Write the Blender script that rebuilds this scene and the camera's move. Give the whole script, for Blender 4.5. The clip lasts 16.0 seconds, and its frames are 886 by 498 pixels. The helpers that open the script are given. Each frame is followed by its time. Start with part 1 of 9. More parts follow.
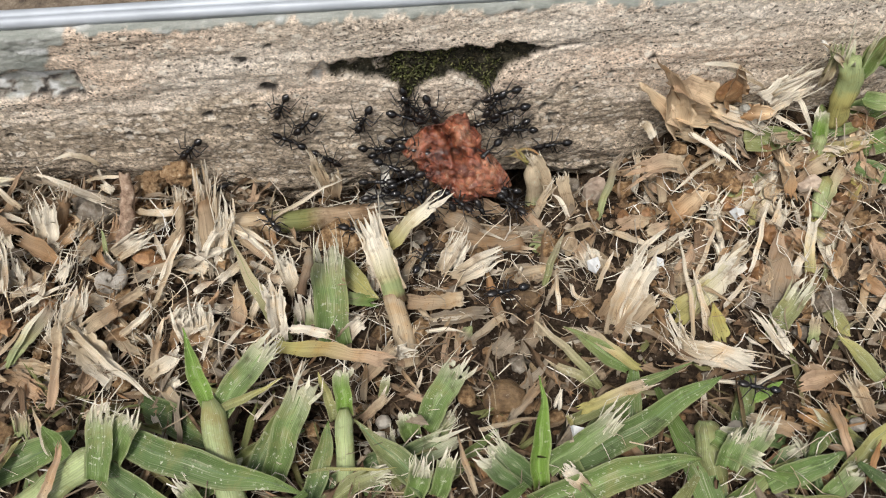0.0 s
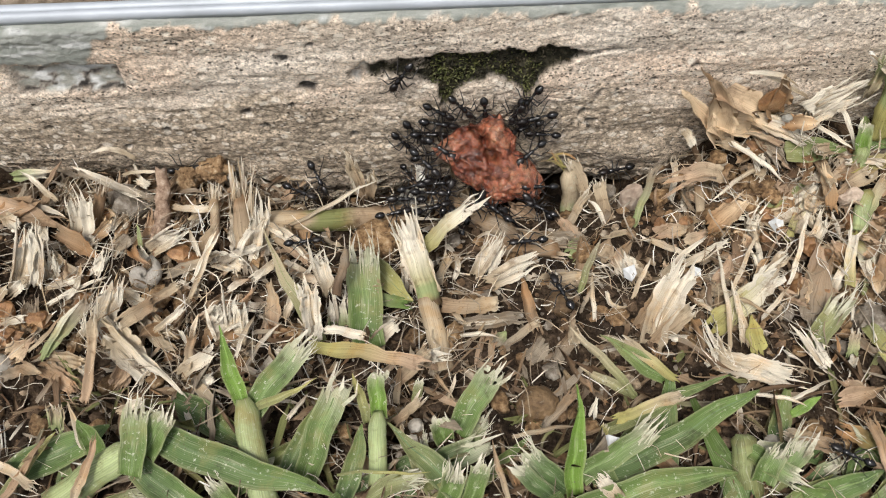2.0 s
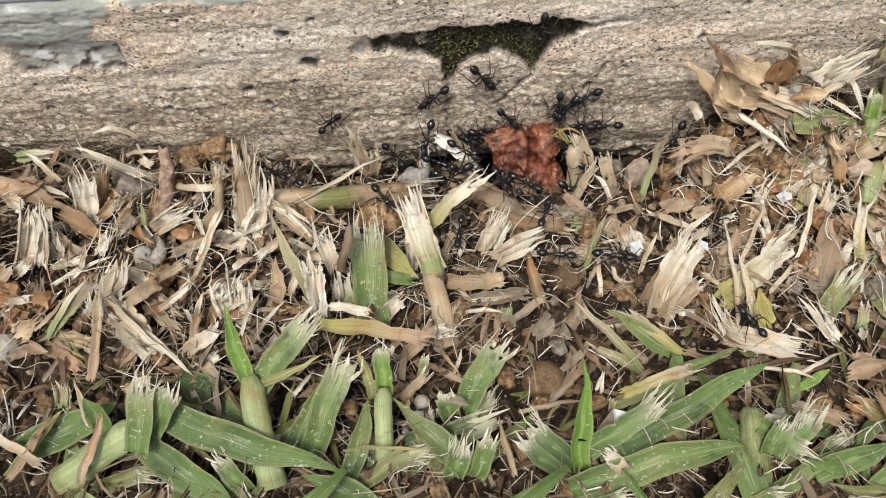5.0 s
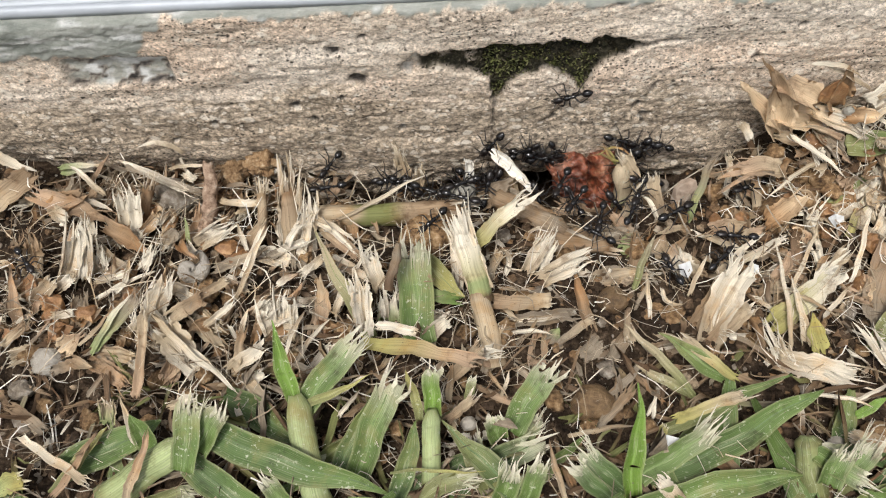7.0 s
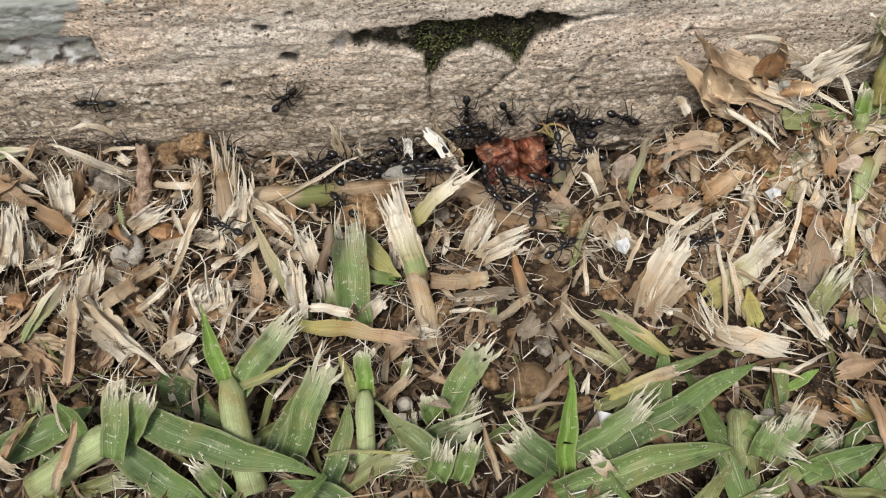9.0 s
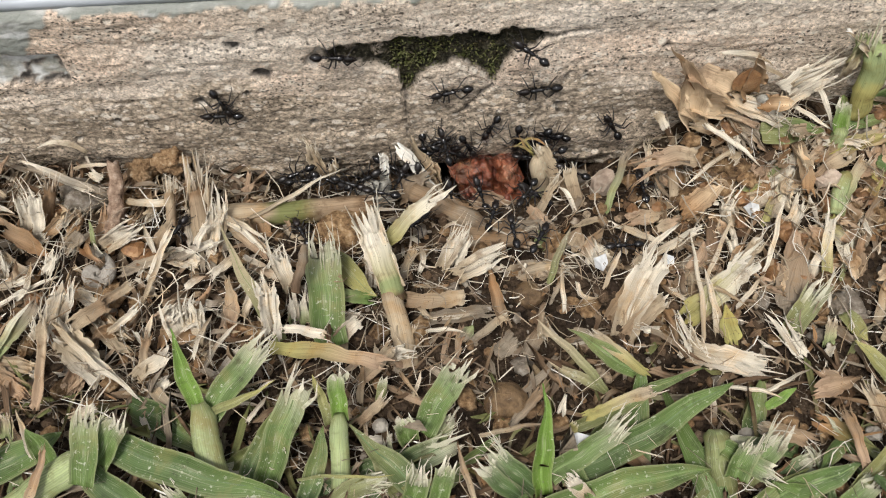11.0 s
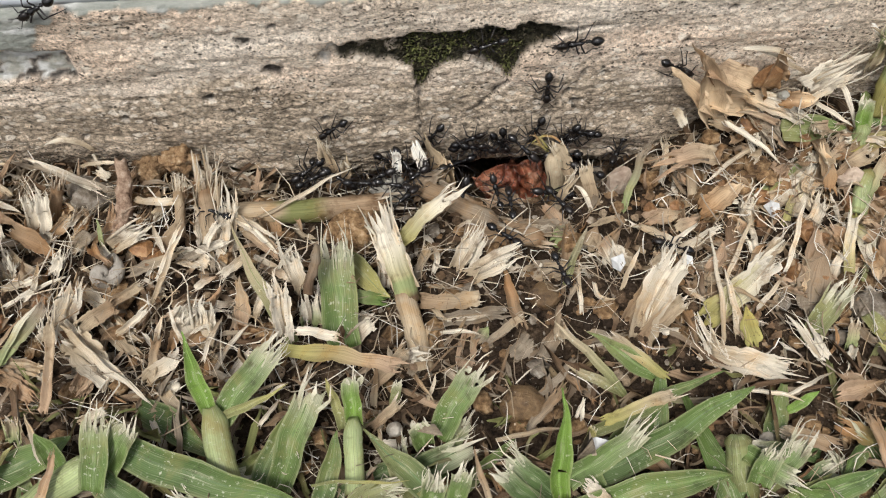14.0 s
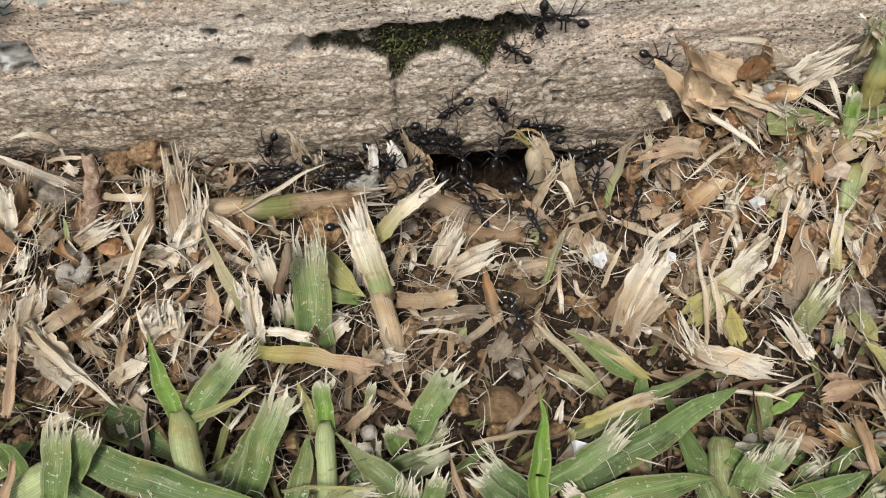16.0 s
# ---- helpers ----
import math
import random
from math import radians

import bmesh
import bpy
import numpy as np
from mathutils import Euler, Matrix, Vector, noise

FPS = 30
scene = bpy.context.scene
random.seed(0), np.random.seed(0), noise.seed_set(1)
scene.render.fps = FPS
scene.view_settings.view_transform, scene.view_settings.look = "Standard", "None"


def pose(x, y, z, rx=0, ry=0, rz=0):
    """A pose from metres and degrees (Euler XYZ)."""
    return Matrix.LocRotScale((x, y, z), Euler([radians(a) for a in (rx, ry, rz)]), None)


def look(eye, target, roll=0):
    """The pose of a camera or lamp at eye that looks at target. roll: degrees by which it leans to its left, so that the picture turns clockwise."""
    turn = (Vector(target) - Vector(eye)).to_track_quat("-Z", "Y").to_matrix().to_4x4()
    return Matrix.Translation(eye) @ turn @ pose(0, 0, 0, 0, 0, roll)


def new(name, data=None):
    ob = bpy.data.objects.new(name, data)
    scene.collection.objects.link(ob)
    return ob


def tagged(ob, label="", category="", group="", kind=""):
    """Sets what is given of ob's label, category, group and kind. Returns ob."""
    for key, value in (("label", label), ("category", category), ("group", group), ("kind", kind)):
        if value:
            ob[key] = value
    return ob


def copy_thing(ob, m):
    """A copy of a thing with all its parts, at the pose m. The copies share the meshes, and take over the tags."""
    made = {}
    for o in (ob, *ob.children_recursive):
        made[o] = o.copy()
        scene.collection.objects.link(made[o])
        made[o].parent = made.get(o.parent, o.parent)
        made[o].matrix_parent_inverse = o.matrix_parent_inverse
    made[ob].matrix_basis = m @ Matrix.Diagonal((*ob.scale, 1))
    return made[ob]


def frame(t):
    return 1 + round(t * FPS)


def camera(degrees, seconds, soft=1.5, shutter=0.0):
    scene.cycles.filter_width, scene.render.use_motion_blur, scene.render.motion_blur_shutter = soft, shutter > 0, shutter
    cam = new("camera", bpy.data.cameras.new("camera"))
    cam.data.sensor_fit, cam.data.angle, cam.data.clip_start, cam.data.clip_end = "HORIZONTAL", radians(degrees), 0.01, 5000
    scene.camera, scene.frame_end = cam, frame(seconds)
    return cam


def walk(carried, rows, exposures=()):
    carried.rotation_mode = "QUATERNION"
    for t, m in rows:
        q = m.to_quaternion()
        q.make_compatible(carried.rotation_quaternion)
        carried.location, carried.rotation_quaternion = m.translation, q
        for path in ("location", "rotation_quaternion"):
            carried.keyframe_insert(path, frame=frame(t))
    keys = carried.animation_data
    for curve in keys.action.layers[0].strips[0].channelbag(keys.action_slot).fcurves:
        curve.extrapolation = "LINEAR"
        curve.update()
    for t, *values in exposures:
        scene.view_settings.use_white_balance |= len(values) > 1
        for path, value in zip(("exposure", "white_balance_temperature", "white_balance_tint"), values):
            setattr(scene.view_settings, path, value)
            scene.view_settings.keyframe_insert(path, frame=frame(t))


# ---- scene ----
# camera: seconds, place in millimetres, tilt down, turn and lean in degrees
PATH = [
    (0, 0.20, -106.70, 130.46, 56.777, -3.865, -0.053),
    (0.5, -2.29, -106.56, 129.97, 57.142, -2.994, -0.145),
    (1, -3.92, -106.18, 130.29, 56.897, -2.221, -0.289),
    (1.5, -5.06, -105.43, 130.63, 56.701, -1.975, -0.105),
    (2, -3.90, -105.18, 130.24, 56.916, -2.189, 0.055),
    (2.5, -2.72, -104.57, 129.78, 57.041, -2.613, 0.167),
    (3, -3.57, -104.62, 129.24, 57.488, -2.154, -0.366),
    (3.5, -3.09, -105.34, 129.49, 57.817, -1.131, -1.421),
    (4, -2.63, -105.83, 129.10, 57.474, -1.330, -1.369),
    (4.2, -2.54, -106.50, 128.47, 57.514, -1.670, -1.061),
    (6.3, -5.05, -103.87, 128.82, 58.266, 0.114, -2.147),
    (6.5, -4.85, -103.07, 128.89, 57.984, -0.307, -1.845),
    (7, -9.39, -104.12, 127.94, 57.028, 0.556, -2.043),
    (7.5, -6.37, -103.03, 128.53, 58.317, 0.260, -2.032),
    (8, -3.55, -102.40, 128.46, 58.315, -0.584, -1.754),
    (8.5, -2.25, -103.30, 127.64, 58.132, -1.673, -0.976),
    (9, -1.45, -103.67, 127.01, 58.585, -1.932, -0.891),
    (9.5, 0.41, -102.28, 127.50, 58.004, -2.609, -0.457),
    (9.7, 1.51, -101.79, 127.61, 57.585, -3.058, -0.160),
    (11.8, 1.07, -97.96, 128.04, 59.591, -3.561, 0.116),
    (12, 2.12, -97.63, 128.53, 59.408, -4.162, 0.445),
    (12.5, 4.43, -97.60, 128.41, 58.828, -4.922, 0.803),
    (13, 2.59, -98.19, 127.29, 59.302, -4.368, 0.491),
    (13.5, 1.32, -96.54, 126.87, 59.029, -3.590, 0.038),
    (14, -0.76, -96.82, 126.19, 59.517, -3.008, -0.279),
    (14.5, -0.54, -96.43, 124.42, 59.834, -2.765, -0.566),
    (15, -0.64, -96.86, 122.91, 60.461, -2.968, -0.333),
    (15.5, 0.75, -95.85, 122.86, 60.680, -2.851, -0.497),
    (16, 2.33, -94.05, 123.59, 60.218, -3.862, 0.330),
]
# the lens brightens and darkens a little by itself: seconds, stops
EXPOSURES = [(0, 0.13), (1, 0.19), (3.5, 0.18), (7, 0.20), (8.5, 0.15), (9, 0.07), (12.5, 0.08), (14.5, 0.11), (15, 0.07), (16, 0.10)]
cam = camera(58, 16.0, soft=1.1)
walk(cam, [(t, pose(x * 0.001, y * 0.001, z * 0.001, 0, 0, turn) @ pose(0, 0, 0, 90 - tilt) @ pose(0, 0, 0, 0, 0, lean))
           for t, x, y, z, tilt, turn, lean in PATH], EXPOSURES)

# ---- light: a bright overcast sky, with a broad soft sun high over the camera's side ----
world = bpy.data.worlds.new("sky")
scene.world = world
world.use_nodes = True
wn = world.node_tree
sky = wn.nodes.new("ShaderNodeTexSky")
sky.sky_type, sky.sun_disc = "NISHITA", False
sky.sun_elevation, sky.sun_rotation = radians(62), radians(200)
sky.air_density, sky.dust_density, sky.ozone_density = 1.0, 4.0, 0.6
haze = wn.nodes.new("ShaderNodeHueSaturation")
haze.inputs["Saturation"].default_value = 0.35
wn.links.new(sky.outputs[0], haze.inputs["Color"])
wn.links.new(haze.outputs[0], wn.nodes["Background"].inputs[0])
wn.nodes["Background"].inputs[1].default_value = 0.125
sun = new("sun", bpy.data.lights.new("sun", "SUN"))
sun.data.energy, sun.data.angle, sun.data.color = 2.3, radians(14), (1.0, 0.96, 0.9)
sun.matrix_world = look((-0.25, -0.45, 1.0), (0, 0, 0))

MM = 0.001

# ---- materials ----
def material(name, rough=0.7, spec=0.3):
    m = bpy.data.materials.new(name)
    m.use_nodes = True
    b = m.node_tree.nodes["Principled BSDF"]
    b.inputs["Roughness"].default_value = rough
    b.inputs["Specular IOR Level"].default_value = spec
    return m, m.node_tree, b


def coords(nt, scale=(1, 1, 1), which="Object"):
    tc = nt.nodes.new("ShaderNodeTexCoord")
    mp = nt.nodes.new("ShaderNodeMapping")
    mp.inputs["Scale"].default_value = scale
    nt.links.new(tc.outputs[which], mp.inputs["Vector"])
    return mp.outputs[0]


def grain(nt, vec, scale, detail=4, rough=0.55, distort=0.0):
    n = nt.nodes.new("ShaderNodeTexNoise")
    n.inputs["Scale"].default_value, n.inputs["Detail"].default_value = scale, detail
    n.inputs["Roughness"].default_value, n.inputs["Distortion"].default_value = rough, distort
    nt.links.new(vec, n.inputs["Vector"])
    return n.outputs["Fac"]


def ramp(nt, fac, stops):
    r = nt.nodes.new("ShaderNodeValToRGB")
    while len(r.color_ramp.elements) < len(stops):
        r.color_ramp.elements.new(0.5)
    for e, (p, c) in zip(r.color_ramp.elements, stops):
        e.position, e.color = p, (*(c if isinstance(c, tuple) else (c, c, c)), 1)
    nt.links.new(fac, r.inputs[0])
    return r.outputs[0]


def mix(nt, fac, a, b, blend="MIX"):
    n = nt.nodes.new("ShaderNodeMix")
    n.data_type, n.blend_type = "RGBA", blend
    for socket, v in ((n.inputs[0], fac), (n.inputs[6], a), (n.inputs[7], b)):
        if isinstance(v, (int, float)):
            socket.default_value = v
        elif isinstance(v, tuple):
            socket.default_value = (*v, 1)
        else:
            nt.links.new(v, socket)
    return n.outputs[2]


def bump(nt, b, height, strength, distance):
    n = nt.nodes.new("ShaderNodeBump")
    n.inputs["Strength"].default_value, n.inputs["Distance"].default_value = strength, distance
    nt.links.new(height, n.inputs["Height"])
    nt.links.new(n.outputs[0], b.inputs["Normal"])


def attribute(nt, name):
    n = nt.nodes.new("ShaderNodeAttribute")
    n.attribute_name = name
    return n


def spots(nt, vec, scale, size, soft=0.1):
    """1 in scattered grains, 0 between them."""
    v = nt.nodes.new("ShaderNodeTexVoronoi")
    v.inputs["Scale"].default_value = scale
    nt.links.new(vec, v.inputs["Vector"])
    return ramp(nt, v.outputs["Distance"], [(max(size - soft, 0.0), 1.0), (size, 0.0)])


def cells(nt, vec, scale, stops):
    """A shade for each grain of a packed mass."""
    v = nt.nodes.new("ShaderNodeTexVoronoi")
    v.inputs["Scale"].default_value = scale
    nt.links.new(vec, v.inputs["Vector"])
    sep = nt.nodes.new("ShaderNodeSeparateColor")
    nt.links.new(v.outputs["Color"], sep.inputs[0])
    return ramp(nt, sep.outputs[0], stops), v.outputs["Distance"]


def stone_material():
    m, nt, b = material("weathered_sandstone", 0.92, 0.2)
    flat = coords(nt, (0.3, 1, 1))
    even = coords(nt, (0.72, 1, 1))
    wob = nt.nodes.new("ShaderNodeTexNoise")
    wob.inputs["Scale"].default_value, wob.inputs["Detail"].default_value = 420, 3
    nt.links.new(even, wob.inputs["Vector"])
    warp = nt.nodes.new("ShaderNodeVectorMath")
    warp.operation = "MULTIPLY_ADD"
    warp.inputs[1].default_value = (0.0014, 0.0014, 0.0014)
    nt.links.new(wob.outputs["Color"], warp.inputs[0])
    nt.links.new(even, warp.inputs[2])
    packed = warp.outputs[0]
    broad = ramp(nt, grain(nt, flat, 70, 5, 0.6), [(0.34, (0.60, 0.50, 0.395)), (0.5, (0.73, 0.62, 0.505)), (0.64, (0.84, 0.745, 0.635))])
    pink = ramp(nt, grain(nt, coords(nt, (0.35, 1, 1)), 46, 5, 0.6), [(0.50, 0.0), (0.60, 0.5)])
    col = mix(nt, pink, broad, (0.80, 0.605, 0.46))
    # the face turns coarser and darker grey-brown towards the bottom, finer and cream above, with lenses
    place = nt.nodes.new("ShaderNodeSeparateXYZ")
    nt.links.new(coords(nt), place.inputs[0])
    level = nt.nodes.new("ShaderNodeMath")
    level.operation = "MULTIPLY_ADD"
    level.inputs[1].default_value, level.inputs[2].default_value = -32.0, 1.08
    nt.links.new(place.outputs["Z"], level.inputs[0])
    height = nt.nodes.new("ShaderNodeMath")
    height.operation = "ADD"
    nt.links.new(level.outputs[0], height.inputs[0])
    nt.links.new(grain(nt, coords(nt, (0.22, 1, 1)), 95, 6, 0.7), height.inputs[1])
    bed = ramp(nt, height.outputs[0], [(0.93, 0.0), (1.32, 0.85)])
    col = mix(nt, bed, col, ramp(nt, grain(nt, flat, 160, 5, 0.65), [(0.36, (0.40, 0.32, 0.235)), (0.52, (0.515, 0.42, 0.312)), (0.66, (0.63, 0.52, 0.397))]))
    # long thin seams along the bedding, their shadow put into the colour as dark lines
    seam_shade = ramp(nt, grain(nt, coords(nt, (0.33, 1, 1)), 640, 6, 0.8, 0.5), [(0.34, 0.35), (0.43, 0.92), (0.6, 1.08)])
    col = mix(nt, 0.26, col, seam_shade, "MULTIPLY")
    # packed grains, each of its own shade
    big, dist = cells(nt, packed, 1150, [(0.0, 0.5), (0.22, 0.85), (0.7, 1.0), (1.0, 1.22)])
    coarse = ramp(nt, bed, [(0.0, 0.35), (1.0, 0.95)])
    col = mix(nt, coarse, col, big, "MULTIPLY")
    col = mix(nt, coarse, col, ramp(nt, dist, [(0.30, 1.12), (0.52, 0.88), (0.80, 0.45)]), "MULTIPLY")
    small, rim = cells(nt, packed, 2800, [(0.0, 0.6), (0.5, 1.0), (1.0, 1.2)])
    col = mix(nt, 0.65, col, small, "MULTIPLY")
    col = mix(nt, 0.5, col, ramp(nt, rim, [(0.35, 1.1), (0.8, 0.5)]), "MULTIPLY")
    fine = ramp(nt, grain(nt, coords(nt, (0.8, 1, 1)), 2500, 5, 0.8), [(0.36, 0.2), (0.45, 0.92), (0.60, 1.18)])
    col = mix(nt, 0.9, col, fine, "MULTIPLY")
    # pale pebbles set in the rock
    pale = spots(nt, packed, 520, 0.36, 0.08)
    rare = ramp(nt, grain(nt, even, 230, 3), [(0.46, 0.0), (0.54, 0.85)])
    col = mix(nt, mix(nt, 1.0, pale, rare, "MULTIPLY"), col, mix(nt, 0.7, (0.74, 0.67, 0.57), fine, "MULTIPLY"))
    bits = spots(nt, packed, 1050, 0.30, 0.08)
    strewn = ramp(nt, grain(nt, even, 140, 3), [(0.42, 0.0), (0.55, 0.8)])
    col = mix(nt, mix(nt, 1.0, bits, strewn, "MULTIPLY"), col, mix(nt, 0.7, (0.78, 0.71, 0.61), fine, "MULTIPLY"))
    # dark grains and holes
    fleck = spots(nt, packed, 1500, 0.32, 0.08)
    often = ramp(nt, grain(nt, flat, 105, 4), [(0.45, 0.0), (0.58, 0.9)])
    col = mix(nt, mix(nt, 1.0, fleck, often, "MULTIPLY"), col, (0.07, 0.058, 0.046))
    dark = spots(nt, packed, 600, 0.19, 0.06)
    some = ramp(nt, grain(nt, even, 160, 3), [(0.47, 0.0), (0.55, 0.9)])
    col = mix(nt, mix(nt, 1.0, dark, some, "MULTIPLY"), col, (0.04, 0.034, 0.028))
    zone = attribute(nt, "zone")
    # zone: red = grey-green old paint, green = moss stain, blue = near-black of pits, cracks and chip edges; wash: red
    # = white lime
    sep = nt.nodes.new("ShaderNodeSeparateColor")
    nt.links.new(zone.outputs["Color"], sep.inputs[0])
    wash = nt.nodes.new("ShaderNodeSeparateColor")
    nt.links.new(attribute(nt, "wash").outputs["Color"], wash.inputs[0])
    wear = ramp(nt, grain(nt, coords(nt, (0.25, 1, 1)), 330, 6, 0.75), [(0.34, (0.19, 0.205, 0.185)), (0.46, (0.28, 0.295, 0.265)), (0.58, (0.35, 0.36, 0.33)), (0.68, (0.55, 0.55, 0.52))])
    col = mix(nt, sep.outputs[0], col, wear)
    lime = ramp(nt, grain(nt, coords(nt, (0.4, 1, 1)), 520, 6, 0.75), [(0.36, (0.30, 0.31, 0.31)), (0.46, (0.55, 0.56, 0.55)), (0.6, (0.74, 0.74, 0.72))])
    col = mix(nt, wash.outputs[0], col, lime)
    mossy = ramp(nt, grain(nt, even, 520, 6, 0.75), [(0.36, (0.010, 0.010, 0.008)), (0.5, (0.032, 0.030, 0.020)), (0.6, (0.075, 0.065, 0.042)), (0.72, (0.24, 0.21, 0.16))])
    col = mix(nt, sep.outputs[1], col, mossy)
    # near-black speckled tone for pits, cracks and the chip's dark parts
    soil = ramp(nt, grain(nt, even, 600, 5, 0.7), [(0.4, (0.022, 0.020, 0.019)), (0.62, (0.10, 0.092, 0.085))])
    col = mix(nt, sep.outputs[2], col, soil)
    nt.links.new(col, b.inputs["Base Color"])
    hgt = mix(nt, 0.4, mix(nt, 0.25, grain(nt, even, 1700, 6, 0.85), seam_shade), ramp(nt, dist, [(0.2, 1.0), (0.8, 0.0)]))
    bump(nt, b, hgt, 0.85, 0.0003)
    return m


def soil_material():
    m, nt, b = material("dry_soil", 0.95, 0.15)
    v = coords(nt)
    col = ramp(nt, grain(nt, v, 260, 6, 0.7), [(0.34, (0.014, 0.010, 0.007)), (0.46, (0.052, 0.035, 0.023)), (0.58, (0.115, 0.078, 0.05)), (0.72, (0.24, 0.175, 0.12))])
    col = mix(nt, 0.6, col, ramp(nt, grain(nt, v, 1400, 4, 0.7), [(0.36, 0.15), (0.48, 0.9), (0.64, 1.6)]), "MULTIPLY")
    nt.links.new(col, b.inputs["Base Color"])
    bump(nt, b, grain(nt, v, 1100, 6, 0.8), 1.0, 0.0018)
    return m


def plant_material(name, rough=0.6, spec=0.35, fibre=1.0, speckle=0.0, ribbed=0.5, age=0.5):
    """A leaf or straw: its colour comes from the mesh, with fibres along it and small specks on it."""
    m, nt, b = material(name, rough, spec)
    tint = attribute(nt, "tint").outputs["Color"]
    uv = coords(nt, (1, 1, 1), "UV")
    lines = nt.nodes.new("ShaderNodeTexNoise")
    mp = nt.nodes.new("ShaderNodeMapping")
    mp.inputs["Scale"].default_value = (27, 0.7, 1)
    info = nt.nodes.new("ShaderNodeObjectInfo")
    nt.links.new(uv, mp.inputs["Vector"])
    add = nt.nodes.new("ShaderNodeVectorMath")
    nt.links.new(mp.outputs[0], add.inputs[0])
    nt.links.new(info.outputs["Random"], add.inputs[1])
    scl = nt.nodes.new("ShaderNodeVectorMath")
    scl.operation = "MULTIPLY_ADD"
    scl.inputs[1].default_value, = ((40, 40, 40),)
    nt.links.new(info.outputs["Random"], scl.inputs[0])
    nt.links.new(mp.outputs[0], scl.inputs[2])
    nt.links.new(scl.outputs[0], lines.inputs["Vector"])
    lines.inputs["Scale"].default_value, lines.inputs["Detail"].default_value, lines.inputs["Roughness"].default_value = 1.0, 4, 0.65
    f = lines.outputs["Fac"]
    col = mix(nt, 0.75 * fibre, tint, ramp(nt, f, [(0.32, 0.52), (0.47, 0.96), (0.66, 1.2)]), "MULTIPLY")
    v = coords(nt)
    blot = ramp(nt, grain(nt, v, 260, 5, 0.65), [(0.30, (0.36, 0.28, 0.22)), (0.44, (1.0, 1.0, 1.0))])
    col = mix(nt, 0.75, col, blot, "MULTIPLY")
    if not speckle:
        stain = ramp(nt, grain(nt, v, 190, 5, 0.7), [(0.52, 0.0), (0.68, 0.7)])
        col = mix(nt, stain, col, (0.95, 0.77, 0.56), "MULTIPLY")
    dirt = spots(nt, v, 1500, 0.2, 0.08)
    dirty = ramp(nt, grain(nt, v, 420, 2), [(0.52, 0.0), (0.6, 0.7)])
    col = mix(nt, mix(nt, 1.0, dirt, dirty, "MULTIPLY"), col, (0.09, 0.06, 0.035))
    if speckle:
        worn = ramp(nt, grain(nt, v, 130, 5, 0.7), [(0.60 - 0.12 * age, 0.0), (0.70, age)])
        col = mix(nt, worn, col, (0.24, 0.21, 0.075))
        vein = nt.nodes.new("ShaderNodeTexWave")
        vein.inputs["Scale"].default_value, vein.inputs["Distortion"].default_value, vein.inputs["Detail"].default_value = 6.0, 1.2, 2
        nt.links.new(uv, vein.inputs["Vector"])
        col = mix(nt, ribbed, col, ramp(nt, vein.outputs["Fac"], [(0.2, 0.72), (0.7, 1.12)]), "MULTIPLY")
        sp = ramp(nt, grain(nt, v, 1500, 3, 0.6), [(0.60, 0.0), (0.68, 1.0)])
        where = ramp(nt, grain(nt, v, 300, 3), [(0.45, 0.0), (0.6, speckle)])
        col = mix(nt, mix(nt, 1.0, sp, where, "MULTIPLY"), col, (0.46, 0.47, 0.36))
        lng = nt.nodes.new("ShaderNodeTexNoise")
        mp2 = nt.nodes.new("ShaderNodeMapping")
        mp2.inputs["Scale"].default_value = (22, 1.6, 1)
        nt.links.new(uv, mp2.inputs["Vector"])
        nt.links.new(mp2.outputs[0], lng.inputs["Vector"])
        lng.inputs["Scale"].default_value = 1.0
        col = mix(nt, ramp(nt, lng.outputs["Fac"], [(0.57, 0.0), (0.70, 0.5)]), col, (0.42, 0.42, 0.29))
    nt.links.new(col, b.inputs["Base Color"])
    bump(nt, b, f, 0.35 if speckle else 0.5, 0.0003)
    return m


def mineral_material(name, stops, scale=500, rough=0.85, spec=0.3):
    m, nt, b = material(name, rough, spec)
    v = coords(nt)
    info = nt.nodes.new("ShaderNodeObjectInfo")
    col = ramp(nt, grain(nt, v, scale, 6, 0.65), stops)
    shade = ramp(nt, info.outputs["Random"], [(0.0, 0.7), (1.0, 1.25)])
    col = mix(nt, 1.0, col, shade, "MULTIPLY")
    nt.links.new(col, b.inputs["Base Color"])
    bump(nt, b, grain(nt, v, scale * 2.2, 5, 0.7), 0.9, 0.0008)
    return m


def crumb_material(name, shades, rough=0.9, spec=0.2):
    """Loose crumbs, each with a shade of its own."""
    m, nt, b = material(name, rough, spec)
    geo = nt.nodes.new("ShaderNodeNewGeometry")
    col = ramp(nt, geo.outputs["Random Per Island"], shades)
    v = coords(nt)
    col = mix(nt, 0.8, col, ramp(nt, grain(nt, v, 1500, 5, 0.75), [(0.34, 0.35), (0.5, 0.95), (0.66, 1.4)]), "MULTIPLY")
    nt.links.new(col, b.inputs["Base Color"])
    bump(nt, b, grain(nt, v, 1900, 5, 0.75), 0.9, 0.0005)
    return m


def plain_material(name, colour, rough, spec=0.5, metal=0.0, scale=800, vary=0.25, relief=0.0003):
    m, nt, b = material(name, rough, spec)
    b.inputs["Metallic"].default_value = metal
    v = coords(nt)
    dark = tuple(c * (1 - vary) for c in colour)
    light = tuple(min(c * (1 + vary), 1) for c in colour)
    nt.links.new(ramp(nt, grain(nt, v, scale, 4), [(0.35, dark), (0.65, light)]), b.inputs["Base Color"])
    bump(nt, b, grain(nt, v, scale * 1.7, 4), 0.6, relief)
    return m


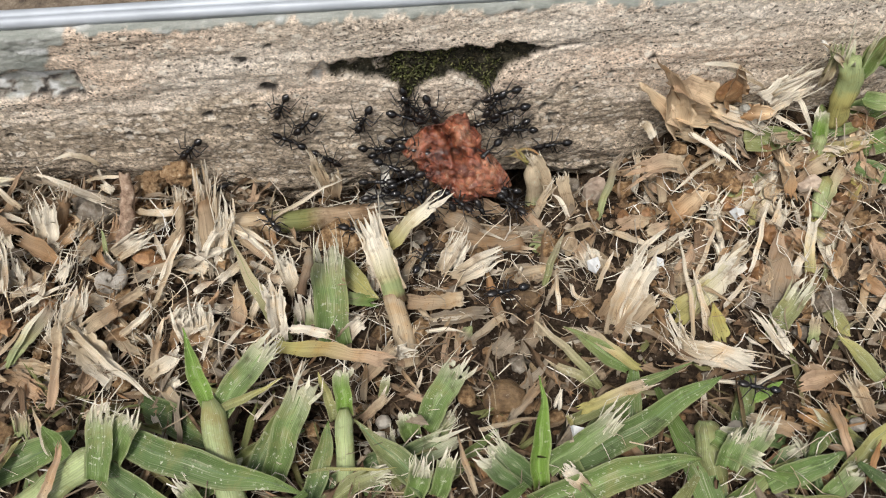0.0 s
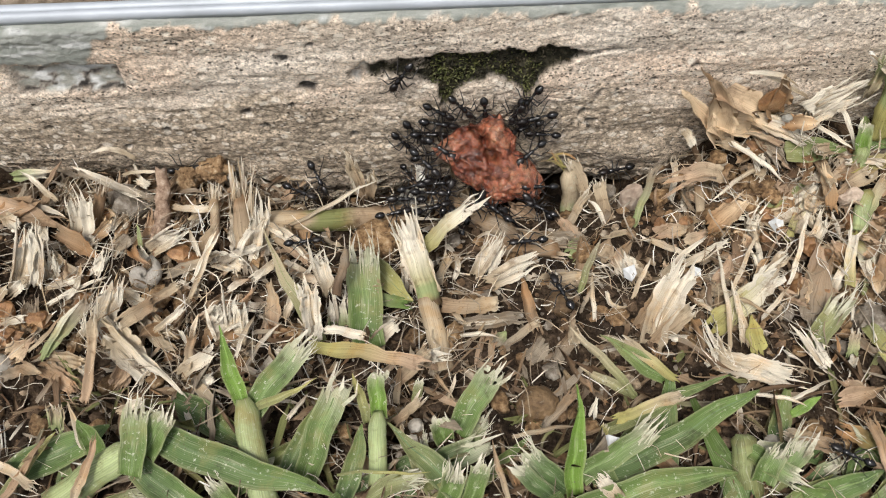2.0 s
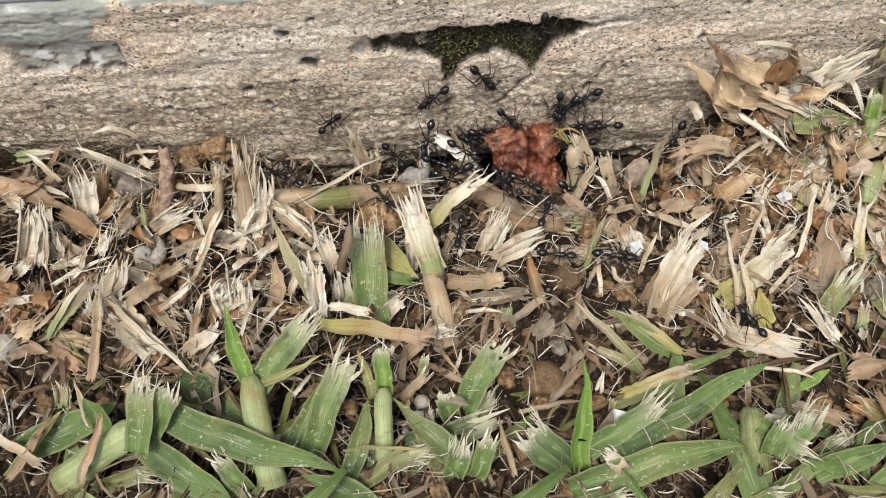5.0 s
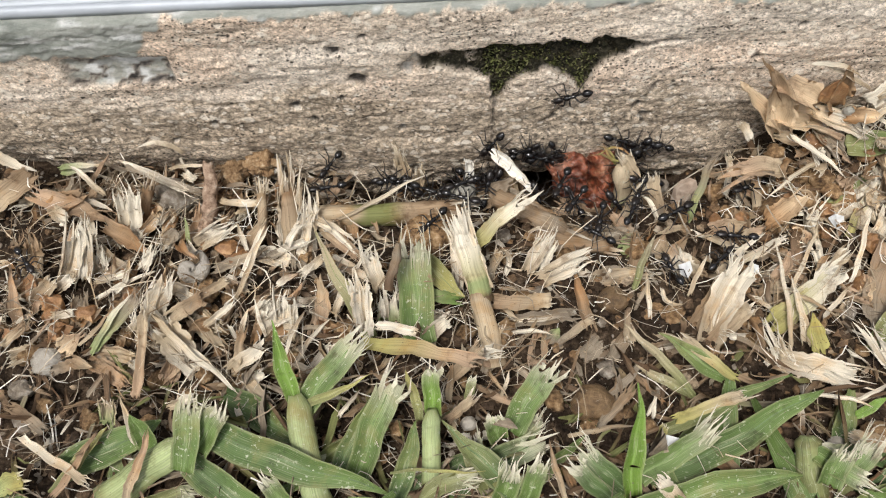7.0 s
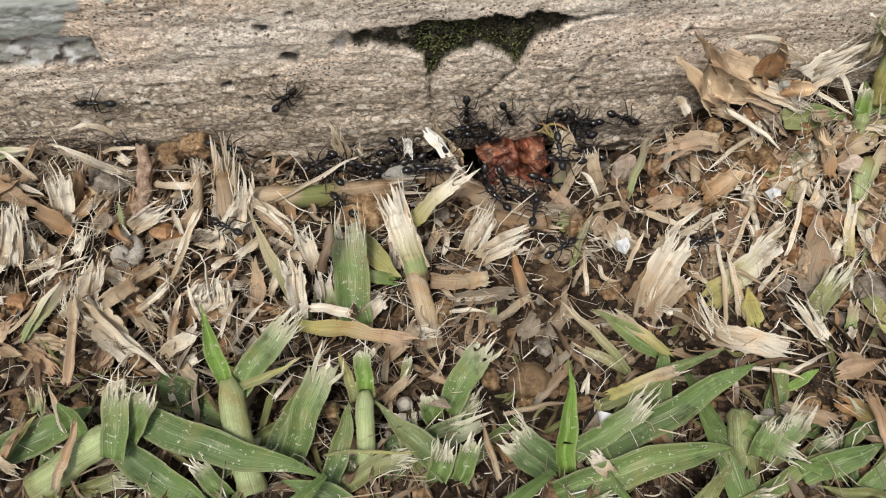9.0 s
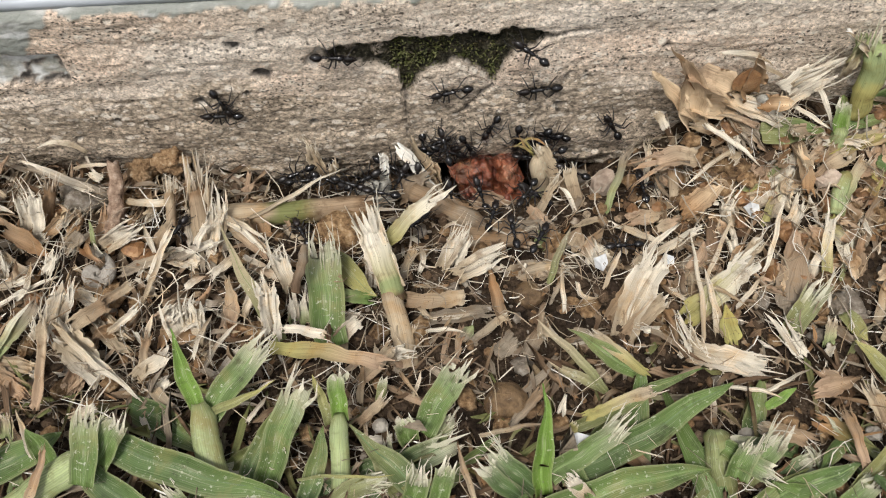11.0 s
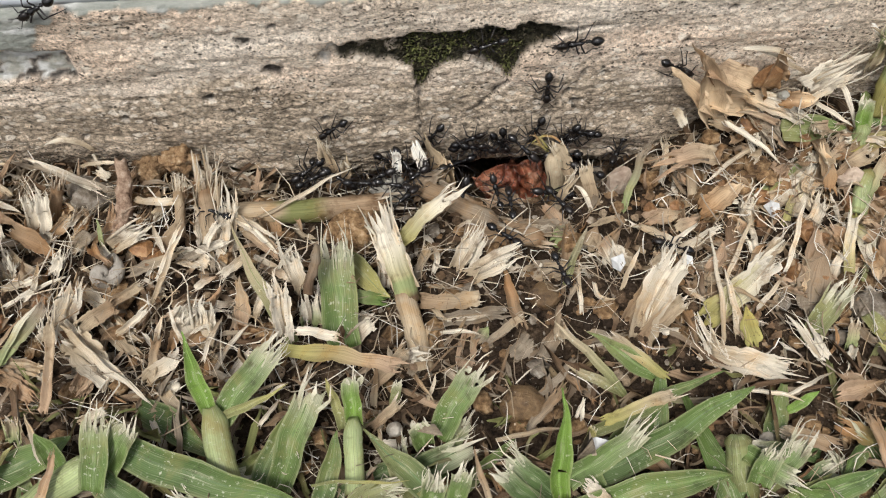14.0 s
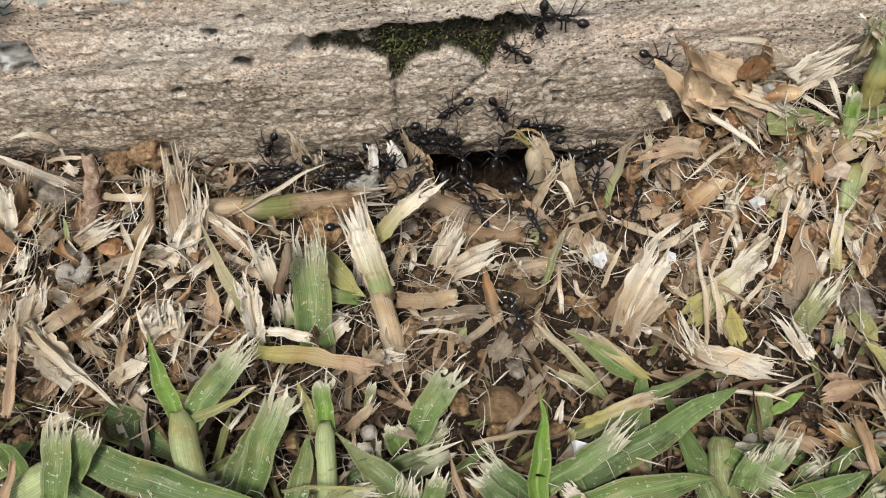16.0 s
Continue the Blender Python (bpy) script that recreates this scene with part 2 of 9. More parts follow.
STONE = stone_material()
SOIL = soil_material()
STRAW = plant_material("dry_straw", 0.75, 0.25, 1.0)
GREEN = plant_material("green_blade", 0.55, 0.3, 0.6, speckle=0.9)
GREEN_STEM = plant_material("green_stem", 0.6, 0.3, 1.0, speckle=0.7, ribbed=0.3, age=0.9)
ROSE = mineral_material("pink_stone", [(0.32, (0.42, 0.31, 0.235)), (0.5, (0.60, 0.475, 0.37)), (0.7, (0.72, 0.61, 0.50))], 380, 0.7, 0.35)
CHALK = mineral_material("pale_chalk", [(0.3, (0.34, 0.32, 0.27)), (0.5, (0.50, 0.48, 0.42)), (0.72, (0.66, 0.64, 0.58))], 700, 0.8, 0.3)
PEBBLE = mineral_material("brown_pebble", [(0.34, (0.07, 0.04, 0.02)), (0.5, (0.20, 0.125, 0.06)), (0.64, (0.30, 0.20, 0.11)), (0.74, (0.46, 0.38, 0.27))], 420, 0.45, 0.5)
CLAY = mineral_material("orange_clay", [(0.32, (0.05, 0.028, 0.015)), (0.46, (0.21, 0.125, 0.06)), (0.60, (0.40, 0.265, 0.14)), (0.74, (0.60, 0.49, 0.35))], 620)
AMBER = mineral_material("amber_husk_lump", [(0.34, (0.10, 0.045, 0.018)), (0.5, (0.27, 0.14, 0.06)), (0.68, (0.44, 0.28, 0.145))], 240, 0.4, 0.5)
EARTH = crumb_material("brown_earth", [(0.0, (0.030, 0.020, 0.014)), (0.4, (0.085, 0.057, 0.037)), (0.7, (0.16, 0.105, 0.064)), (0.88, (0.28, 0.17, 0.085)), (1.0, (0.44, 0.36, 0.26))])
BARK = mineral_material("pinkish_bark", [(0.33, (0.09, 0.055, 0.036)), (0.45, (0.30, 0.20, 0.14)), (0.58, (0.48, 0.35, 0.255)), (0.72, (0.66, 0.55, 0.44))], 620, 0.85, 0.25)
GRIT = mineral_material("grey_grit", [(0.3, (0.10, 0.08, 0.06)), (0.5, (0.24, 0.20, 0.155)), (0.7, (0.48, 0.44, 0.38))])
SHELL = mineral_material("pale_shell", [(0.3, (0.30, 0.265, 0.215)), (0.55, (0.48, 0.44, 0.38)), (0.75, (0.66, 0.63, 0.56))], 300, 0.35, 0.5)
OCHRE = mineral_material("ochre_crumbs", [(0.32, (0.10, 0.055, 0.028)), (0.45, (0.33, 0.20, 0.10)), (0.58, (0.50, 0.34, 0.19)), (0.72, (0.74, 0.64, 0.48))], 900, 0.85, 0.35)
WHITE = plain_material("white_flake", (0.58, 0.59, 0.59), 0.5, 0.4, vary=0.15)
METAL = plain_material("dull_metal", (0.40, 0.43, 0.47), 0.5, 0.4, metal=0.15, scale=90, vary=0.12, relief=0.0001)
PAVING = mineral_material("brown_paving", [(0.3, (0.06, 0.045, 0.035)), (0.5, (0.22, 0.17, 0.12)), (0.7, (0.42, 0.35, 0.27))], 350)
CHITIN = plain_material("black_chitin", (0.007, 0.0065, 0.007), 0.16, 0.6, scale=3000, vary=0.4, relief=0.00005)
CHITIN_BROWN = plain_material("dark_brown_chitin", (0.009, 0.0065, 0.006), 0.3, 0.5, scale=3000, vary=0.4, relief=0.00005)

# ---- helpers for meshes ----
def link_mesh(name, bm, mat, parent=None, label="", smooth=True):
    me = bpy.data.meshes.new(name)
    bm.to_mesh(me)
    bm.free()
    me.materials.append(mat)
    if smooth:
        me.polygons.foreach_set("use_smooth", [True] * len(me.polygons))
    ob = new(name, me)
    if parent:
        ob.parent = parent
    if label:
        tagged(ob, label)
    return ob


def raw_mesh(name, verts, faces, mat, parent=None, smooth=True, tint=None, uvs=None, tint_name="tint"):
    me = bpy.data.meshes.new(name)
    me.from_pydata([tuple(v) for v in verts], [], faces)
    me.materials.append(mat)
    if smooth:
        me.polygons.foreach_set("use_smooth", [True] * len(me.polygons))
    if tint is not None:
        a = me.color_attributes.new(tint_name, "FLOAT_COLOR", "POINT")
        a.data.foreach_set("color", np.asarray([(*c, 1.0) for c in tint], dtype=np.float32).ravel())
    if uvs is not None:
        layer = me.uv_layers.new(name="UVMap")
        idx = np.empty(len(me.loops), dtype=np.int32)
        me.loops.foreach_get("vertex_index", idx)
        layer.data.foreach_set("uv", np.asarray(uvs, dtype=np.float32)[idx].ravel())
    me.update()
    ob = new(name, me)
    if parent:
        ob.parent = parent
    return ob


def step(a, b, v):
    u = min(max((v - a) / (b - a), 0.0), 1.0)
    return u * u * (3 - 2 * u)


def fbm(x, y, z, octaves=4):
    return noise.fractal(Vector((x, y, z)), 1.0, 2.0, octaves)


# ---- the ground ----
def ground_height(x, y):
    """Millimetres: a lawn's bare edge, a furrow along the stone, a pit in it, and a drift of litter at its far end."""
    h = 1.2 * fbm(x * 0.06, y * 0.06, 3.1, 3) + 0.5 * fbm(x * 0.35, y * 0.35, 7.7, 3)
    h -= 5.0 * step(-16, -3, y) * (1 - step(38, 60, x)) * (1 - 0.7 * step(-26, -46, x))
    h -= 9.0 * step(-8, -2, y) * (1 - step(36, 46, x)) * step(-34, -22, x)
    h -= 13.0 * math.exp(-((x - 16) / 13) ** 2 - ((min(y, -1) + 1) / 7) ** 2)
    h += 4.0 * step(44, 72, x) * step(-38, -12, y) + 7.5 * step(46, 60, x) * step(-19, -4, y)
    h -= 2.0 * step(-38, -60, y)
    return h


def spread(lo, hi, fine, far):
    """Fine steps from lo to hi, then ever wider ones out to far on both sides."""
    out, s, v = list(np.arange(lo, hi + fine / 2, fine)), fine, hi
    while v < far:
        s *= 1.6
        v += s
        out.append(v)
    s, v, left = fine, lo, []
    while v > -far:
        s *= 1.6
        v -= s
        left.append(v)
    return left[::-1] + out


def sheet(name, xs, ys, height, mat):
    verts = [(x * MM, y * MM, height(x, y) * MM) for y in ys for x in xs]
    n = len(xs)
    faces = [(j * n + i, j * n + i + 1, j * n + n + i + 1, j * n + n + i) for j in range(len(ys) - 1) for i in range(n - 1)]
    return raw_mesh(name, verts, faces, mat)


ground = sheet("ground", spread(-105, 105, 1.0, 60000), spread(-95, 24, 1.0, 60000),
               lambda x, y: ground_height(x, y) if abs(x) < 400 and -300 < y < 30 else -4.0, SOIL)
tagged(ground, "bare brown soil strewn with dry litter at a lawn's edge", "soil", kind="structure")


# ---- the stone kerb ----
# the mossy recess: upper and lower edges as height over length
RECESS_TOP = ((-17, -16, -14, -13, -10, -3, 0, 7, 11, 16.5, 17.2, 22, 26, 29, 33), (27.5, 28, 30, 29, 30, 30, 31, 31.2, 32, 31.2, 32.4, 32.3, 30.4, 31.4, 31))
RECESS_LOW = ((-17, -15.5, -13, -10, -7, -3, -1, -0.2, 1, 4, 7, 10, 13, 15, 16, 17, 19, 22, 24, 26, 29, 33), (26.5, 25, 25.2, 26, 25, 24, 22.6, 17.5, 18.5, 22.8, 24.2, 25, 23.2, 21, 18.6, 21.5, 25.8, 27, 28.8, 29.8, 30.8, 31))
# knocked-out pits in the face: length, height, half width
PITS = [(-75, 15, 0.9), (-53, 14, 1.0), (-17.5, 11, 1.1), (-28, 31, 1.5), (-28, 20, 0.9), (-37, 18, 1.3), (-34, 14, 0.9), (-23, 34, 0.8), (-43, 28, 0.6), (27, 16, 1.2), (20, 39, 0.7),
        (39, 24, 0.9), (29, 13, 1.3), (-24.5, 24, 2.0), (8, 15, 0.6), (46, 27, 0.8), (-62, 9, 0.9), (33, 20, 0.8), (-8, 9, 0.8), (52, 34, 0.9), (-46, 35, 0.7)]


def moss_band(x, z):
    """1 inside the broken recess under the kerb's upper lip."""
    top = float(np.interp(x, *RECESS_TOP)) + 0.5 * fbm(x * 0.6, 0, 1.3, 4)
    low = float(np.interp(x, *RECESS_LOW)) + 0.7 * fbm(x * 0.5, 5, z * 0.4, 4)
    return step(-0.2, 0.3, min(top - z, z - low)) * step(-17.2, -16.2, x) * (1 - step(31, 33, x))


def chip(x, z):
    """1 inside the flaked patch beside the old paint."""
    lo, hi = 24.6 + 0.9 * fbm(x * 0.35, 2, 4, 4), 30.7 + 0.3 * fbm(x * 0.3, 9, 4, 3)
    return step(-0.3, 0.4, min(hi - z, z - lo)) * step(-77, -75, x) * (1 - step(-57.8, -56.8, x + 0.8 * fbm(z, 1, 1, 2)))


def old_paint(x, z):
    edge = 31.2 + 2.6 * step(-58, -55.5, x) + 5.6 * step(-63, -57, x + 0.4 * (z - 33)) + 1.5 * fbm(x * 0.3, z * 0.3, 2, 5)
    return step(-0.3, 0.3, z - edge)


# the height at which the kerb's weathered face turns in under itself, along its length
FOOT_X = (-110, -97, -85, -69, -58, -51, -39, -24, -18, -12, -6, 0, 11, 25, 33, 46, 56, 110)
FOOT_Z = (4, 3, -2, -3, -3, -7, -10, -13.5, -12.5, -11, -8.5, -6.8, -6.8, -7.2, -8.5, -10, -1, 6)


def lie(x):
    """The top edge is worn lower towards one end."""
    return 0.016 * min(max(x, -120), 60)


def stone_kerb():
    xs = spread(-112, 100, 0.5, 3000)
    zs = list(np.arange(-27.5, 41.01, 0.5))
    verts, zone, wash = [], [], []
    for z in zs:
        for x in xs:
            fine = abs(x) < 140
            y = 0.0
            red = green = blue = white = 0.0
            foot = float(np.interp(x, FOOT_X, FOOT_Z)) + 1.3 * fbm(x * 0.12, 1, 1, 4)
            if fine:
                y -= 0.6 * fbm(x * 0.05, 1.0, z * 0.15, 4) + 0.13 * noise.noise(Vector((x * 1.5, 3.0, z * 1.9)))
                # thin bedding layers, some weathered back
                bed = fbm(x * 0.09, 4.0, z * 0.75, 4)
                y += 0.08 * step(0.05, 0.35, bed) - 0.20 * fbm(x * 0.55, 9.0, z * 0.95, 4)
                y += 0.5 * step(0.48, 0.7, noise.noise(Vector((x * 0.42, 8.0, z * 0.95))))
                for px, pz, r in PITS:
                    if abs(x - px) < 3 and abs(z - pz) < 2:
                        d = ((x - px) / r) ** 2 + ((z - pz) / (0.62 * r)) ** 2 + 0.7 * fbm(x * 0.9, pz, z * 0.9, 3)
                        k = 1 - step(0.5, 1.1, d)
                        y += 0.9 * k
                        blue = max(blue, 0.95 * k)
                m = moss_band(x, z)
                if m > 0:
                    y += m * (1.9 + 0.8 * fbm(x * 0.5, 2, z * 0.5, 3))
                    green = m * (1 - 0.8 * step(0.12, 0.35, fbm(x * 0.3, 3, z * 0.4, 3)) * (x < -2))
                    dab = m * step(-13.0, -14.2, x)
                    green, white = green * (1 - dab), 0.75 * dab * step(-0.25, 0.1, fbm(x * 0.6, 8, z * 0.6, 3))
                c = chip(x, z)
                y += c * 1.2
                p = old_paint(x, z) * (1 - m)
                y -= p * 0.25
                rim = step(1.1, 0.2, min(30.8 - z, x + 77)) + 1.2 * step(1.8, 0.3, min(z - 24.6, -57 - x))
                blue = max(blue, c * step(0.12, 0.4, 0.7 * fbm(x * 0.35, 3, z * 0.7, 4) + 0.33 * rim))
                white = max(white, (c - min(blue, c)) * step(-0.1, 0.3, fbm(x * 0.22, 6, z * 0.45, 4) + 0.35 - abs(x + 63.5) / 14))
                red = max(p, (c - min(blue, c)) * 0.85)
                white = max(white, p * 0.8 * step(0.12, 0.4, fbm(x * 0.12, 16, z * 0.7, 5) + 0.12 - abs(z - 35.5) / 9))
                crack = abs(x - 0.1 - 0.5 * fbm(0, 2, z * 0.4, 3))
                fork = abs(x - 15.8 + 0.78 * (18.8 - z) - 0.8 * fbm(2, 5, z * 0.5, 3))
                third = abs(x - 31.5 + 0.52 * (24.5 - z) - 0.7 * fbm(7, 5, z * 0.5, 3))
                if 10.5 < z < 19 and fork < 0.36 + 0.35 * fbm(x * 0.6, 1, z, 2):
                    y += 0.8
                    blue = max(blue, 0.95)
                if 9 < z < 25 and third < 0.2 + 0.5 * fbm(x * 0.5, 4, z * 0.6, 2):
                    y += 0.4
                    blue = max(blue, 0.5)
                if 5 < z < 19 and crack < 0.18 + 0.02 * (z - 5):
                    y += 0.8
                    blue = max(blue, 0.7)
                y -= (1.0 * fbm(x * 0.13, 7.0, z * 0.3, 4) + 0.35 * fbm(x * 0.5, 2.0, z * 0.9, 3) + 0.4) * step(12, 3, z - foot)
            # the foot is worn round and turns in slowly under the block
            down = max(foot + 13 - z, 0.0)
            y += min(0.020 * down * down, 14) + 30 * (1 - step(foot - 8, foot - 1, z)) * math.exp(-((x - 15) / 12) ** 2)
            y += 1.6 * step(38.6, 41, z) ** 2
            verts.append((x * MM, y * MM, (z + lie(x) * step(33, 41, z)) * MM))
            zone.append((red, green, blue))
            wash.append((white, 0.0, 0.0, 1.0))
    n = len(xs)
    faces = [(j * n + i, j * n + i + 1, j * n + n + i + 1, j * n + n + i) for j in range(len(zs) - 1) for i in range(n - 1)]
    k = len(verts)
    # top and back close the block
    top = (len(zs) - 1) * n
    for y, z in ((120, 41), (120, -27.5)):
        for x in xs:
            verts.append((x * MM, y * MM, (z + (lie(x) if z > 0 else 0)) * MM))
            zone.append((0, 0, 0))
            wash.append((0.0, 0.0, 0.0, 1.0))
    faces += [(top + i, top + i + 1, k + i + 1, k + i) for i in range(n - 1)]
    faces += [(k + i, k + i + 1, k + n + i + 1, k + n + i) for i in range(n - 1)]
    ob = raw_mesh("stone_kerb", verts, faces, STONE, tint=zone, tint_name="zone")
    layer = ob.data.color_attributes.new("wash", "FLOAT_COLOR", "POINT")
    layer.data.foreach_set("color", np.asarray(wash, dtype=np.float32).ravel())
    return tagged(ob, "weathered tan sandstone kerb with a mossy broken recess", "kerb", kind="structure")


kerb = stone_kerb()


# ---- the metal strip on the kerb's top edge, and the paving behind it ----
def metal_strip():
    prof = [(0.9, 40.6), (0.7, 41.4), (1.1, 42.1), (1.7, 42.4), (2.1, 42.2), (2.3, 41.9), (2.6, 42.3), (3.2, 42.6), (3.9, 42.3), (4.2, 41.7), (4.2, 40.6)]
    xs = [-900, -300] + list(range(-120, 121, 6)) + [300, 900]
    verts = [(x * MM, (y + 0.12 * fbm(x * 0.02, 1, 1, 2)) * MM, (z + lie(x) + 0.12 * fbm(x * 0.03, 6, y, 2)) * MM) for x in xs for y, z in prof]
    n = len(prof)
    faces = [(i * n + k, i * n + n + k, i * n + n + (k + 1) % n, i * n + (k + 1) % n) for i in range(len(xs) - 1) for k in range(n)]
    faces += [tuple(range(n)), tuple((len(xs) - 1) * n + k for k in range(n))[::-1]]
    return tagged(raw_mesh("metal_strip", verts, faces, METAL), "dull grey metal edging strip along the kerb's top", "edging", kind="structure")


metal_strip()
paving = sheet("paving", spread(-120, 120, 3.0, 3000), [4.4, 5.5, 7, 9, 12, 16, 22, 32, 50, 90, 118], lambda x, y: 41.5 + lie(x) + 0.5 * fbm(x * 0.2, y * 0.2, 2, 3), PAVING)
tagged(paving, "rough brown speckled paving behind the metal strip", "paving", kind="structure")


def moss_cushion():
    rng = random.Random(5)
    verts, faces, tint, uvs = [], [], [], []
    made = 0
    while made < 2300:
        x, z = rng.uniform(-17, 31), rng.uniform(14, 31)
        if moss_band(x, z) < 0.6 or x < -13 or (x < -3 and rng.random() < 0.75) or (x > 18 and rng.random() < 0.6):
            continue
        made += 1
        c = Vector((x, 1.9 + rng.uniform(-0.9, 0.3), z))
        d = Vector((rng.gauss(0, 0.7), -0.8, rng.gauss(0.3, 0.6))).normalized()
        ln = rng.uniform(0.3, 0.8)
        lush = fbm(x * 0.25, 3, z * 0.25, 3) > -0.15 and -2 < x < 18
        cc = rng.choice([(0.05, 0.06, 0.018), (0.10, 0.11, 0.035), (0.14, 0.15, 0.05), (0.04, 0.035, 0.02), (0.20, 0.20, 0.09)] if lush else [(0.02, 0.02, 0.01), (0.03, 0.028, 0.018), (0.06, 0.055, 0.03), (0.10, 0.085, 0.06)])
        side = d.cross(Vector((0, 0, 1))).normalized()
        k = len(verts)
        verts += [c - side * 0.14, c + side * 0.14, c + d * ln * 0.6 + side * 0.12, c + d * ln, c + d * ln * 0.6 - side * 0.12, c + Vector((0, 0.1, -0.16))]
        faces += [(k, k + 1, k + 2, k + 3, k + 4), (k + 1, k, k + 5), (k + 2, k + 1, k + 5, k + 3), (k, k + 4, k + 3, k + 5)]
        tint += [cc] * 6
        uvs += [(0.1 * i, 0.2) for i in range(6)]
    return tagged(raw_mesh("moss", [v * MM for v in verts], faces, STRAW, tint=tint, uvs=uvs, smooth=False), "dark green moss growing in the kerb's broken recess", "moss", kind="stuff")

# ---- straw, blades and stems ----
# dark_green is a deeper green with the shade between blades put into it
TINTS = {
    "green": (0.106, 0.164, 0.043), "dark_green": (0.072, 0.118, 0.036), "bright_green": (0.140, 0.235, 0.040),
    "pale_green": (0.25, 0.29, 0.13), "olive": (0.165, 0.175, 0.065), "yellow": (0.34, 0.31, 0.11), "cream": (0.41, 0.33, 0.225),
    "white": (0.655, 0.60, 0.495), "tan": (0.27, 0.19, 0.118), "orange": (0.30, 0.175, 0.085), "grey": (0.26, 0.215, 0.16),
    "stem": (0.33, 0.39, 0.185), "brown": (0.125, 0.078, 0.045), "pink": (0.40, 0.285, 0.19), "bone": (0.80, 0.77, 0.70), "husk": (0.60, 0.465, 0.31), "rust": (0.31, 0.185, 0.09),
}
LABELS = {
    "green": "green grass blade with pale specks rooted in soil", "dark_green": "dark green grass blade darkened for the lawn's shade",
    "bright_green": "fresh bright green grass blade standing upright", "pale_green": "pale green grass piece among dry litter",
    "olive": "olive green ageing grass blade on the litter", "yellow": "yellowing grass blade drying on the litter",
    "cream": "cream dry straw piece lying on brown soil", "white": "bleached whitish straw piece lying on litter",
    "tan": "tan dry husk curled on the litter", "orange": "orange-brown dry leaf piece on the soil",
    "grey": "weathered grey-brown straw piece on the soil", "stem": "pale green grass stem standing in the soil", "brown": "dark brown twig piece lying on straw",
    "pink": "pinkish tan papery husk on the litter", "bone": "bleached white straw piece standing beside the kerb", "husk": "smooth pale cream papery husk drifted against the kerb", "rust": "rust-brown dry leaf piece drifted against the kerb",
}
UP = Vector((0, -0.45, 0.9)).normalized()


def strip_points(verts, faces, tint, uvs, path, halves, normals, curl, thick, shades, across):
    """One closed strip along a path: a curved upper skin and an under skin, meeting at thin edges."""
    start, rows = len(verts), len(path)
    for i in range(rows):
        t = (path[min(i + 1, rows - 1)] - path[max(i - 1, 0)]).normalized()
        nrm = normals[i]
        side = t.cross(nrm).normalized()
        nrm = side.cross(t).normalized()
        for skin in (0, 1):
            for k in range(across):
                u = 2 * k / (across - 1) - 1
                p = path[i] + side * (u * halves[i]) + nrm * (curl * halves[i] * (u * u - 0.4) - (thick * (1 - u ** 4) if skin else 0.0))
                verts.append(p)
                tint.append(shades(i / (rows - 1), u))
                uvs.append((k / (across - 1) + 0.37 * skin, i / (rows - 1) * 2.0))
    ring = 2 * across
    for i in range(rows - 1):
        a, b = start + i * ring, start + (i + 1) * ring
        for k in range(across - 1):
            faces.append((a + k, a + k + 1, b + k + 1, b + k))
            faces.append((b + across + k, b + across + k + 1, a + across + k + 1, a + across + k))
        faces.append((a + across, a, b, b + across))
        faces.append((a + across - 1, a + ring - 1, b + ring - 1, b + across - 1))
    for a, flip in ((start, 1), (start + (rows - 1) * ring, 0)):
        for k in range(across - 1):
            q = (a + k, a + k + 1, a + across + k + 1, a + across + k)
            faces.append(q[::-1] if flip else q)


def shade_of(c0, c1, rng, mid=None, late=False):
    ph, amp = rng.uniform(0, 6), rng.uniform(0.05, 0.16)

    def shades(s, u):
        w = s ** 6 if late else s * s * (3 - 2 * s)
        rib = 1 + amp * math.sin(u * 5 + ph) + 0.10 * math.sin(s * 9 + ph * 2)
        if mid is not None and abs(u) < 0.2:
            rib *= 1.25
        if mid is not None and abs(u) > 0.8:
            return tuple(min(max(0.6 * (a + (b - a) * w) * rib + 0.4 * e, 0.005), 0.85) for a, b, e in zip(c0, c1, (0.34, 0.33, 0.18)))
        return tuple(min(max((a + (b - a) * w) * rib, 0.005), 0.85) for a, b in zip(c0, c1))
    return shades


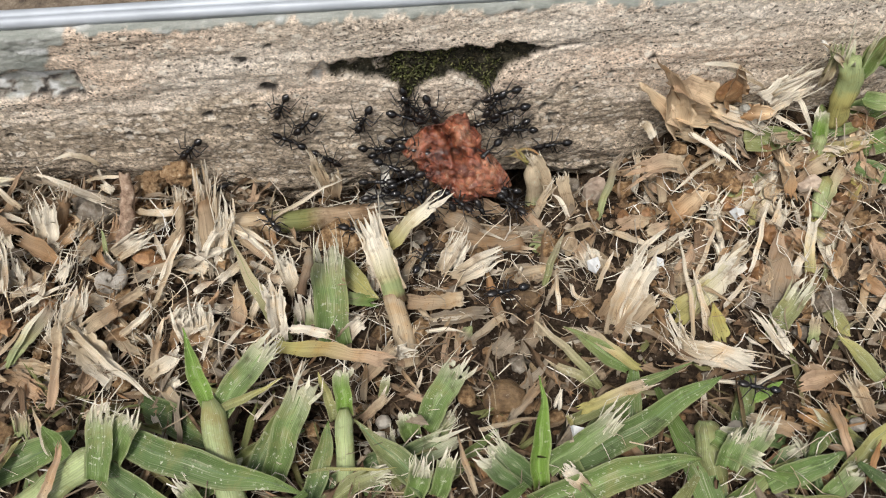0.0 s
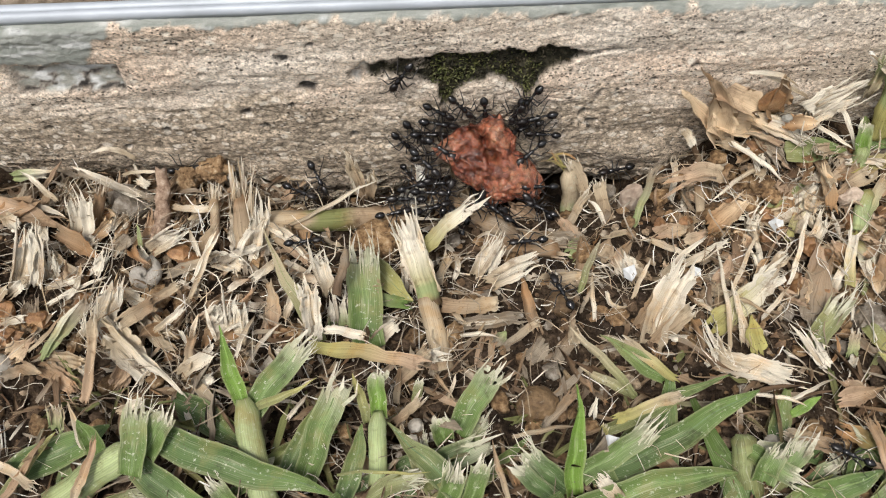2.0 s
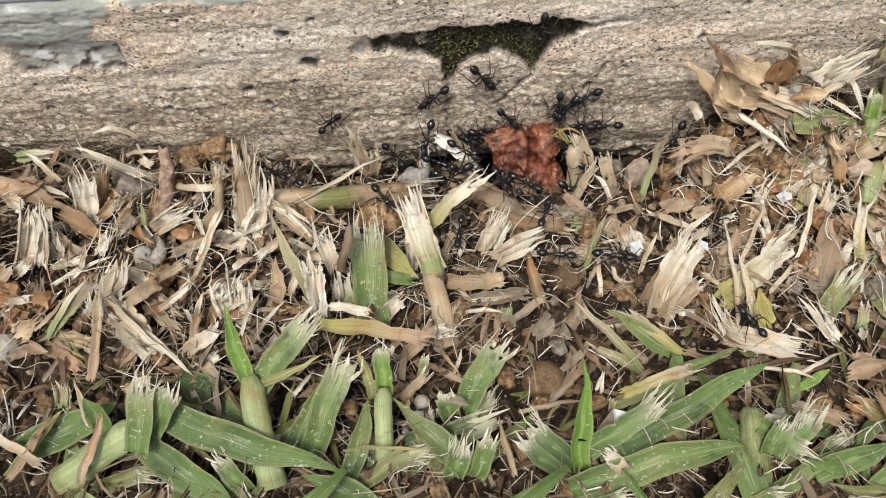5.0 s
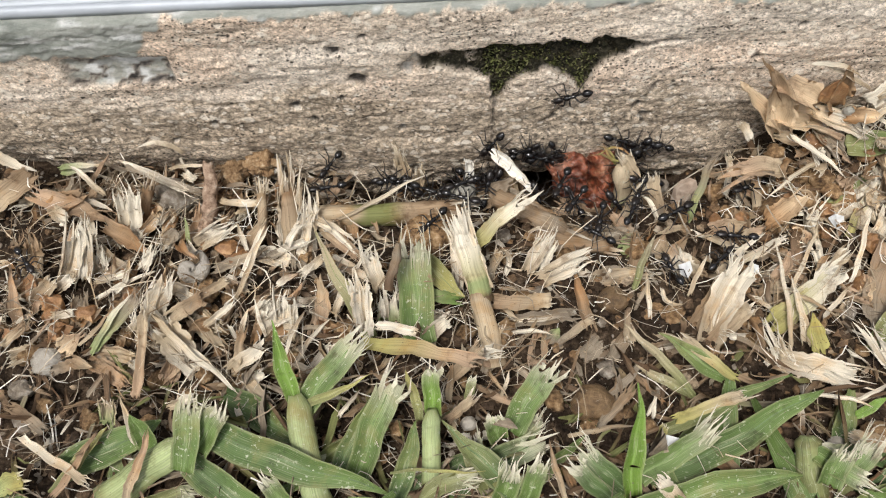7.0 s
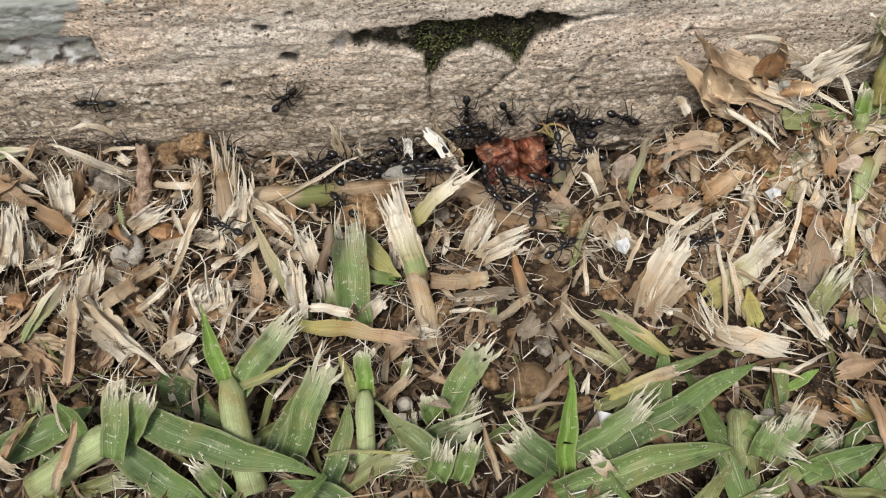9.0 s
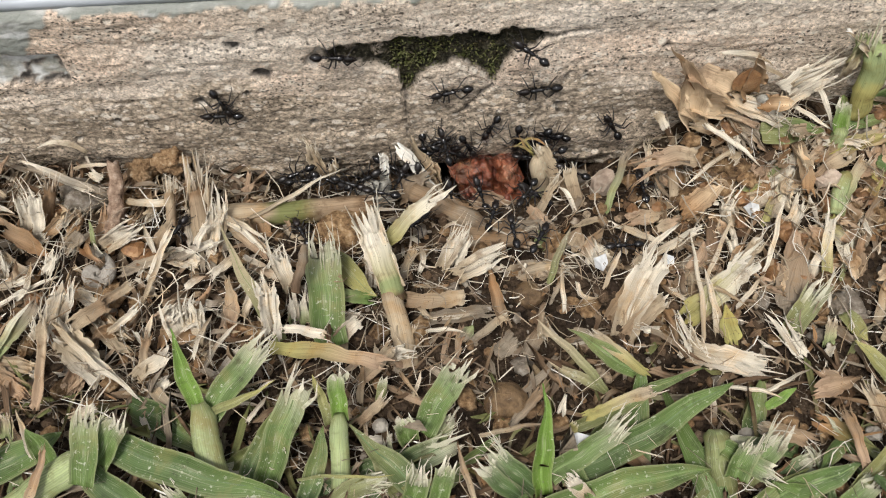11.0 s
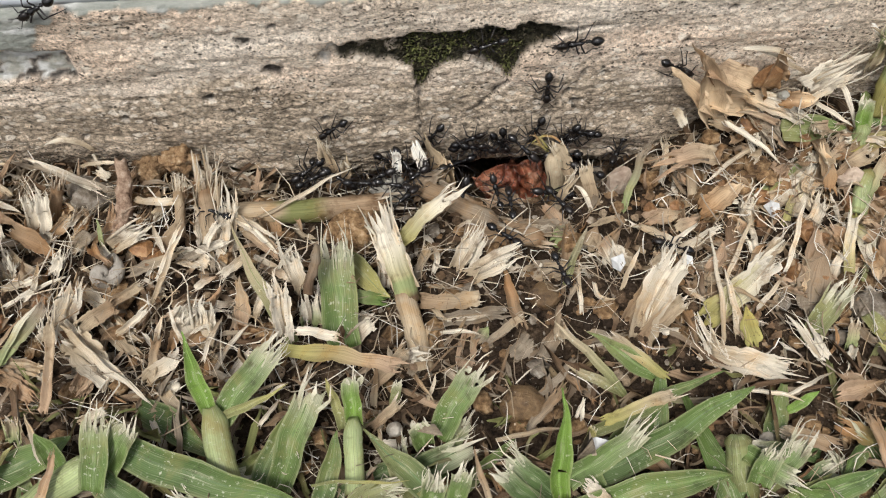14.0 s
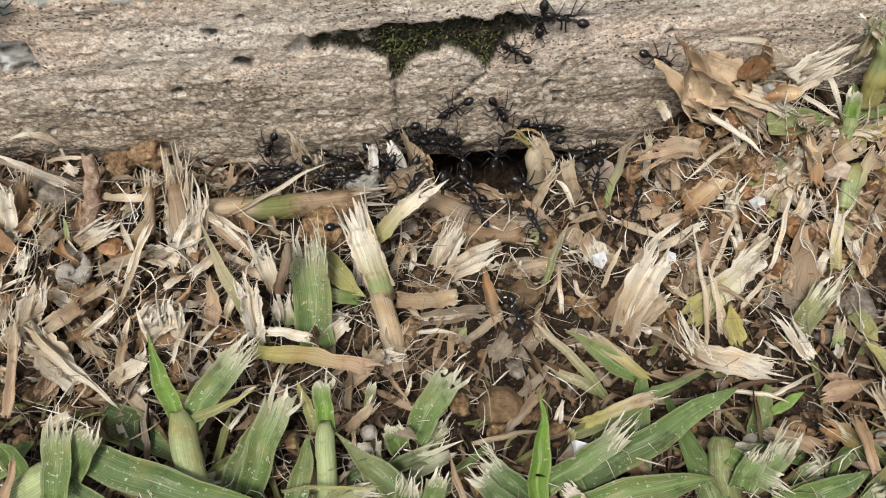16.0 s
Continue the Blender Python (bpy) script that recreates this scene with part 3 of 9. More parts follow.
def blade(name, a, b, w, base, end=None, fray=0, tear=0.3, sag=0.0, side=0.0, curl=0.35, point=0.38, roll=0.0, seed=0, parent=None, label=""):
    """A leaf, husk or straw from a to b, w wide (millimetres), with its tip torn into fibres or drawn to a point."""
    rng = random.Random(seed * 7919 + 13)
    a, b = Vector(a), Vector(b)
    end = end or base
    c0, c1 = TINTS[base], TINTS[end]
    run = b - a
    length = max(run.length, 0.5)
    nrm = (Matrix.Rotation(radians(roll), 3, run.normalized()) @ UP)
    out = run.normalized().cross(nrm).normalized()
    verts, faces, tint, uvs = [], [], [], []
    cut = 1 - tear if fray else 1.0
    rows = 14
    if base in ("cream", "white", "tan", "pink", "grey") and curl == 0.35:
        curl = rng.uniform(0.4, 1.0)

    dry = base not in ("green", "dark_green", "bright_green", "olive")
    blunt = rng.choice([0.08, 0.3, 0.45, 0.6]) if dry and w > 1.1 else 0.06

    def along(s):
        wob = 0.016 * length * math.sin(s * 6 + seed) + 0.006 * length * math.sin(s * 17 + 2 * seed)
        return run * s + Vector((0, 0, 1)) * (4 * sag * s * (1 - s)) + out * (4 * side * s * (1 - s) + wob)

    def breadth(s):
        if fray:
            return w / 2 * (0.78 + 0.3 * math.sin(math.pi * (0.2 + 0.6 * s)))
        return w / 2 * max(blunt, (0.70 + 0.34 * math.sin(math.pi * min(s * 1.1 + 0.1, 1))) * (1 - max(0, (s - (1 - point)) / point) ** 2.2))

    green = base in ("green", "dark_green", "bright_green", "olive")
    if dry and not fray and w > 1.25 and name == "straw" and rng.random() < 0.8:
        fray, tear = rng.choice([3, 4, 5]), rng.uniform(0.14, 0.32)
        cut = 1 - tear
    if green and fray:
        c1 = tuple(0.5 * p + 0.5 * q for p, q in zip(TINTS["pale_green"], TINTS["white"]))
        tear = max(tear, 0.28)
        cut = 1 - tear
    sh = shade_of(c0, c1, rng, mid=1 if green else None, late=green and fray)
    body = [along(cut * i / (rows - 1)) for i in range(rows)]
    halves = [breadth(cut * i / (rows - 1)) * (1 + (0.02 if green else 0.13) * rng.uniform(-1, 1)) for i in range(rows)]
    tw = rng.uniform(-0.35, 0.35)
    norms = [(Matrix.Rotation(tw * i / rows, 3, run.normalized()) @ nrm) for i in range(rows)]
    thick = 0.16 + 0.02 * w
    strip_points(verts, faces, tint, uvs, body, halves, norms, curl, thick, sh, 9)
    way = run.normalized()
    ragged = [rng.gauss(0, 1) for _ in range(9)]
    for i, p in enumerate(verts):
        row, col = i // 18, i % 9
        if row == rows - 1 and fray:
            p += way * (0.16 * tear * length * ragged[col])
        elif row == rows - 1 and blunt > 0.1:
            p += way * (0.38 * min(w, 2.4) * ragged[col])
        elif row == rows - 2 and blunt > 0.1:
            p += way * (0.12 * min(w, 2.4) * ragged[col])
        elif row == 0:
            p += way * ((0.28 if dry else 0.05) * min(w, 2.4) * ragged[8 - col])
        q = p * 0.32 + Vector((seed, 0, 0))
        p += noise.noise_vector(q) * ((0.03 if green else 0.11) * min(w, 3.2)) + noise.noise_vector(q * 3.7) * ((0.004 if green else 0.045) * min(w, 2.4))
    mat = GREEN if green else STRAW
    note = label or LABELS[base]
    if green and not parent:
        holder = new("grass_shoot")
        holder.location = a * MM
        tagged(holder, note, "grass", group="grass shoots")
        parent, name = holder, "blade"
    ob = finish(name, a, verts, faces, tint, uvs, mat, parent, note)
    if green and w > 2.2:
        v2, f2, t2, u2 = [], [], [], []
        spine = [body[i] + norms[i] * (0.06 - 0.4 * curl * halves[i]) for i in range(rows - 1)]
        rib = tuple(min(1.3 * c + 0.025, 0.6) for c in c0)
        strip_points(v2, f2, t2, u2, spine, [0.045 * w * (1 - 0.6 * i / rows) for i in range(rows - 1)], norms, 0.0, 0.12, shade_of(rib, rib, rng), 3)
        raw_mesh("midrib", [v * MM for v in v2], f2, mat, parent=ob, tint=t2, uvs=u2)
    if dry and fray >= 4 and w > 2.4:
        # long splinters that stand off the torn piece
        for k in range(rng.choice([2, 3, 4])):
            u, s0, s1, off = rng.uniform(-0.9, 0.9), rng.uniform(0.0, 0.2), rng.uniform(0.6, 1.0), rng.uniform(0.15, 0.6)
            pts = [along(s0 + (s1 - s0) * q) + out * (u * breadth(cut) * (1 + 0.35 * q)) + nrm * (off * (0.1 + q * 1.6) + curl * breadth(cut) * (u * u - 0.4)) for q in (0, 0.25, 0.5, 0.75, 1)]
            hw = rng.uniform(0.07, 0.16) * w
            shade = TINTS[rng.choice([base, "white", "cream", "grey", "tan"])]
            v2, f2, t2, u2 = [], [], [], []
            tilt = Matrix.Rotation(rng.gauss(0, 0.6), 3, way) @ nrm
            strip_points(v2, f2, t2, u2, pts, [hw * 0.6, hw, hw, hw * 0.7, hw * 0.15], [tilt] * 5, 0.5, 0.12, shade_of(shade, c1, rng), 3)
            raw_mesh("fibre", [v * MM for v in v2], f2, mat, parent=ob, tint=t2, uvs=u2)
    if fray:
        pale = TINTS["white"] if end in ("white", "cream", "pale_green", "yellow") or green else c1
        ct = c1
        count = max(3, round(fray * 2.1))
        edges = [-1] + sorted(rng.uniform(-1, 1) for _ in range(count - 1)) + [1]
        lean = rng.uniform(-0.3, 0.3)
        for k in range(count):
            u = (edges[k] + edges[k + 1]) / 2
            hw = min(max(breadth(cut) * (edges[k + 1] - edges[k]) / 2 * rng.uniform(0.6, 1.1), 0.10), 0.55)
            v2, f2, t2, u2 = [], [], [], []
            back = rng.uniform(0.05, 0.5) * tear
            root = along(max(cut - back, 0)) + out * (u * breadth(cut) * 0.95) + nrm * (curl * breadth(cut) * (u * u - 0.4) + 0.03)
            reach = (0.08 + 0.85 * rng.random() ** 1.5) * tear
            tip = along(min(cut + reach, 1.06)) + out * (u * breadth(cut) * rng.uniform(0.5, 1.35) + (lean + rng.gauss(0, 0.12)) * reach * length) + nrm * rng.gauss(0.12, 0.4) * length * tear * 0.45
            mid = root.lerp(tip, 0.55) + Vector([rng.gauss(0, 0.07) * length * tear for _ in range(3)])
            pts = [root, root.lerp(mid, 0.6), mid, mid.lerp(tip, 0.55) + nrm * rng.gauss(0, 0.1), tip]
            hv = [hw * 0.8, hw, hw * rng.uniform(0.5, 0.85), hw * rng.uniform(0.25, 0.55), min(hw * 0.15, 0.06)]
            strip_points(v2, f2, t2, u2, pts, hv, [nrm] * 5, 0.3, thick * 0.7, shade_of(ct, pale, rng), 3)
            raw_mesh("fibre", [v * MM for v in v2], f2, mat, parent=ob, tint=t2, uvs=u2)
    return ob


def finish(name, a, verts, faces, tint, uvs, mat, parent, label):
    ob = raw_mesh(name, [v * MM for v in verts], faces, mat, tint=tint, uvs=uvs)
    place = Vector(a) * MM
    if parent:
        ob.parent = parent
        ob.location = place - parent.location
    else:
        ob.location = place
        cat = {"grass_blade": "grass", "grass_stem": "grass", "straw_stalk": "straw", "dry_husk": "husk", "dry_leaf": "leaf", "twig": "twig"}.get(name, "straw")
        tagged(ob, label, cat, group=name.replace("_", " ") + " pieces")
    return ob


def stem(name, a, b, r0, r1, base, end=None, fray=0, sag=0.0, seed=0, parent=None, label="", knots=(), crook=0.10, bands=()):
    """A round stalk from a to b with swollen knots, its end torn into splinters."""
    rng = random.Random(seed * 104729 + 5)
    a, b = Vector(a), Vector(b)
    c0, c1 = TINTS[base], TINTS[end or base]
    run = b - a
    t = run.normalized()
    n1 = t.cross(UP).normalized()
    n2 = n1.cross(t).normalized()
    rows, sides = 16, 14
    verts, faces, tint, uvs = [], [], [], []
    sh = shade_of(c0, c1, rng)
    for i in range(rows):
        s = i / (rows - 1)
        r = r0 + (r1 - r0) * s + sum(0.10 * r0 * math.exp(-((s - k) / 0.05) ** 2) for k in knots)
        r *= 1 - 0.45 * step(0.88, 1.0, s)
        c = run * s + Vector((0, 0, 4 * sag * s * (1 - s))) + noise.noise_vector(Vector((s * 3.0, seed, 1.7))) * (min(crook, 0.22) * 2.2 * r0)
        for k in range(sides):
            g = 2 * math.pi * k / sides
            rr = r * (1 + 0.05 * math.sin(3 * g + seed) + 0.03 * rng.uniform(-1, 1) + crook * 1.2 * noise.noise(Vector((math.cos(g), math.sin(g), s * 6 + seed))) + crook * 0.8 * noise.noise(Vector((2.5 * math.cos(g), 2.5 * math.sin(g), s * 17 + seed))))
            end_drop = (0.35 * r * rng.uniform(-1, 1) * t) if i == rows - 1 else Vector()
            verts.append(c + n1 * rr * math.cos(g) + n2 * rr * math.sin(g) * 0.85 + end_drop)
            ring = [1.0] * 3
            if any(abs(s - q) < 0.04 for q in knots):
                ring = [0.7, 0.62, 0.55]
            shade = sh(s, math.cos(g))
            for lo, hi, hue in bands:
                w = step(lo - 0.03, lo + 0.03, s + 0.03 * math.sin(3 * g)) * (1 - step(hi - 0.03, hi + 0.03, s))
                shade = tuple(v + (q - v) * w for v, q in zip(shade, TINTS[hue]))
            tint.append(tuple(v * q for v, q in zip(shade, ring)))
            uvs.append((2.0 * k / sides, s * 2))
    for i in range(rows - 1):
        for k in range(sides):
            k2 = (k + 1) % sides
            faces.append((i * sides + k, i * sides + k2, (i + 1) * sides + k2, (i + 1) * sides + k))
    faces.append(tuple(range(sides))[::-1])
    faces.append(tuple((rows - 1) * sides + k for k in range(sides)))
    mat = GREEN_STEM if base in ("green", "bright_green", "dark_green", "olive", "pale_green", "stem") else STRAW
    ob = finish(name, a, verts, faces, tint, uvs, mat, parent, label or LABELS[base])
    for k in range(2 * fray):
        g = math.pi * k / fray + rng.uniform(-0.3, 0.3)
        ring = n1 * math.cos(g) + n2 * math.sin(g) * 0.85
        root = run * rng.uniform(0.86, 0.95) + ring * r1 * 0.75
        tip = run + t * (r1 * rng.uniform(0.6, 3.2)) + ring * r1 * rng.uniform(0.7, 1.7)
        hw = r1 * rng.uniform(0.12, 0.3)
        v2, f2, t2, u2 = [], [], [], []
        strip_points(v2, f2, t2, u2, [root, root.lerp(tip, 0.35), root.lerp(tip, 0.7), tip], [hw, hw, hw * 0.6, hw * 0.1],
                     [ring] * 4, 0.3, 0.15, shade_of(c1, TINTS["white"], rng), 3)
        raw_mesh("fibre", [v * MM for v in v2], f2, mat, parent=ob, tint=t2, uvs=u2)
    return ob


def tuft(place, label):
    e = new("grass_tuft")
    e.location = Vector(place) * MM
    return tagged(e, label, "grass", group="grass tufts")


def lump(name, place, size, mat, label, category, seed=0, rough=0.25, group="", subdivisions=3, turn=0, facet=False):
    """A pebble or clod: an uneven, faceted round body, set a little into the ground."""
    bm = bmesh.new()
    bmesh.ops.create_icosphere(bm, subdivisions=subdivisions, radius=1.0)
    off = Vector((seed * 3.7, seed * 1.3, seed * 2.1))
    for v in bm.verts:
        d = v.co.normalized()
        k = 1 + rough * noise.fractal(d * 1.3 + off, 1.0, 2.0, 3) + 0.35 * rough * noise.noise(d * 5 + off)
        if rough > 0.4:
            k += 0.10 * noise.noise(d * 9 + off) + 0.09 * step(0.1, 0.3, noise.noise(d * 6.5 - off))
        v.co = Vector((d.x * size[0], d.y * size[1], d.z * size[2])) * (k * MM)
    ob = link_mesh(name, bm, mat, smooth=not facet)
    ob.location = Vector(place) * MM
    ob.rotation_euler = (0, 0, radians(turn))
    return tagged(ob, label, category, group=group)

# ---- grass and litter: places in millimetres, from root to tip ----
tuft_a = tuft((-33.2, -60.1, 0.0), "leafy green grass tuft with a pale thick stem")
tuft_b = tuft((-59.5, -64.1, 0.0), "green grass tuft with mown white-frayed blade tips")
tuft_c = tuft((-12.8, -65.3, 0.0), "upright grass tuft with a pale stem and torn blades")
tuft_d = tuft((47.7, -66.9, -0.0), "mown grass tuft with an olive stem and frayed blades")
stem("stem", (-30.8, -69.2, 0.0), (-34.6, -53.7, 8.0), 2.26, 2.08, "stem", "stem", knots=(0.05,), crook=0.08, bands=((0.9, 1.1, "pale_green"),), parent=tuft_a, seed=1)
blade("blade", (-34.6, -54.3, 7.0), (-37.5, -44.7, 17.0), 2.89, "bright_green", "bright_green", curl=0.5, point=0.8, parent=tuft_a, seed=2)
blade("blade", (-33.5, -55.2, 6.0), (-22.1, -43.3, 14.0), 4.0, "green", "olive", fray=6, tear=0.22, parent=tuft_a, seed=3)
blade("blade", (-33.3, -55.3, 7.0), (-22.3, -51.2, 10.0), 1.45, "olive", "yellow", point=0.9, parent=tuft_a, seed=4)
blade("grass_blade", (-49.9, -58.5, 6.0), (-19.4, -68.7, 3.0), 5.36, "dark_green", "green", sag=1.5, point=0.5, seed=5)
stem("stem", (-64.8, -67.1, 0.0), (-51.5, -60.3, 6.0), 2.62, 2.41, "pale_green", "stem", knots=(0.05,), crook=0.08, bands=((0.86, 1.1, "pale_green"),), parent=tuft_b, seed=6)
blade("blade", (-51.6, -64.8, 6.0), (-49.0, -53.0, 14.0), 3.88, "green", "pale_green", fray=7, tear=0.22, parent=tuft_b, seed=7)
blade("blade", (-49.9, -61.7, 6.0), (-44.3, -55.3, 13.0), 4.07, "green", "pale_green", fray=6, tear=0.3, parent=tuft_b, seed=8)
blade("grass_blade", (-48.2, -50.2, 1.0), (-32.9, -59.4, 2.0), 4.92, "dark_green", "dark_green", seed=9)
blade("blade", (-72.7, -62.7, 1.0), (-56.9, -55.7, 4.0), 5.38, "dark_green", "green", point=0.3, parent=tuft_b, seed=10)
blade("blade", (-57.8, -60.5, 3.0), (-60.1, -56.5, 9.0), 3.27, "green", "green", point=0.4, parent=tuft_b, seed=11)
blade("grass_blade", (-51.7, -62.4, 4.0), (-36.1, -72.9, 1.0), 4.99, "dark_green", "green", seed=12)
blade("grass_blade", (-73.1, -66.6, 2.0), (-65.1, -56.8, 5.0), 2.01, "olive", "yellow", seed=13)
blade("straw", (-83.8, -65.6, 1.0), (-75.5, -64.2, 4.0), 3.08, "pale_green", "yellow", fray=3, seed=14)
blade("grass_blade", (-34.7, -70.1, 0.0), (-39.8, -64.7, 6.0), 3.02, "green", "yellow", fray=4, tear=0.2, seed=15)
blade("straw", (-60.2, -68.8, 4.0), (-56.7, -59.7, 9.0), 1.50, "cream", "pink", point=0.4, seed=16)
blade("straw", (-60.0, -59.7, 5.0), (-62.4, -53.2, 9.0), 1.00, "white", "cream", seed=17)
blade("straw", (-66.0, -56.0, 3.0), (-64.4, -52.7, 8.0), 2.41, "pale_green", "cream", fray=4, seed=18)
stem("stem", (-13.0, -66.1, -1.0), (-12.5, -56.5, 8.0), 1.58, 1.45, "stem", "stem", knots=(0.05,), crook=0.08, bands=((0.9, 1.1, "pale_green"),), parent=tuft_c, seed=19)
blade("blade", (-12.5, -57.1, 7.0), (-12.1, -50.3, 15.0), 2.66, "bright_green", "bright_green", fray=2, tear=0.14, curl=0.7, point=0.3, parent=tuft_c, seed=20)
blade("grass_blade", (-25.1, -64.5, 0.0), (-17.0, -48.5, 12.0), 4.3, "green", "green", fray=4, tear=0.08, seed=21)
blade("grass_blade", (-28.3, -64.9, 0.0), (-22.1, -52.1, 5.0), 3.32, "dark_green", "green", seed=22)
blade("blade", (-18.7, -69.7, 0.0), (-15.1, -57.6, 6.0), 3.23, "dark_green", "green", parent=tuft_c, seed=23)
blade("blade", (-14.4, -56.8, 4.0), (-16.6, -50.1, 9.0), 1.56, "olive", "yellow", parent=tuft_c, seed=24)
blade("grass_blade", (0.4, -68.9, 2.0), (-10.9, -57.8, 7.0), 4.26, "dark_green", "olive", point=0.8, seed=25)
blade("grass_blade", (-19.7, -67.6, -1.0), (1.6, -60.0, 1.0), 3.66, "dark_green", "dark_green", seed=26)
blade("grass_blade", (-10.6, -66.9, -1.0), (9.9, -57.8, 3.0), 4.01, "dark_green", "green", fray=3, tear=0.12, seed=27)
blade("grass_blade", (0.3, -58.0, 1.0), (8.7, -47.0, 10.0), 4.24, "green", "olive", fray=3, tear=0.15, seed=28)
blade("grass_blade", (-1.6, -59.4, 1.0), (-3.2, -56.3, 6.0), 3.29, "green", "pale_green", fray=4, seed=29)
blade("grass_blade", (-1.8, -69.5, 1.0), (0.5, -63.5, 11.0), 3.47, "green", "pale_green", fray=5, tear=0.45, seed=30)
blade("grass_blade", (1.8, -69.6, 1.0), (4.7, -63.2, 10.0), 2.96, "green", "pale_green", fray=4, tear=0.35, seed=31)
blade("straw", (7.8, -70.0, 2.0), (5.6, -61.9, 8.0), 0.96, "cream", "tan", seed=32)
blade("grass_blade", (17.7, -68.2, 1.0), (8.1, -60.8, 8.0), 3.35, "dark_green", "green", fray=5, tear=0.35, seed=33)
blade("grass_blade", (15.5, -69.5, 1.0), (6.2, -63.1, 7.0), 2.63, "dark_green", "green", fray=4, tear=0.35, seed=34)
blade("grass_blade", (18.9, -68.8, -0.0), (18.6, -56.8, 17.0), 3.28, "bright_green", "bright_green", curl=0.6, point=0.9, seed=35)
blade("grass_blade", (19.7, -66.8, 2.0), (35.0, -58.1, 8.0), 3.53, "green", "pale_green", fray=6, tear=0.25, seed=36)
blade("grass_blade", (21.7, -66.5, 1.0), (50.9, -54.6, 6.0), 4.49, "dark_green", "green", point=0.3, seed=37)
blade("grass_blade", (24.4, -59.0, 3.0), (46.2, -51.9, 7.0), 2.27, "olive", "green", point=0.5, seed=38)
blade("straw", (26.1, -58.2, 6.0), (39.8, -54.7, 8.0), 1.79, "yellow", "cream", fray=3, tear=0.2, seed=39)
blade("grass_blade", (34.5, -66.6, 0.0), (36.5, -49.8, 5.0), 3.47, "dark_green", "green", point=0.2, seed=40)
blade("grass_blade", (36.0, -51.1, 5.0), (24.8, -45.0, 10.0), 2.95, "green", "olive", point=0.7, seed=41)
blade("straw", (37.4, -51.8, 6.0), (26.6, -44.0, 9.0), 1.66, "yellow", "cream", seed=42)
blade("grass_blade", (31.3, -52.9, 2.0), (20.8, -40.4, 5.0), 1.52, "olive", "cream", seed=43)
blade("grass_blade", (31.1, -52.5, 1.0), (22.0, -47.4, 3.0), 1.71, "olive", "cream", seed=44)
blade("grass_blade", (16.7, -71.4, -0.0), (44.3, -67.3, 5.0), 5.05, "green", "green", sag=1, point=0.3, seed=45)
stem("stem", (47.2, -69.6, 0.0), (46.1, -61.8, 6.0), 2.20, 2.02, "olive", "pale_green", knots=(0.05, 0.9), crook=0.08, parent=tuft_d, seed=46)
blade("blade", (48.1, -69.0, 4.0), (51.1, -63.2, 10.0), 3.93, "green", "pale_green", fray=6, tear=0.35, parent=tuft_d, seed=47)
blade("grass_blade", (50.9, -67.9, 3.0), (57.7, -61.6, 9.0), 3.63, "green", "pale_green", fray=6, tear=0.4, seed=48)
blade("blade", (46.7, -64.8, 6.0), (56.6, -70.3, 4.0), 3.09, "green", "pale_green", fray=6, tear=0.3, parent=tuft_d, seed=49)
blade("grass_blade", (56.8, -57.1, 2.0), (61.8, -55.0, 4.0), 1.64, "bright_green", "bright_green", seed=50)
blade("dry_leaf", (54.5, -45.6, 1.0), (53.3, -39.7, 5.0), 3.09, "yellow", "yellow", point=0.5, seed=51)
blade("straw", (46.0, -46.3, 2.0), (62.0, -52.4, 3.0), 3.96, "cream", "white", fray=7, tear=0.35, seed=52)
blade("straw", (48.6, -48.9, 1.0), (44.1, -39.1, 5.0), 2.89, "white", "white", fray=7, tear=0.6, seed=53)
blade("straw", (35.8, -43.1, 1.0), (45.1, -28.0, 8.0), 4.93, "cream", "white", fray=8, tear=0.25, side=-1, seed=54)
blade("straw", (34.0, -39.8, 1.0), (41.1, -29.6, 5.0), 2.60, "tan", "cream", fray=3, seed=55)
blade("straw", (47.2, -40.0, 1.7), (63.8, -28.6, 7.0), 4.35, "yellow", "white", fray=6, tear=0.3, seed=56)
blade("straw_fibre", (48.6, -45.6, 2.0), (50.2, -25.0, 6.0), 0.89, "cream", "white", side=0.6, sag=0.8, seed=57)
blade("straw_fibre", (52.6, -44.1, 2.0), (50.9, -32.6, 6.0), 1.07, "cream", "white", sag=0.8, seed=58)
blade("dry_leaf", (65.2, -40.6, 1.7), (70.7, -27.9, 4.0), 5.68, "grey", "tan", curl=0.2, point=0.6, seed=59)
blade("grass_blade", (63.8, -45.6, 1.0), (73.3, -33.3, 8.0), 3.74, "olive", "cream", fray=5, tear=0.4, seed=60)
blade("straw", (66.2, -48.4, 1.0), (60.1, -40.2, 5.0), 2.53, "white", "white", fray=5, tear=0.6, seed=61)
blade("straw", (77.5, -22.9, 5.0), (78.9, -34.1, 2.0), 2.07, "yellow", "white", fray=3, seed=62)
stem("straw_stalk", (78.3, -22.0, 4.5), (80.9, -15.0, 8.0), 1.48, 1.36, "stem", "pale_green", knots=(0.05, 0.9), seed=63)
blade("straw", (79.3, -20.5, 5.0), (85.5, -12.2, 10.0), 2.32, "pale_green", "cream", seed=64)
blade("straw", (80.5, -43.0, 1.0), (86.9, -30.8, 4.0), 1.72, "cream", "tan", seed=65)
blade("straw", (80.4, -46.2, 1.0), (89.0, -36.2, 4.0), 1.30, "cream", "white", seed=66)
blade("grass_blade", (80.1, -54.9, 2.0), (73.7, -47.5, 5.0), 2.85, "olive", "yellow", seed=67)
blade("straw", (76.3, -61.5, 1.0), (71.9, -53.9, 6.0), 2.41, "tan", "cream", point=0.8, seed=68)
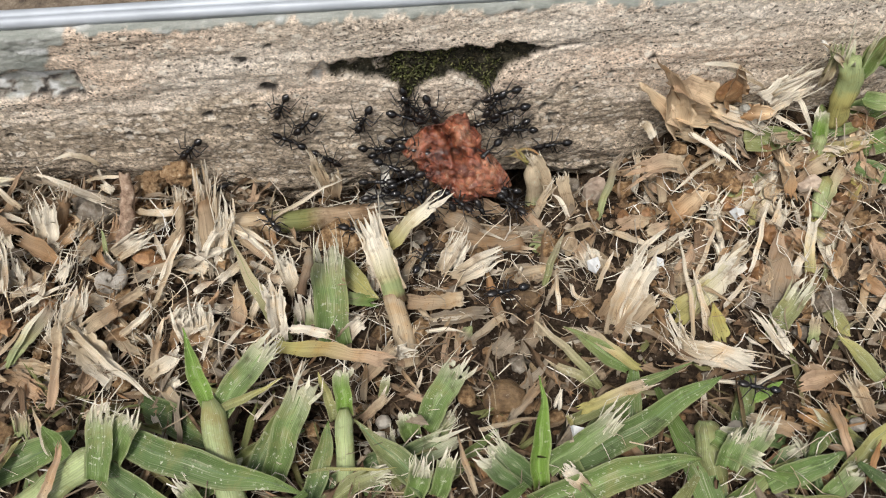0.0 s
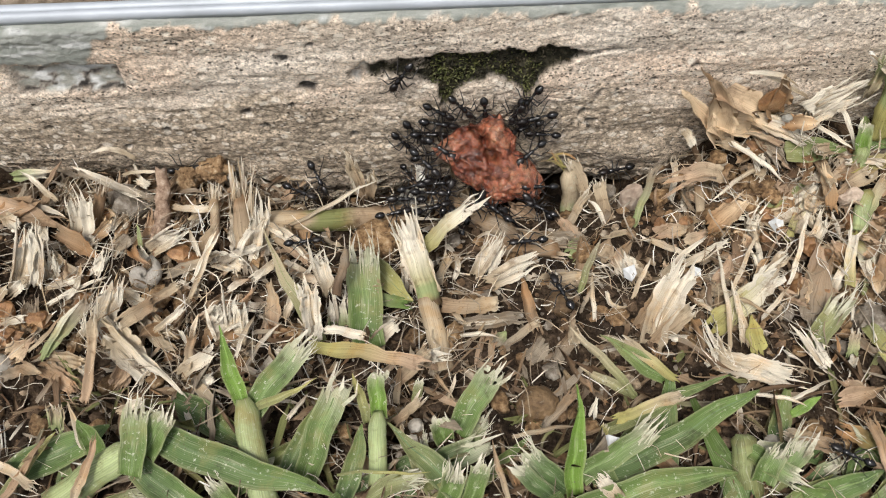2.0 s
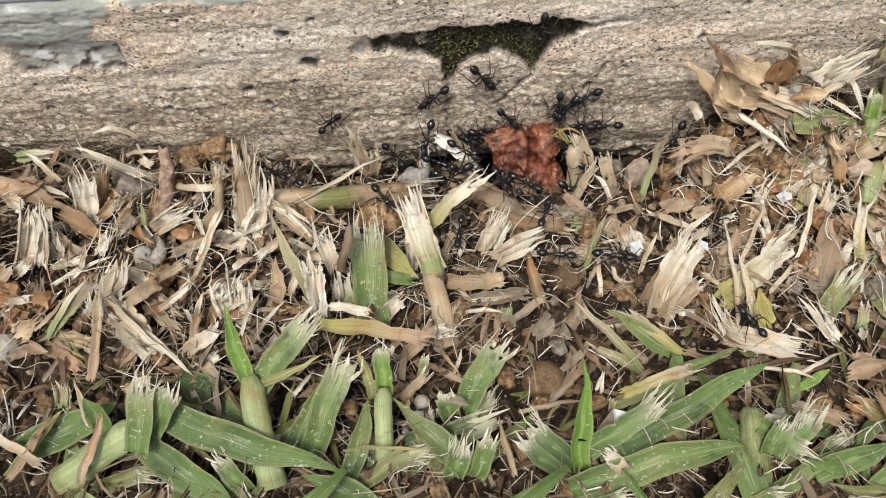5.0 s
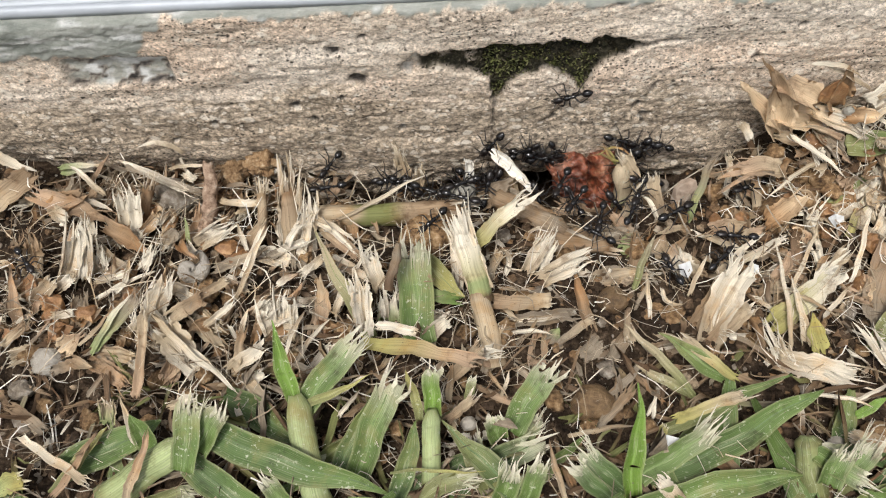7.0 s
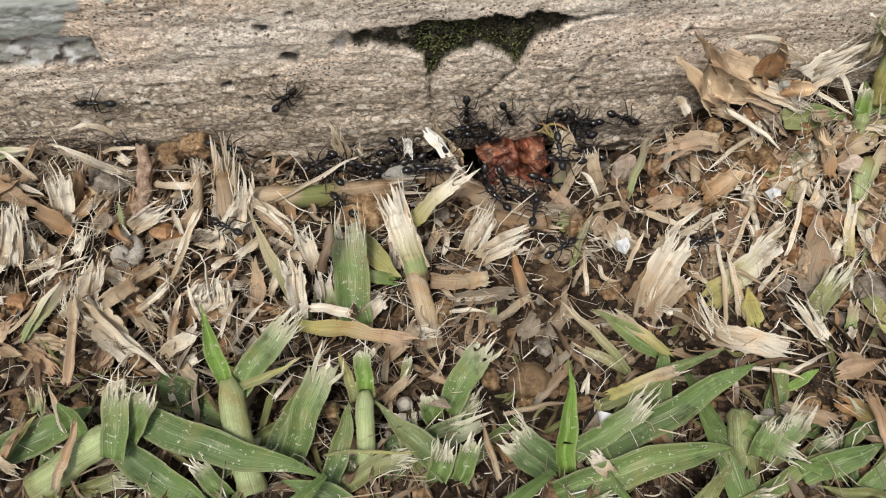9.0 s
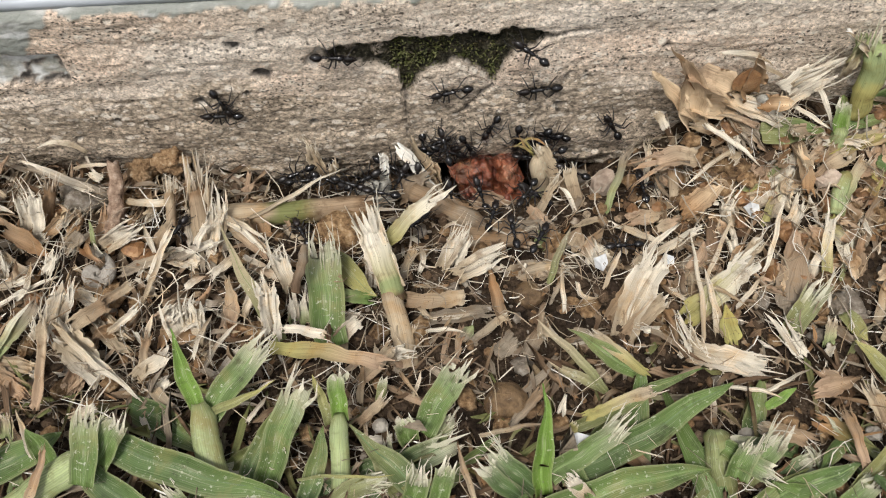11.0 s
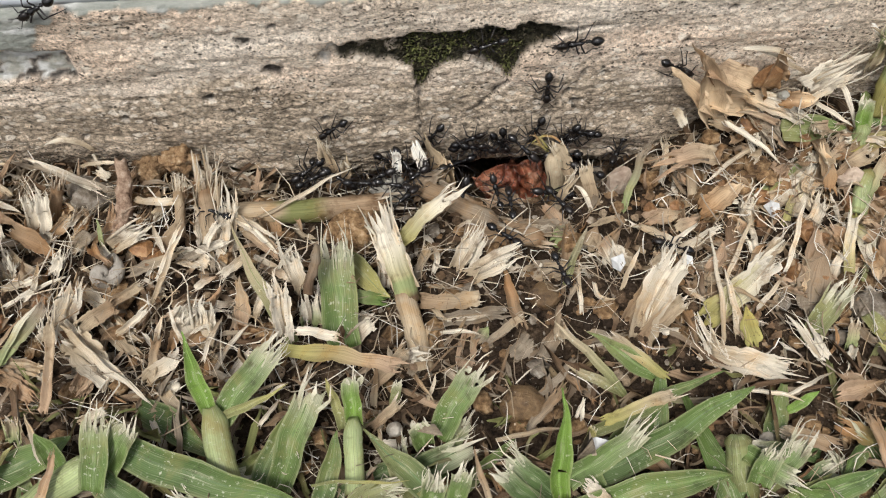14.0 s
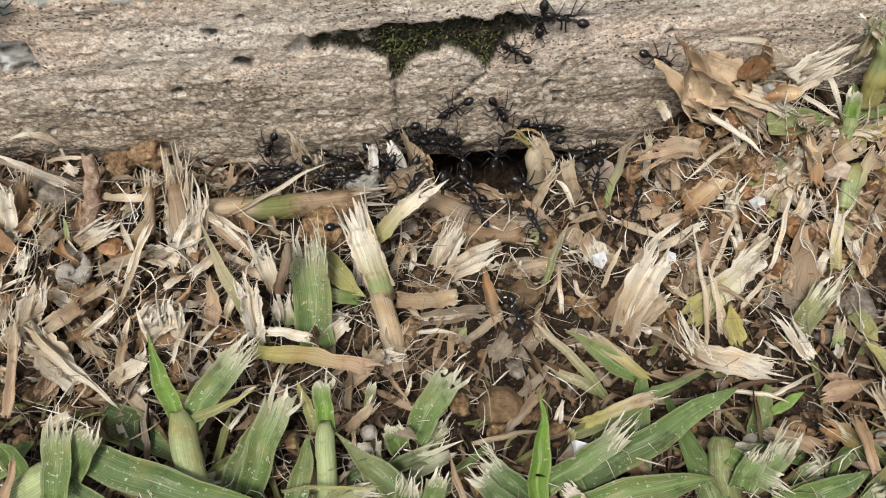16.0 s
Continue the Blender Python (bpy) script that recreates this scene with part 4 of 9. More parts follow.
blade("straw", (69.8, -68.3, 2.0), (67.3, -57.0, 7.0), 1.62, "pink", "tan", seed=69)
blade("grass_blade", (66.9, -71.3, 1.0), (80.8, -61.8, 5.0), 3.05, "olive", "yellow", seed=70)
blade("straw", (71.5, -71.9, 2.0), (74.1, -66.3, 5.0), 1.24, "orange", "orange", seed=71)
blade("straw", (65.0, -59.8, 1.0), (70.6, -64.1, 3.0), 2.75, "orange", "olive", seed=72)
blade("grass_blade", (55.6, -71.4, 1.0), (68.7, -67.6, 3.0), 3.91, "green", "dark_green", seed=73)
blade("grass_blade", (68.1, -63.3, 1.0), (63.1, -67.5, 1.0), 2.73, "dark_green", "green", seed=74)
blade("straw", (62.2, -63.2, 2.0), (52.9, -59.7, 2.0), 2.38, "tan", "cream", seed=75)
blade("grass_blade", (84.8, -48.7, 1.0), (92.9, -45.9, 3.0), 3.92, "olive", "yellow", seed=76)
blade("grass_blade", (82.3, -54.3, 0.0), (84.7, -62.9, 2.0), 3.39, "olive", "green", seed=77)
blade("dry_husk", (54.4, -5.3, 13.0), (43.7, -3.4, 23.4), 3.10, "husk", "husk", curl=0.8, seed=78)
blade("dry_husk", (53.3, -5.6, 13.0), (48.8, -3.9, 26.7), 5.93, "husk", "tan", curl=0.9, point=0.5, seed=79)
blade("dry_husk", (52.2, -3.2, 20.2), (45.0, -4.2, 30.9), 1.81, "rust", "tan", curl=0.5, point=0.8, seed=80)
blade("dry_husk", (59.8, -3.0, 18.3), (49.8, -3.9, 23.9), 5.37, "husk", "pink", curl=0.7, seed=81)
blade("dry_husk", (51.9, -3.0, 16.4), (63.7, -3.2, 13.0), 5.93, "husk", "husk", curl=0.7, point=0.3, seed=82)
blade("dry_husk", (59.4, -3.0, 16.1), (73.2, -7.7, 11.8), 3.16, "husk", "white", fray=4, curl=0.7, seed=83)
blade("straw", (70.0, -2.8, 16.2), (79.5, -3.3, 25.3), 4.94, "white", "white", fray=9, tear=0.6, seed=84)
blade("straw_fibre", (67.7, -3.0, 21.2), (53.8, -3.3, 28.3), 0.83, "cream", "white", sag=1, seed=85)
stem("straw_stalk", (84.0, -5.0, 13.0), (82.4, -3.4, 28.0), 2.1, 2.4, "yellow", "stem", fray=3, crook=0.16, bands=((0.2, 0.55, "yellow"), (0.55, 0.8, "pale_green")), seed=86)
blade("grass_blade", (80.3, -9.4, 10.2), (78.5, -6.2, 20.0), 2.9, "bright_green", "green", fray=2, tear=0.12, curl=0.6, seed=373)
stem("straw_stalk", (80.6, -10.4, 8.0), (80.1, -8.8, 12.6), 1.4, 1.5, "stem", "pale_green", crook=0.1, seed=374)
blade("straw", (79.2, -11.2, 9.9), (91.6, -9.0, 11.9), 2.6, "yellow", "cream", fray=3, tear=0.2, curl=0.7, seed=375)
blade("straw", (75.1, -2.8, 31.3), (83.0, -3.8, 24.9), 1.0, "bone", "cream", fray=2, seed=376)
blade("grass_blade", (87.3, -5.2, 19.0), (94.0, -6.0, 17.4), 3.4, "green", "pale_green", curl=0.4, seed=377)
blade("grass_blade", (84.6, -3.4, 23.2), (86.4, -3.2, 33.0), 3.6, "green", "olive", curl=0.5, seed=378)
blade("grass_blade", (80.2, -9.7, 11.2), (81.8, -2.5, 15.0), 2.76, "green", "green", point=0.2, seed=87)
blade("straw", (82.5, -12.8, 8.5), (84.4, -3.5, 12.7), 1.50, "cream", "tan", seed=88)
blade("grass_blade", (65.8, -7.9, 11.8), (77.6, -8.1, 11.8), 4.86, "olive", "green", curl=0.15, point=0.4, seed=89)
blade("dry_husk", (77.2, -12.2, 9.5), (91.4, -9.1, 11.5), 2.65, "tan", "yellow", point=0.8, curl=0.7, seed=90)
blade("straw_fibre", (74.2, -2.9, 19.1), (79.3, -8.5, 11.8), 1.07, "white", "white", sag=0.8, seed=91)
blade("straw_fibre", (70.3, -2.8, 13.8), (79.1, -8.5, 11.8), 0.87, "white", "white", sag=0.8, seed=92)
blade("straw", (85.5, -19.9, 4.4), (88.1, -14.0, 8.1), 1.91, "orange", "yellow", seed=93)
blade("grass_blade", (88.0, -3.1, 12.8), (99.2, -2.4, 15.2), 4.65, "green", "dark_green", seed=94)
blade("grass_blade", (88.9, -10.1, 10.4), (98.9, -7.8, 11.7), 4.48, "green", "green", seed=95)
blade("grass_blade", (88.6, -2.4, 24.8), (91.5, -2.8, 33.6), 4.98, "green", "green", seed=96)
blade("grass_blade", (88.0, -12.8, 8.0), (96.2, -16.2, 6.5), 3.85, "dark_green", "green", seed=97)
blade("grass_blade", (82.5, -7.6, 12.0), (90.1, -6.2, 13.0), 2.34, "green", "olive", seed=98)
blade("straw", (79.4, -2.8, 20.8), (77.4, -3.6, 34.0), 2.69, "cream", "pale_green", fray=4, seed=99)
blade("straw_fibre", (84.4, -2.9, 23.5), (74.4, -3.5, 32.2), 0.83, "white", "cream", sag=0.8, seed=100)
blade("straw", (78.6, -32.2, 2.4), (88.6, -17.5, 5.4), 2.10, "grey", "tan", seed=101)
blade("dry_husk", (50.8, -19.2, 3.0), (58.2, -15.1, 6.0), 3.79, "husk", "tan", curl=1.1, seed=102)
blade("dry_husk", (53.3, -5.5, 12.0), (58.1, -6.9, 11.0), 2.32, "cream", "tan", curl=0.8, seed=103)
blade("dry_husk", (73.1, -16.8, 5.8), (73.5, -11.3, 9.4), 3.18, "tan", "cream", curl=0.5, seed=104)
blade("straw", (54.5, -10.5, 8.0), (40.9, -13.9, 7.0), 3.59, "cream", "pink", fray=5, tear=0.35, sag=3, seed=105)
blade("straw_fibre", (61.1, -9.8, 9.4), (51.2, -14.8, 5.0), 0.84, "cream", "white", sag=0.8, seed=106)
blade("straw", (36.6, -17.0, 0.5), (44.2, -5.2, 12.4), 1.35, "pale_green", "grey", point=0.9, side=-0.5, seed=107)
stem("straw_stalk", (25.9, -11.0, -6.5), (24.7, -8.0, 6.9), 1.7, 1.75, "stem", "cream", bands=((0.45, 0.95, "cream"),), crook=0.12, seed=108)
blade("straw", (32.0, -12.5, -3.0), (22.4, -5.0, 12.5), 2.5, "tan", "cream", point=0.8, curl=0.7, seed=109)
blade("straw", (-4.6, -7.2, 0.5), (-4.7, -5.0, 8.3), 1.6, "bone", "bone", fray=3, tear=0.2, curl=0.9, seed=362)
blade("dry_husk", (4.2, -5.4, -6.5), (1.2, -3.2, 7.6), 3.6, "husk", "cream", curl=1.2, point=0.5, seed=363)
blade("dry_husk", (5.4, -5.0, -6.0), (4.2, -3.4, 4.4), 2.4, "tan", "husk", curl=1.0, fray=4, tear=0.3, seed=364)
blade("dry_husk", (-3.9, -7.4, -3.2), (-6.0, -4.0, 3.9), 2.2, "rust", "pink", curl=0.9, fray=3, seed=365)
blade("dry_husk", (23.6, -13.6, -6.0), (11.6, -11.0, 0.0), 4.6, "tan", "pink", curl=0.9, fray=4, tear=0.15, seed=366)
blade("straw_fibre", (24.1, -5.0, 4.8), (19.7, -4.4, 8.6), 0.5, "yellow", "tan", side=1.2, seed=367)
blade("straw_fibre", (25.0, -5.2, 5.4), (21.2, -4.2, 9.6), 0.5, "yellow", "orange", side=-1.0, seed=368)
blade("straw_fibre", (24.8, -5.0, 3.6), (18.9, -4.4, 6.4), 0.45, "yellow", "tan", side=0.9, seed=369)
blade("straw_fibre", (26.2, -5.0, 7.4), (20.6, -4.4, 6.2), 0.45, "orange", "yellow", side=1.3, seed=370)
blade("straw", (32.6, -15.2, -1.0), (29.8, -8.8, 7.0), 2.39, "tan", "cream", seed=110)
blade("straw_fibre", (31.4, -16.5, 1.0), (28.5, -11.8, 3.0), 0.98, "white", "white", sag=0.8, seed=111)
blade("straw", (48.1, -6.4, 12.0), (45.7, -3.9, 15.0), 1.57, "white", "cream", seed=112)
blade("dry_husk", (60.1, -3.3, 14.0), (66.1, -10.6, 9.4), 4.19, "cream", "grey", fray=4, curl=0.7, seed=113)
blade("straw", (53.8, -27.9, 1.7), (62.9, -14.0, 7.0), 1.66, "cream", "white", fray=3, seed=114)
blade("straw", (60.9, -17.3, 4.4), (72.2, -12.0, 9.1), 1.47, "pale_green", "cream", seed=115)
blade("straw", (64.8, -23.2, 3.4), (72.4, -11.7, 8.8), 1.66, "yellow", "white", seed=116)
blade("straw", (63.3, -21.2, 3.4), (60.2, -14.3, 5.7), 11.02, "cream", "white", fray=4, seed=117)
blade("straw", (71.4, -21.3, 4.1), (65.8, -16.1, 6.1), 1.87, "cream", "white", fray=3, seed=118)
blade("straw", (42.7, -27.1, 1.0), (54.2, -23.2, 4.0), 1.45, "cream", "white", seed=119)
blade("straw", (31.3, -26.8, 1.0), (35.0, -22.6, 4.0), 2.50, "cream", "tan", seed=120)
blade("dry_leaf", (37.7, -30.0, 0.0), (33.0, -25.0, 4.0), 2.69, "tan", "cream", seed=121)
stem("straw_stalk", (-36.6, -14.2, 2.5), (-6.6, -13.7, 3.0), 2.18, 2.01, "cream", "tan", fray=4, knots=(0.97,), crook=0.2, bands=((0.34, 0.6, "olive"),), seed=122)
blade("straw", (-15.6, -5.8, -3.0), (-19.6, -3.3, 11.0), 2.46, "tan", "cream", fray=4, tear=0.35, seed=123)
blade("straw", (-15.0, -5.8, -3.0), (-14.3, -5.3, 9.0), 1.91, "tan", "cream", fray=3, tear=0.4, seed=124)
blade("straw_fibre", (-31.0, -16.5, 3.0), (-11.9, -8.4, 7.0), 0.76, "cream", "white", sag=0.8, seed=125)
stem("straw_stalk", (-1.5, -45.9, 0.0), (-4.2, -32.2, 6.0), 1.88, 1.73, "cream", "cream", fray=4, knots=(0.05, 0.9), seed=126)
stem("straw_stalk", (-3.4, -35.2, 4.2), (-7.0, -25.0, 12.0), 2.0, 2.1, "yellow", "white", fray=7, crook=0.12, bands=((0.0, 0.12, "brown"), (0.12, 0.3, "pale_green")), seed=372)
blade("straw", (-3.8, -34.0, 5.6), (-8.1, -21.6, 15.0), 4.2, "cream", "white", fray=8, tear=0.35, seed=127)
blade("straw", (-5.3, -26.4, 8.0), (9.0, -14.8, 13.0), 2.6, "yellow", "white", fray=3, tear=0.3, curl=0.9, seed=128)
blade("grass_blade", (-15.0, -25.3, 4.0), (-6.6, -34.5, 5.0), 3.87, "olive", "yellow", point=0.4, seed=129)
blade("straw", (-13.3, -33.3, 4.0), (-5.3, -34.7, 4.0), 2.01, "pale_green", "green", seed=130)
blade("straw", (-1.9, -34.6, 3.0), (10.0, -35.5, 4.0), 2.60, "tan", "cream", fray=3, tear=0.12, seed=131)
blade("straw", (1.0, -37.1, 1.0), (15.4, -36.7, 1.0), 2.42, "grey", "grey", seed=132)
blade("straw", (-13.7, -40.8, 2.0), (-8.1, -38.4, 6.0), 2.36, "tan", "white", fray=3, seed=133)
blade("straw", (-24.1, -44.3, 8.0), (-3.4, -49.0, 9.0), 2.23, "yellow", "pink", fray=2, tear=0.12, seed=134)
blade("straw", (-21.8, -41.2, 8.0), (-12.3, -43.3, 8.0), 1.43, "white", "white", fray=2, seed=135)
blade("grass_blade", (-14.1, -42.2, 2.0), (-16.9, -21.5, 13.0), 5.76, "green", "pale_green", fray=9, tear=0.3, seed=136)
blade("straw", (-19.9, -37.5, 2.0), (-20.0, -32.9, 9.0), 3.58, "pale_green", "white", fray=7, tear=0.5, seed=137)
blade("straw", (-24.5, -40.1, 5.0), (-26.0, -31.1, 11.0), 2.54, "cream", "white", fray=3, seed=138)
blade("grass_blade", (-23.1, -41.8, 4.0), (-33.9, -20.5, 9.0), 2.61, "olive", "cream", point=0.8, seed=139)
blade("straw", (-21.8, -31.7, 3.0), (-23.7, -23.5, 11.0), 2.84, "cream", "white", fray=5, tear=0.45, seed=140)
stem("twig", (-19.7, -36.4, 11.0), (-17.5, -29.6, 15.0), 0.81, 0.75, "brown", "grey", crook=0.45, seed=141)
blade("straw", (-10.2, -49.7, 2.0), (-2.8, -42.9, 6.0), 2.11, "tan", "cream", seed=142)
blade("straw", (-10.5, -56.1, 1.0), (-4.4, -52.1, 5.0), 1.49, "tan", "cream", seed=143)
blade("straw", (-3.3, -46.9, 0.0), (-0.5, -38.1, 4.0), 2.16, "grey", "cream", seed=144)
blade("straw", (4.9, -27.8, 2.0), (11.2, -19.9, 9.0), 2.68, "cream", "white", fray=5, tear=0.5, seed=145)
blade("straw", (7.3, -29.6, 2.0), (18.5, -27.7, 7.0), 3.46, "cream", "white", fray=7, tear=0.4, seed=146)
blade("straw", (15.6, -39.2, 1.0), (13.3, -29.8, 4.0), 2.42, "tan", "orange", seed=147)
blade("straw", (16.5, -28.7, 0.0), (26.0, -29.0, 2.0), 2.80, "grey", "cream", seed=148)
blade("straw", (2.9, -10.2, 2.0), (13.0, -18.6, 3.0), 2.61, "grey", "tan", seed=149)
blade("straw", (11.1, -18.5, 1.0), (27.8, -21.0, 2.0), 2.78, "tan", "grey", seed=150)
blade("straw", (19.2, -22.6, 1.0), (31.6, -7.2, 5.0), 1.51, "grey", "cream", seed=151)
blade("dry_leaf", (-2.6, -10.6, -0.0), (3.5, -8.2, 4.0), 3.77, "tan", "grey", seed=152)
blade("dry_husk", (35.5, -29.3, 1.0), (32.4, -25.6, 5.0), 3.08, "cream", "white", fray=3, curl=0.7, seed=153)
stem("straw_stalk", (-38.9, -20.7, -2.0), (-39.6, -10.4, 7.0), 2.40, 2.21, "cream", "tan", fray=4, knots=(0.05, 0.9), seed=154)
blade("straw", (-39.3, -20.0, 0.0), (-39.2, -6.0, 13.0), 4.31, "white", "cream", fray=7, tear=0.45, seed=155)
blade("straw", (-36.6, -20.8, 0.0), (-34.7, -9.7, 11.0), 3.65, "cream", "white", fray=6, tear=0.5, seed=156)
blade("straw", (-37.7, -24.5, 1.0), (-33.7, -14.6, 7.0), 1.71, "white", "white", fray=3, seed=157)
blade("dry_husk", (-58.2, -19.2, 0.0), (-56.3, -10.9, 4.0), 2.0, "tan", "pink", fray=3, curl=0.9, seed=159)
blade("straw", (-53.9, -19.5, 0.0), (-51.0, -12.6, 4.0), 1.31, "grey", "tan", seed=160)
blade("straw", (-71.3, -15.7, -1.0), (-71.6, -9.0, 8.0), 2.87, "cream", "white", fray=4, tear=0.35, seed=161)
blade("straw", (-69.3, -16.4, -0.0), (-68.5, -8.5, 11.0), 2.18, "white", "white", fray=4, tear=0.4, seed=162)
stem("straw_stalk", (-70.2, -12.4, -2.0), (-66.2, -9.2, 7.0), 1.23, 1.13, "orange", "tan", fray=4, knots=(0.05, 0.9), seed=163)
blade("dry_husk", (-89.5, -8.8, 5.0), (-74.0, -15.0, 3.0), 3.76, "pink", "tan", curl=0.8, seed=164)
blade("dry_husk", (-74.1, -16.4, 5.0), (-65.9, -21.7, 3.0), 3.01, "tan", "orange", curl=0.8, seed=165)
blade("straw", (-99.2, -10.8, 2.0), (-88.7, -3.8, 7.0), 4.49, "cream", "tan", seed=166)
blade("straw", (-98.7, -2.3, 10.2), (-90.3, -4.0, 6.0), 1.98, "cream", "white", seed=167)
blade("straw", (-80.1, -26.9, 0.0), (-75.8, -17.7, 10.0), 3.81, "cream", "white", fray=6, tear=0.35, seed=168)
blade("straw", (-76.8, -27.0, 1.0), (-75.2, -17.7, 11.0), 2.73, "white", "white", fray=4, tear=0.3, seed=169)
blade("straw", (-74.8, -25.2, 0.0), (-73.4, -20.7, 8.0), 3.18, "cream", "white", fray=7, tear=0.6, seed=170)
blade("straw", (-87.5, -24.8, 0.0), (-87.7, -17.0, 7.0), 4.51, "cream", "tan", fray=6, tear=0.4, seed=171)
blade("straw_fibre", (-57.5, -8.8, 3.0), (-73.6, -2.6, 6.0), 1.35, "grey", "white", sag=1, seed=172)
blade("straw_fibre", (-76.0, -8.9, 4.0), (-82.6, -4.1, 7.0), 1.12, "cream", "white", sag=0.8, seed=173)
blade("straw_fibre", (-86.5, -2.2, 4.0), (-77.5, -2.6, 5.0), 1.25, "pale_green", "white", sag=0.8, seed=174)
blade("straw_fibre", (-60.2, -2.5, 8.5), (-68.8, -2.4, 10.1), 0.87, "cream", "white", sag=2, seed=175)
blade("straw_fibre", (-48.0, -31.8, 2.0), (-41.7, -20.2, 8.0), 0.93, "cream", "white", sag=0.8, seed=176)
blade("straw", (-57.6, -19.4, 1.0), (-47.6, -18.0, 6.0), 3.01, "cream", "white", fray=5, tear=0.4, seed=177)
blade("straw", (-39.0, -39.8, 1.0), (-39.3, -32.9, 9.0), 5.58, "cream", "white", fray=9, tear=0.45, seed=178)
blade("straw", (-44.4, -33.9, 2.0), (-35.2, -37.0, 4.0), 2.83, "tan", "white", fray=5, seed=179)
blade("straw", (-53.3, -44.8, 1.0), (-61.8, -37.2, 7.0), 4.54, "white", "cream", point=0.4, seed=180)
blade("straw_fibre", (-61.1, -37.3, 6.0), (-46.3, -50.1, 3.0), 1.17, "cream", "white", sag=0.8, seed=181)
blade("straw", (-61.9, -51.1, 4.0), (-61.5, -31.6, 9.0), 1.65, "pink", "cream", seed=182)
blade("straw", (-71.8, -41.7, 2.0), (-62.7, -44.0, 3.0), 2.58, "tan", "cream", point=0.3, seed=183)
blade("straw", (-72.4, -43.2, 1.0), (-63.0, -49.6, 3.0), 2.16, "tan", "pink", seed=184)
blade("straw", (-62.1, -36.8, 2.0), (-58.6, -28.2, 9.0), 4.05, "cream", "white", fray=6, tear=0.4, seed=185)
blade("straw", (-47.2, -46.0, 2.0), (-39.9, -42.6, 6.0), 2.33, "cream", "white", seed=186)
blade("straw", (-58.4, -31.2, 1.0), (-48.0, -40.5, 3.0), 2.65, "grey", "cream", seed=187)
blade("straw", (-59.9, -36.3, 2.0), (-50.7, -30.8, 5.0), 2.04, "cream", "tan", seed=188)
blade("straw_fibre", (-71.8, -42.6, 3.0), (-65.3, -32.6, 6.0), 1.20, "pale_green", "white", sag=0.8, seed=189)
blade("straw", (-86.2, -37.9, 0.0), (-89.2, -26.6, 5.0), 2.28, "tan", "pink", seed=190)
blade("straw", (-89.0, -40.5, 1.0), (-83.0, -35.5, 4.0), 1.82, "cream", "tan", seed=191)
blade("straw", (-85.4, -31.5, 1.0), (-80.1, -26.9, 5.0), 2.71, "tan", "cream", fray=3, seed=192)
blade("straw", (-77.3, -55.4, 1.0), (-83.6, -51.5, 4.0), 1.90, "grey", "tan", seed=193)
blade("straw", (-72.6, -67.1, 2.0), (-66.2, -58.5, 6.0), 1.27, "pink", "tan", seed=194)
blade("straw", (-79.7, -57.1, 3.0), (-65.6, -66.9, 4.0), 1.28, "white", "cream", seed=195)
blade("straw", (-56.3, -52.8, 3.0), (-50.3, -51.8, 5.0), 1.51, "cream", "white", fray=3, seed=196)
blade("straw", (-68.6, -25.4, 2.0), (-76.3, -19.5, 3.0), 1.71, "grey", "cream", seed=197)
blade("straw", (-53.0, -25.3, 1.0), (-43.4, -21.9, 3.0), 1.92, "grey", "cream", seed=198)
blade("straw", (-29.7, -24.8, 1.0), (-21.0, -29.9, 3.0), 1.46, "pink", "white", seed=199)
blade("straw", (-34.2, -17.0, 3.0), (-24.2, -26.2, 3.0), 1.28, "cream", "pink", seed=200)
blade("straw", (-31.7, -30.3, 0.0), (-25.1, -33.9, 2.0), 2.27, "tan", "grey", seed=201)
blade("straw", (-34.5, -46.5, 1.0), (-28.7, -41.1, 3.0), 1.38, "grey", "white", seed=202)
blade("straw_fibre", (-36.6, -45.3, 1.0), (-30.2, -37.2, 4.0), 0.89, "grey", "white", sag=0.8, seed=203)
blade("straw", (-39.5, -52.9, 2.0), (-44.4, -48.0, 4.0), 1.72, "grey", "cream", seed=204)
blade("straw", (14.9, -57.6, 0.0), (22.3, -49.6, 2.0), 1.51, "grey", "tan", seed=205)
blade("straw", (17.6, -51.7, 0.0), (23.5, -46.9, 3.0), 1.34, "grey", "grey", seed=206)
blade("straw", (25.6, -43.4, 0.0), (34.2, -42.5, 2.0), 2.55, "tan", "grey", seed=207)
blade("straw", (8.9, -41.9, 0.0), (17.2, -37.5, 2.0), 1.40, "grey", "cream", seed=208)
blade("straw", (0.8, -44.9, 0.0), (6.0, -51.2, 2.0), 1.16, "grey", "white", seed=209)
blade("straw", (38.5, -59.6, 1.0), (48.0, -55.7, 3.0), 1.10, "tan", "cream", seed=210)
blade("straw", (25.1, -69.9, 3.0), (22.0, -66.6, 4.0), 2.26, "cream", "white", fray=5, seed=211)
blade("straw", (29.4, -62.5, 2.0), (37.7, -66.9, 1.0), 1.25, "orange", "brown", seed=212)
blade("straw", (23.0, -61.7, 3.0), (24.7, -58.7, 6.0), 1.43, "cream", "yellow", seed=213)
blade("straw_fibre", (9.4, -59.1, 2.0), (20.8, -58.4, 3.0), 0.73, "cream", "grey", sag=0.8, seed=214)
blade("straw_fibre", (22.8, -57.8, 5.0), (23.2, -54.7, 7.0), 0.63, "white", "white", sag=0.8, seed=215)
blade("straw_fibre", (22.0, -57.3, 5.0), (23.5, -55.0, 7.0), 0.63, "white", "white", sag=0.8, seed=216)
blade("straw_fibre", (-19.3, -65.3, 4.0), (-4.3, -65.4, 4.0), 0.53, "olive", "yellow", sag=0.8, seed=217)
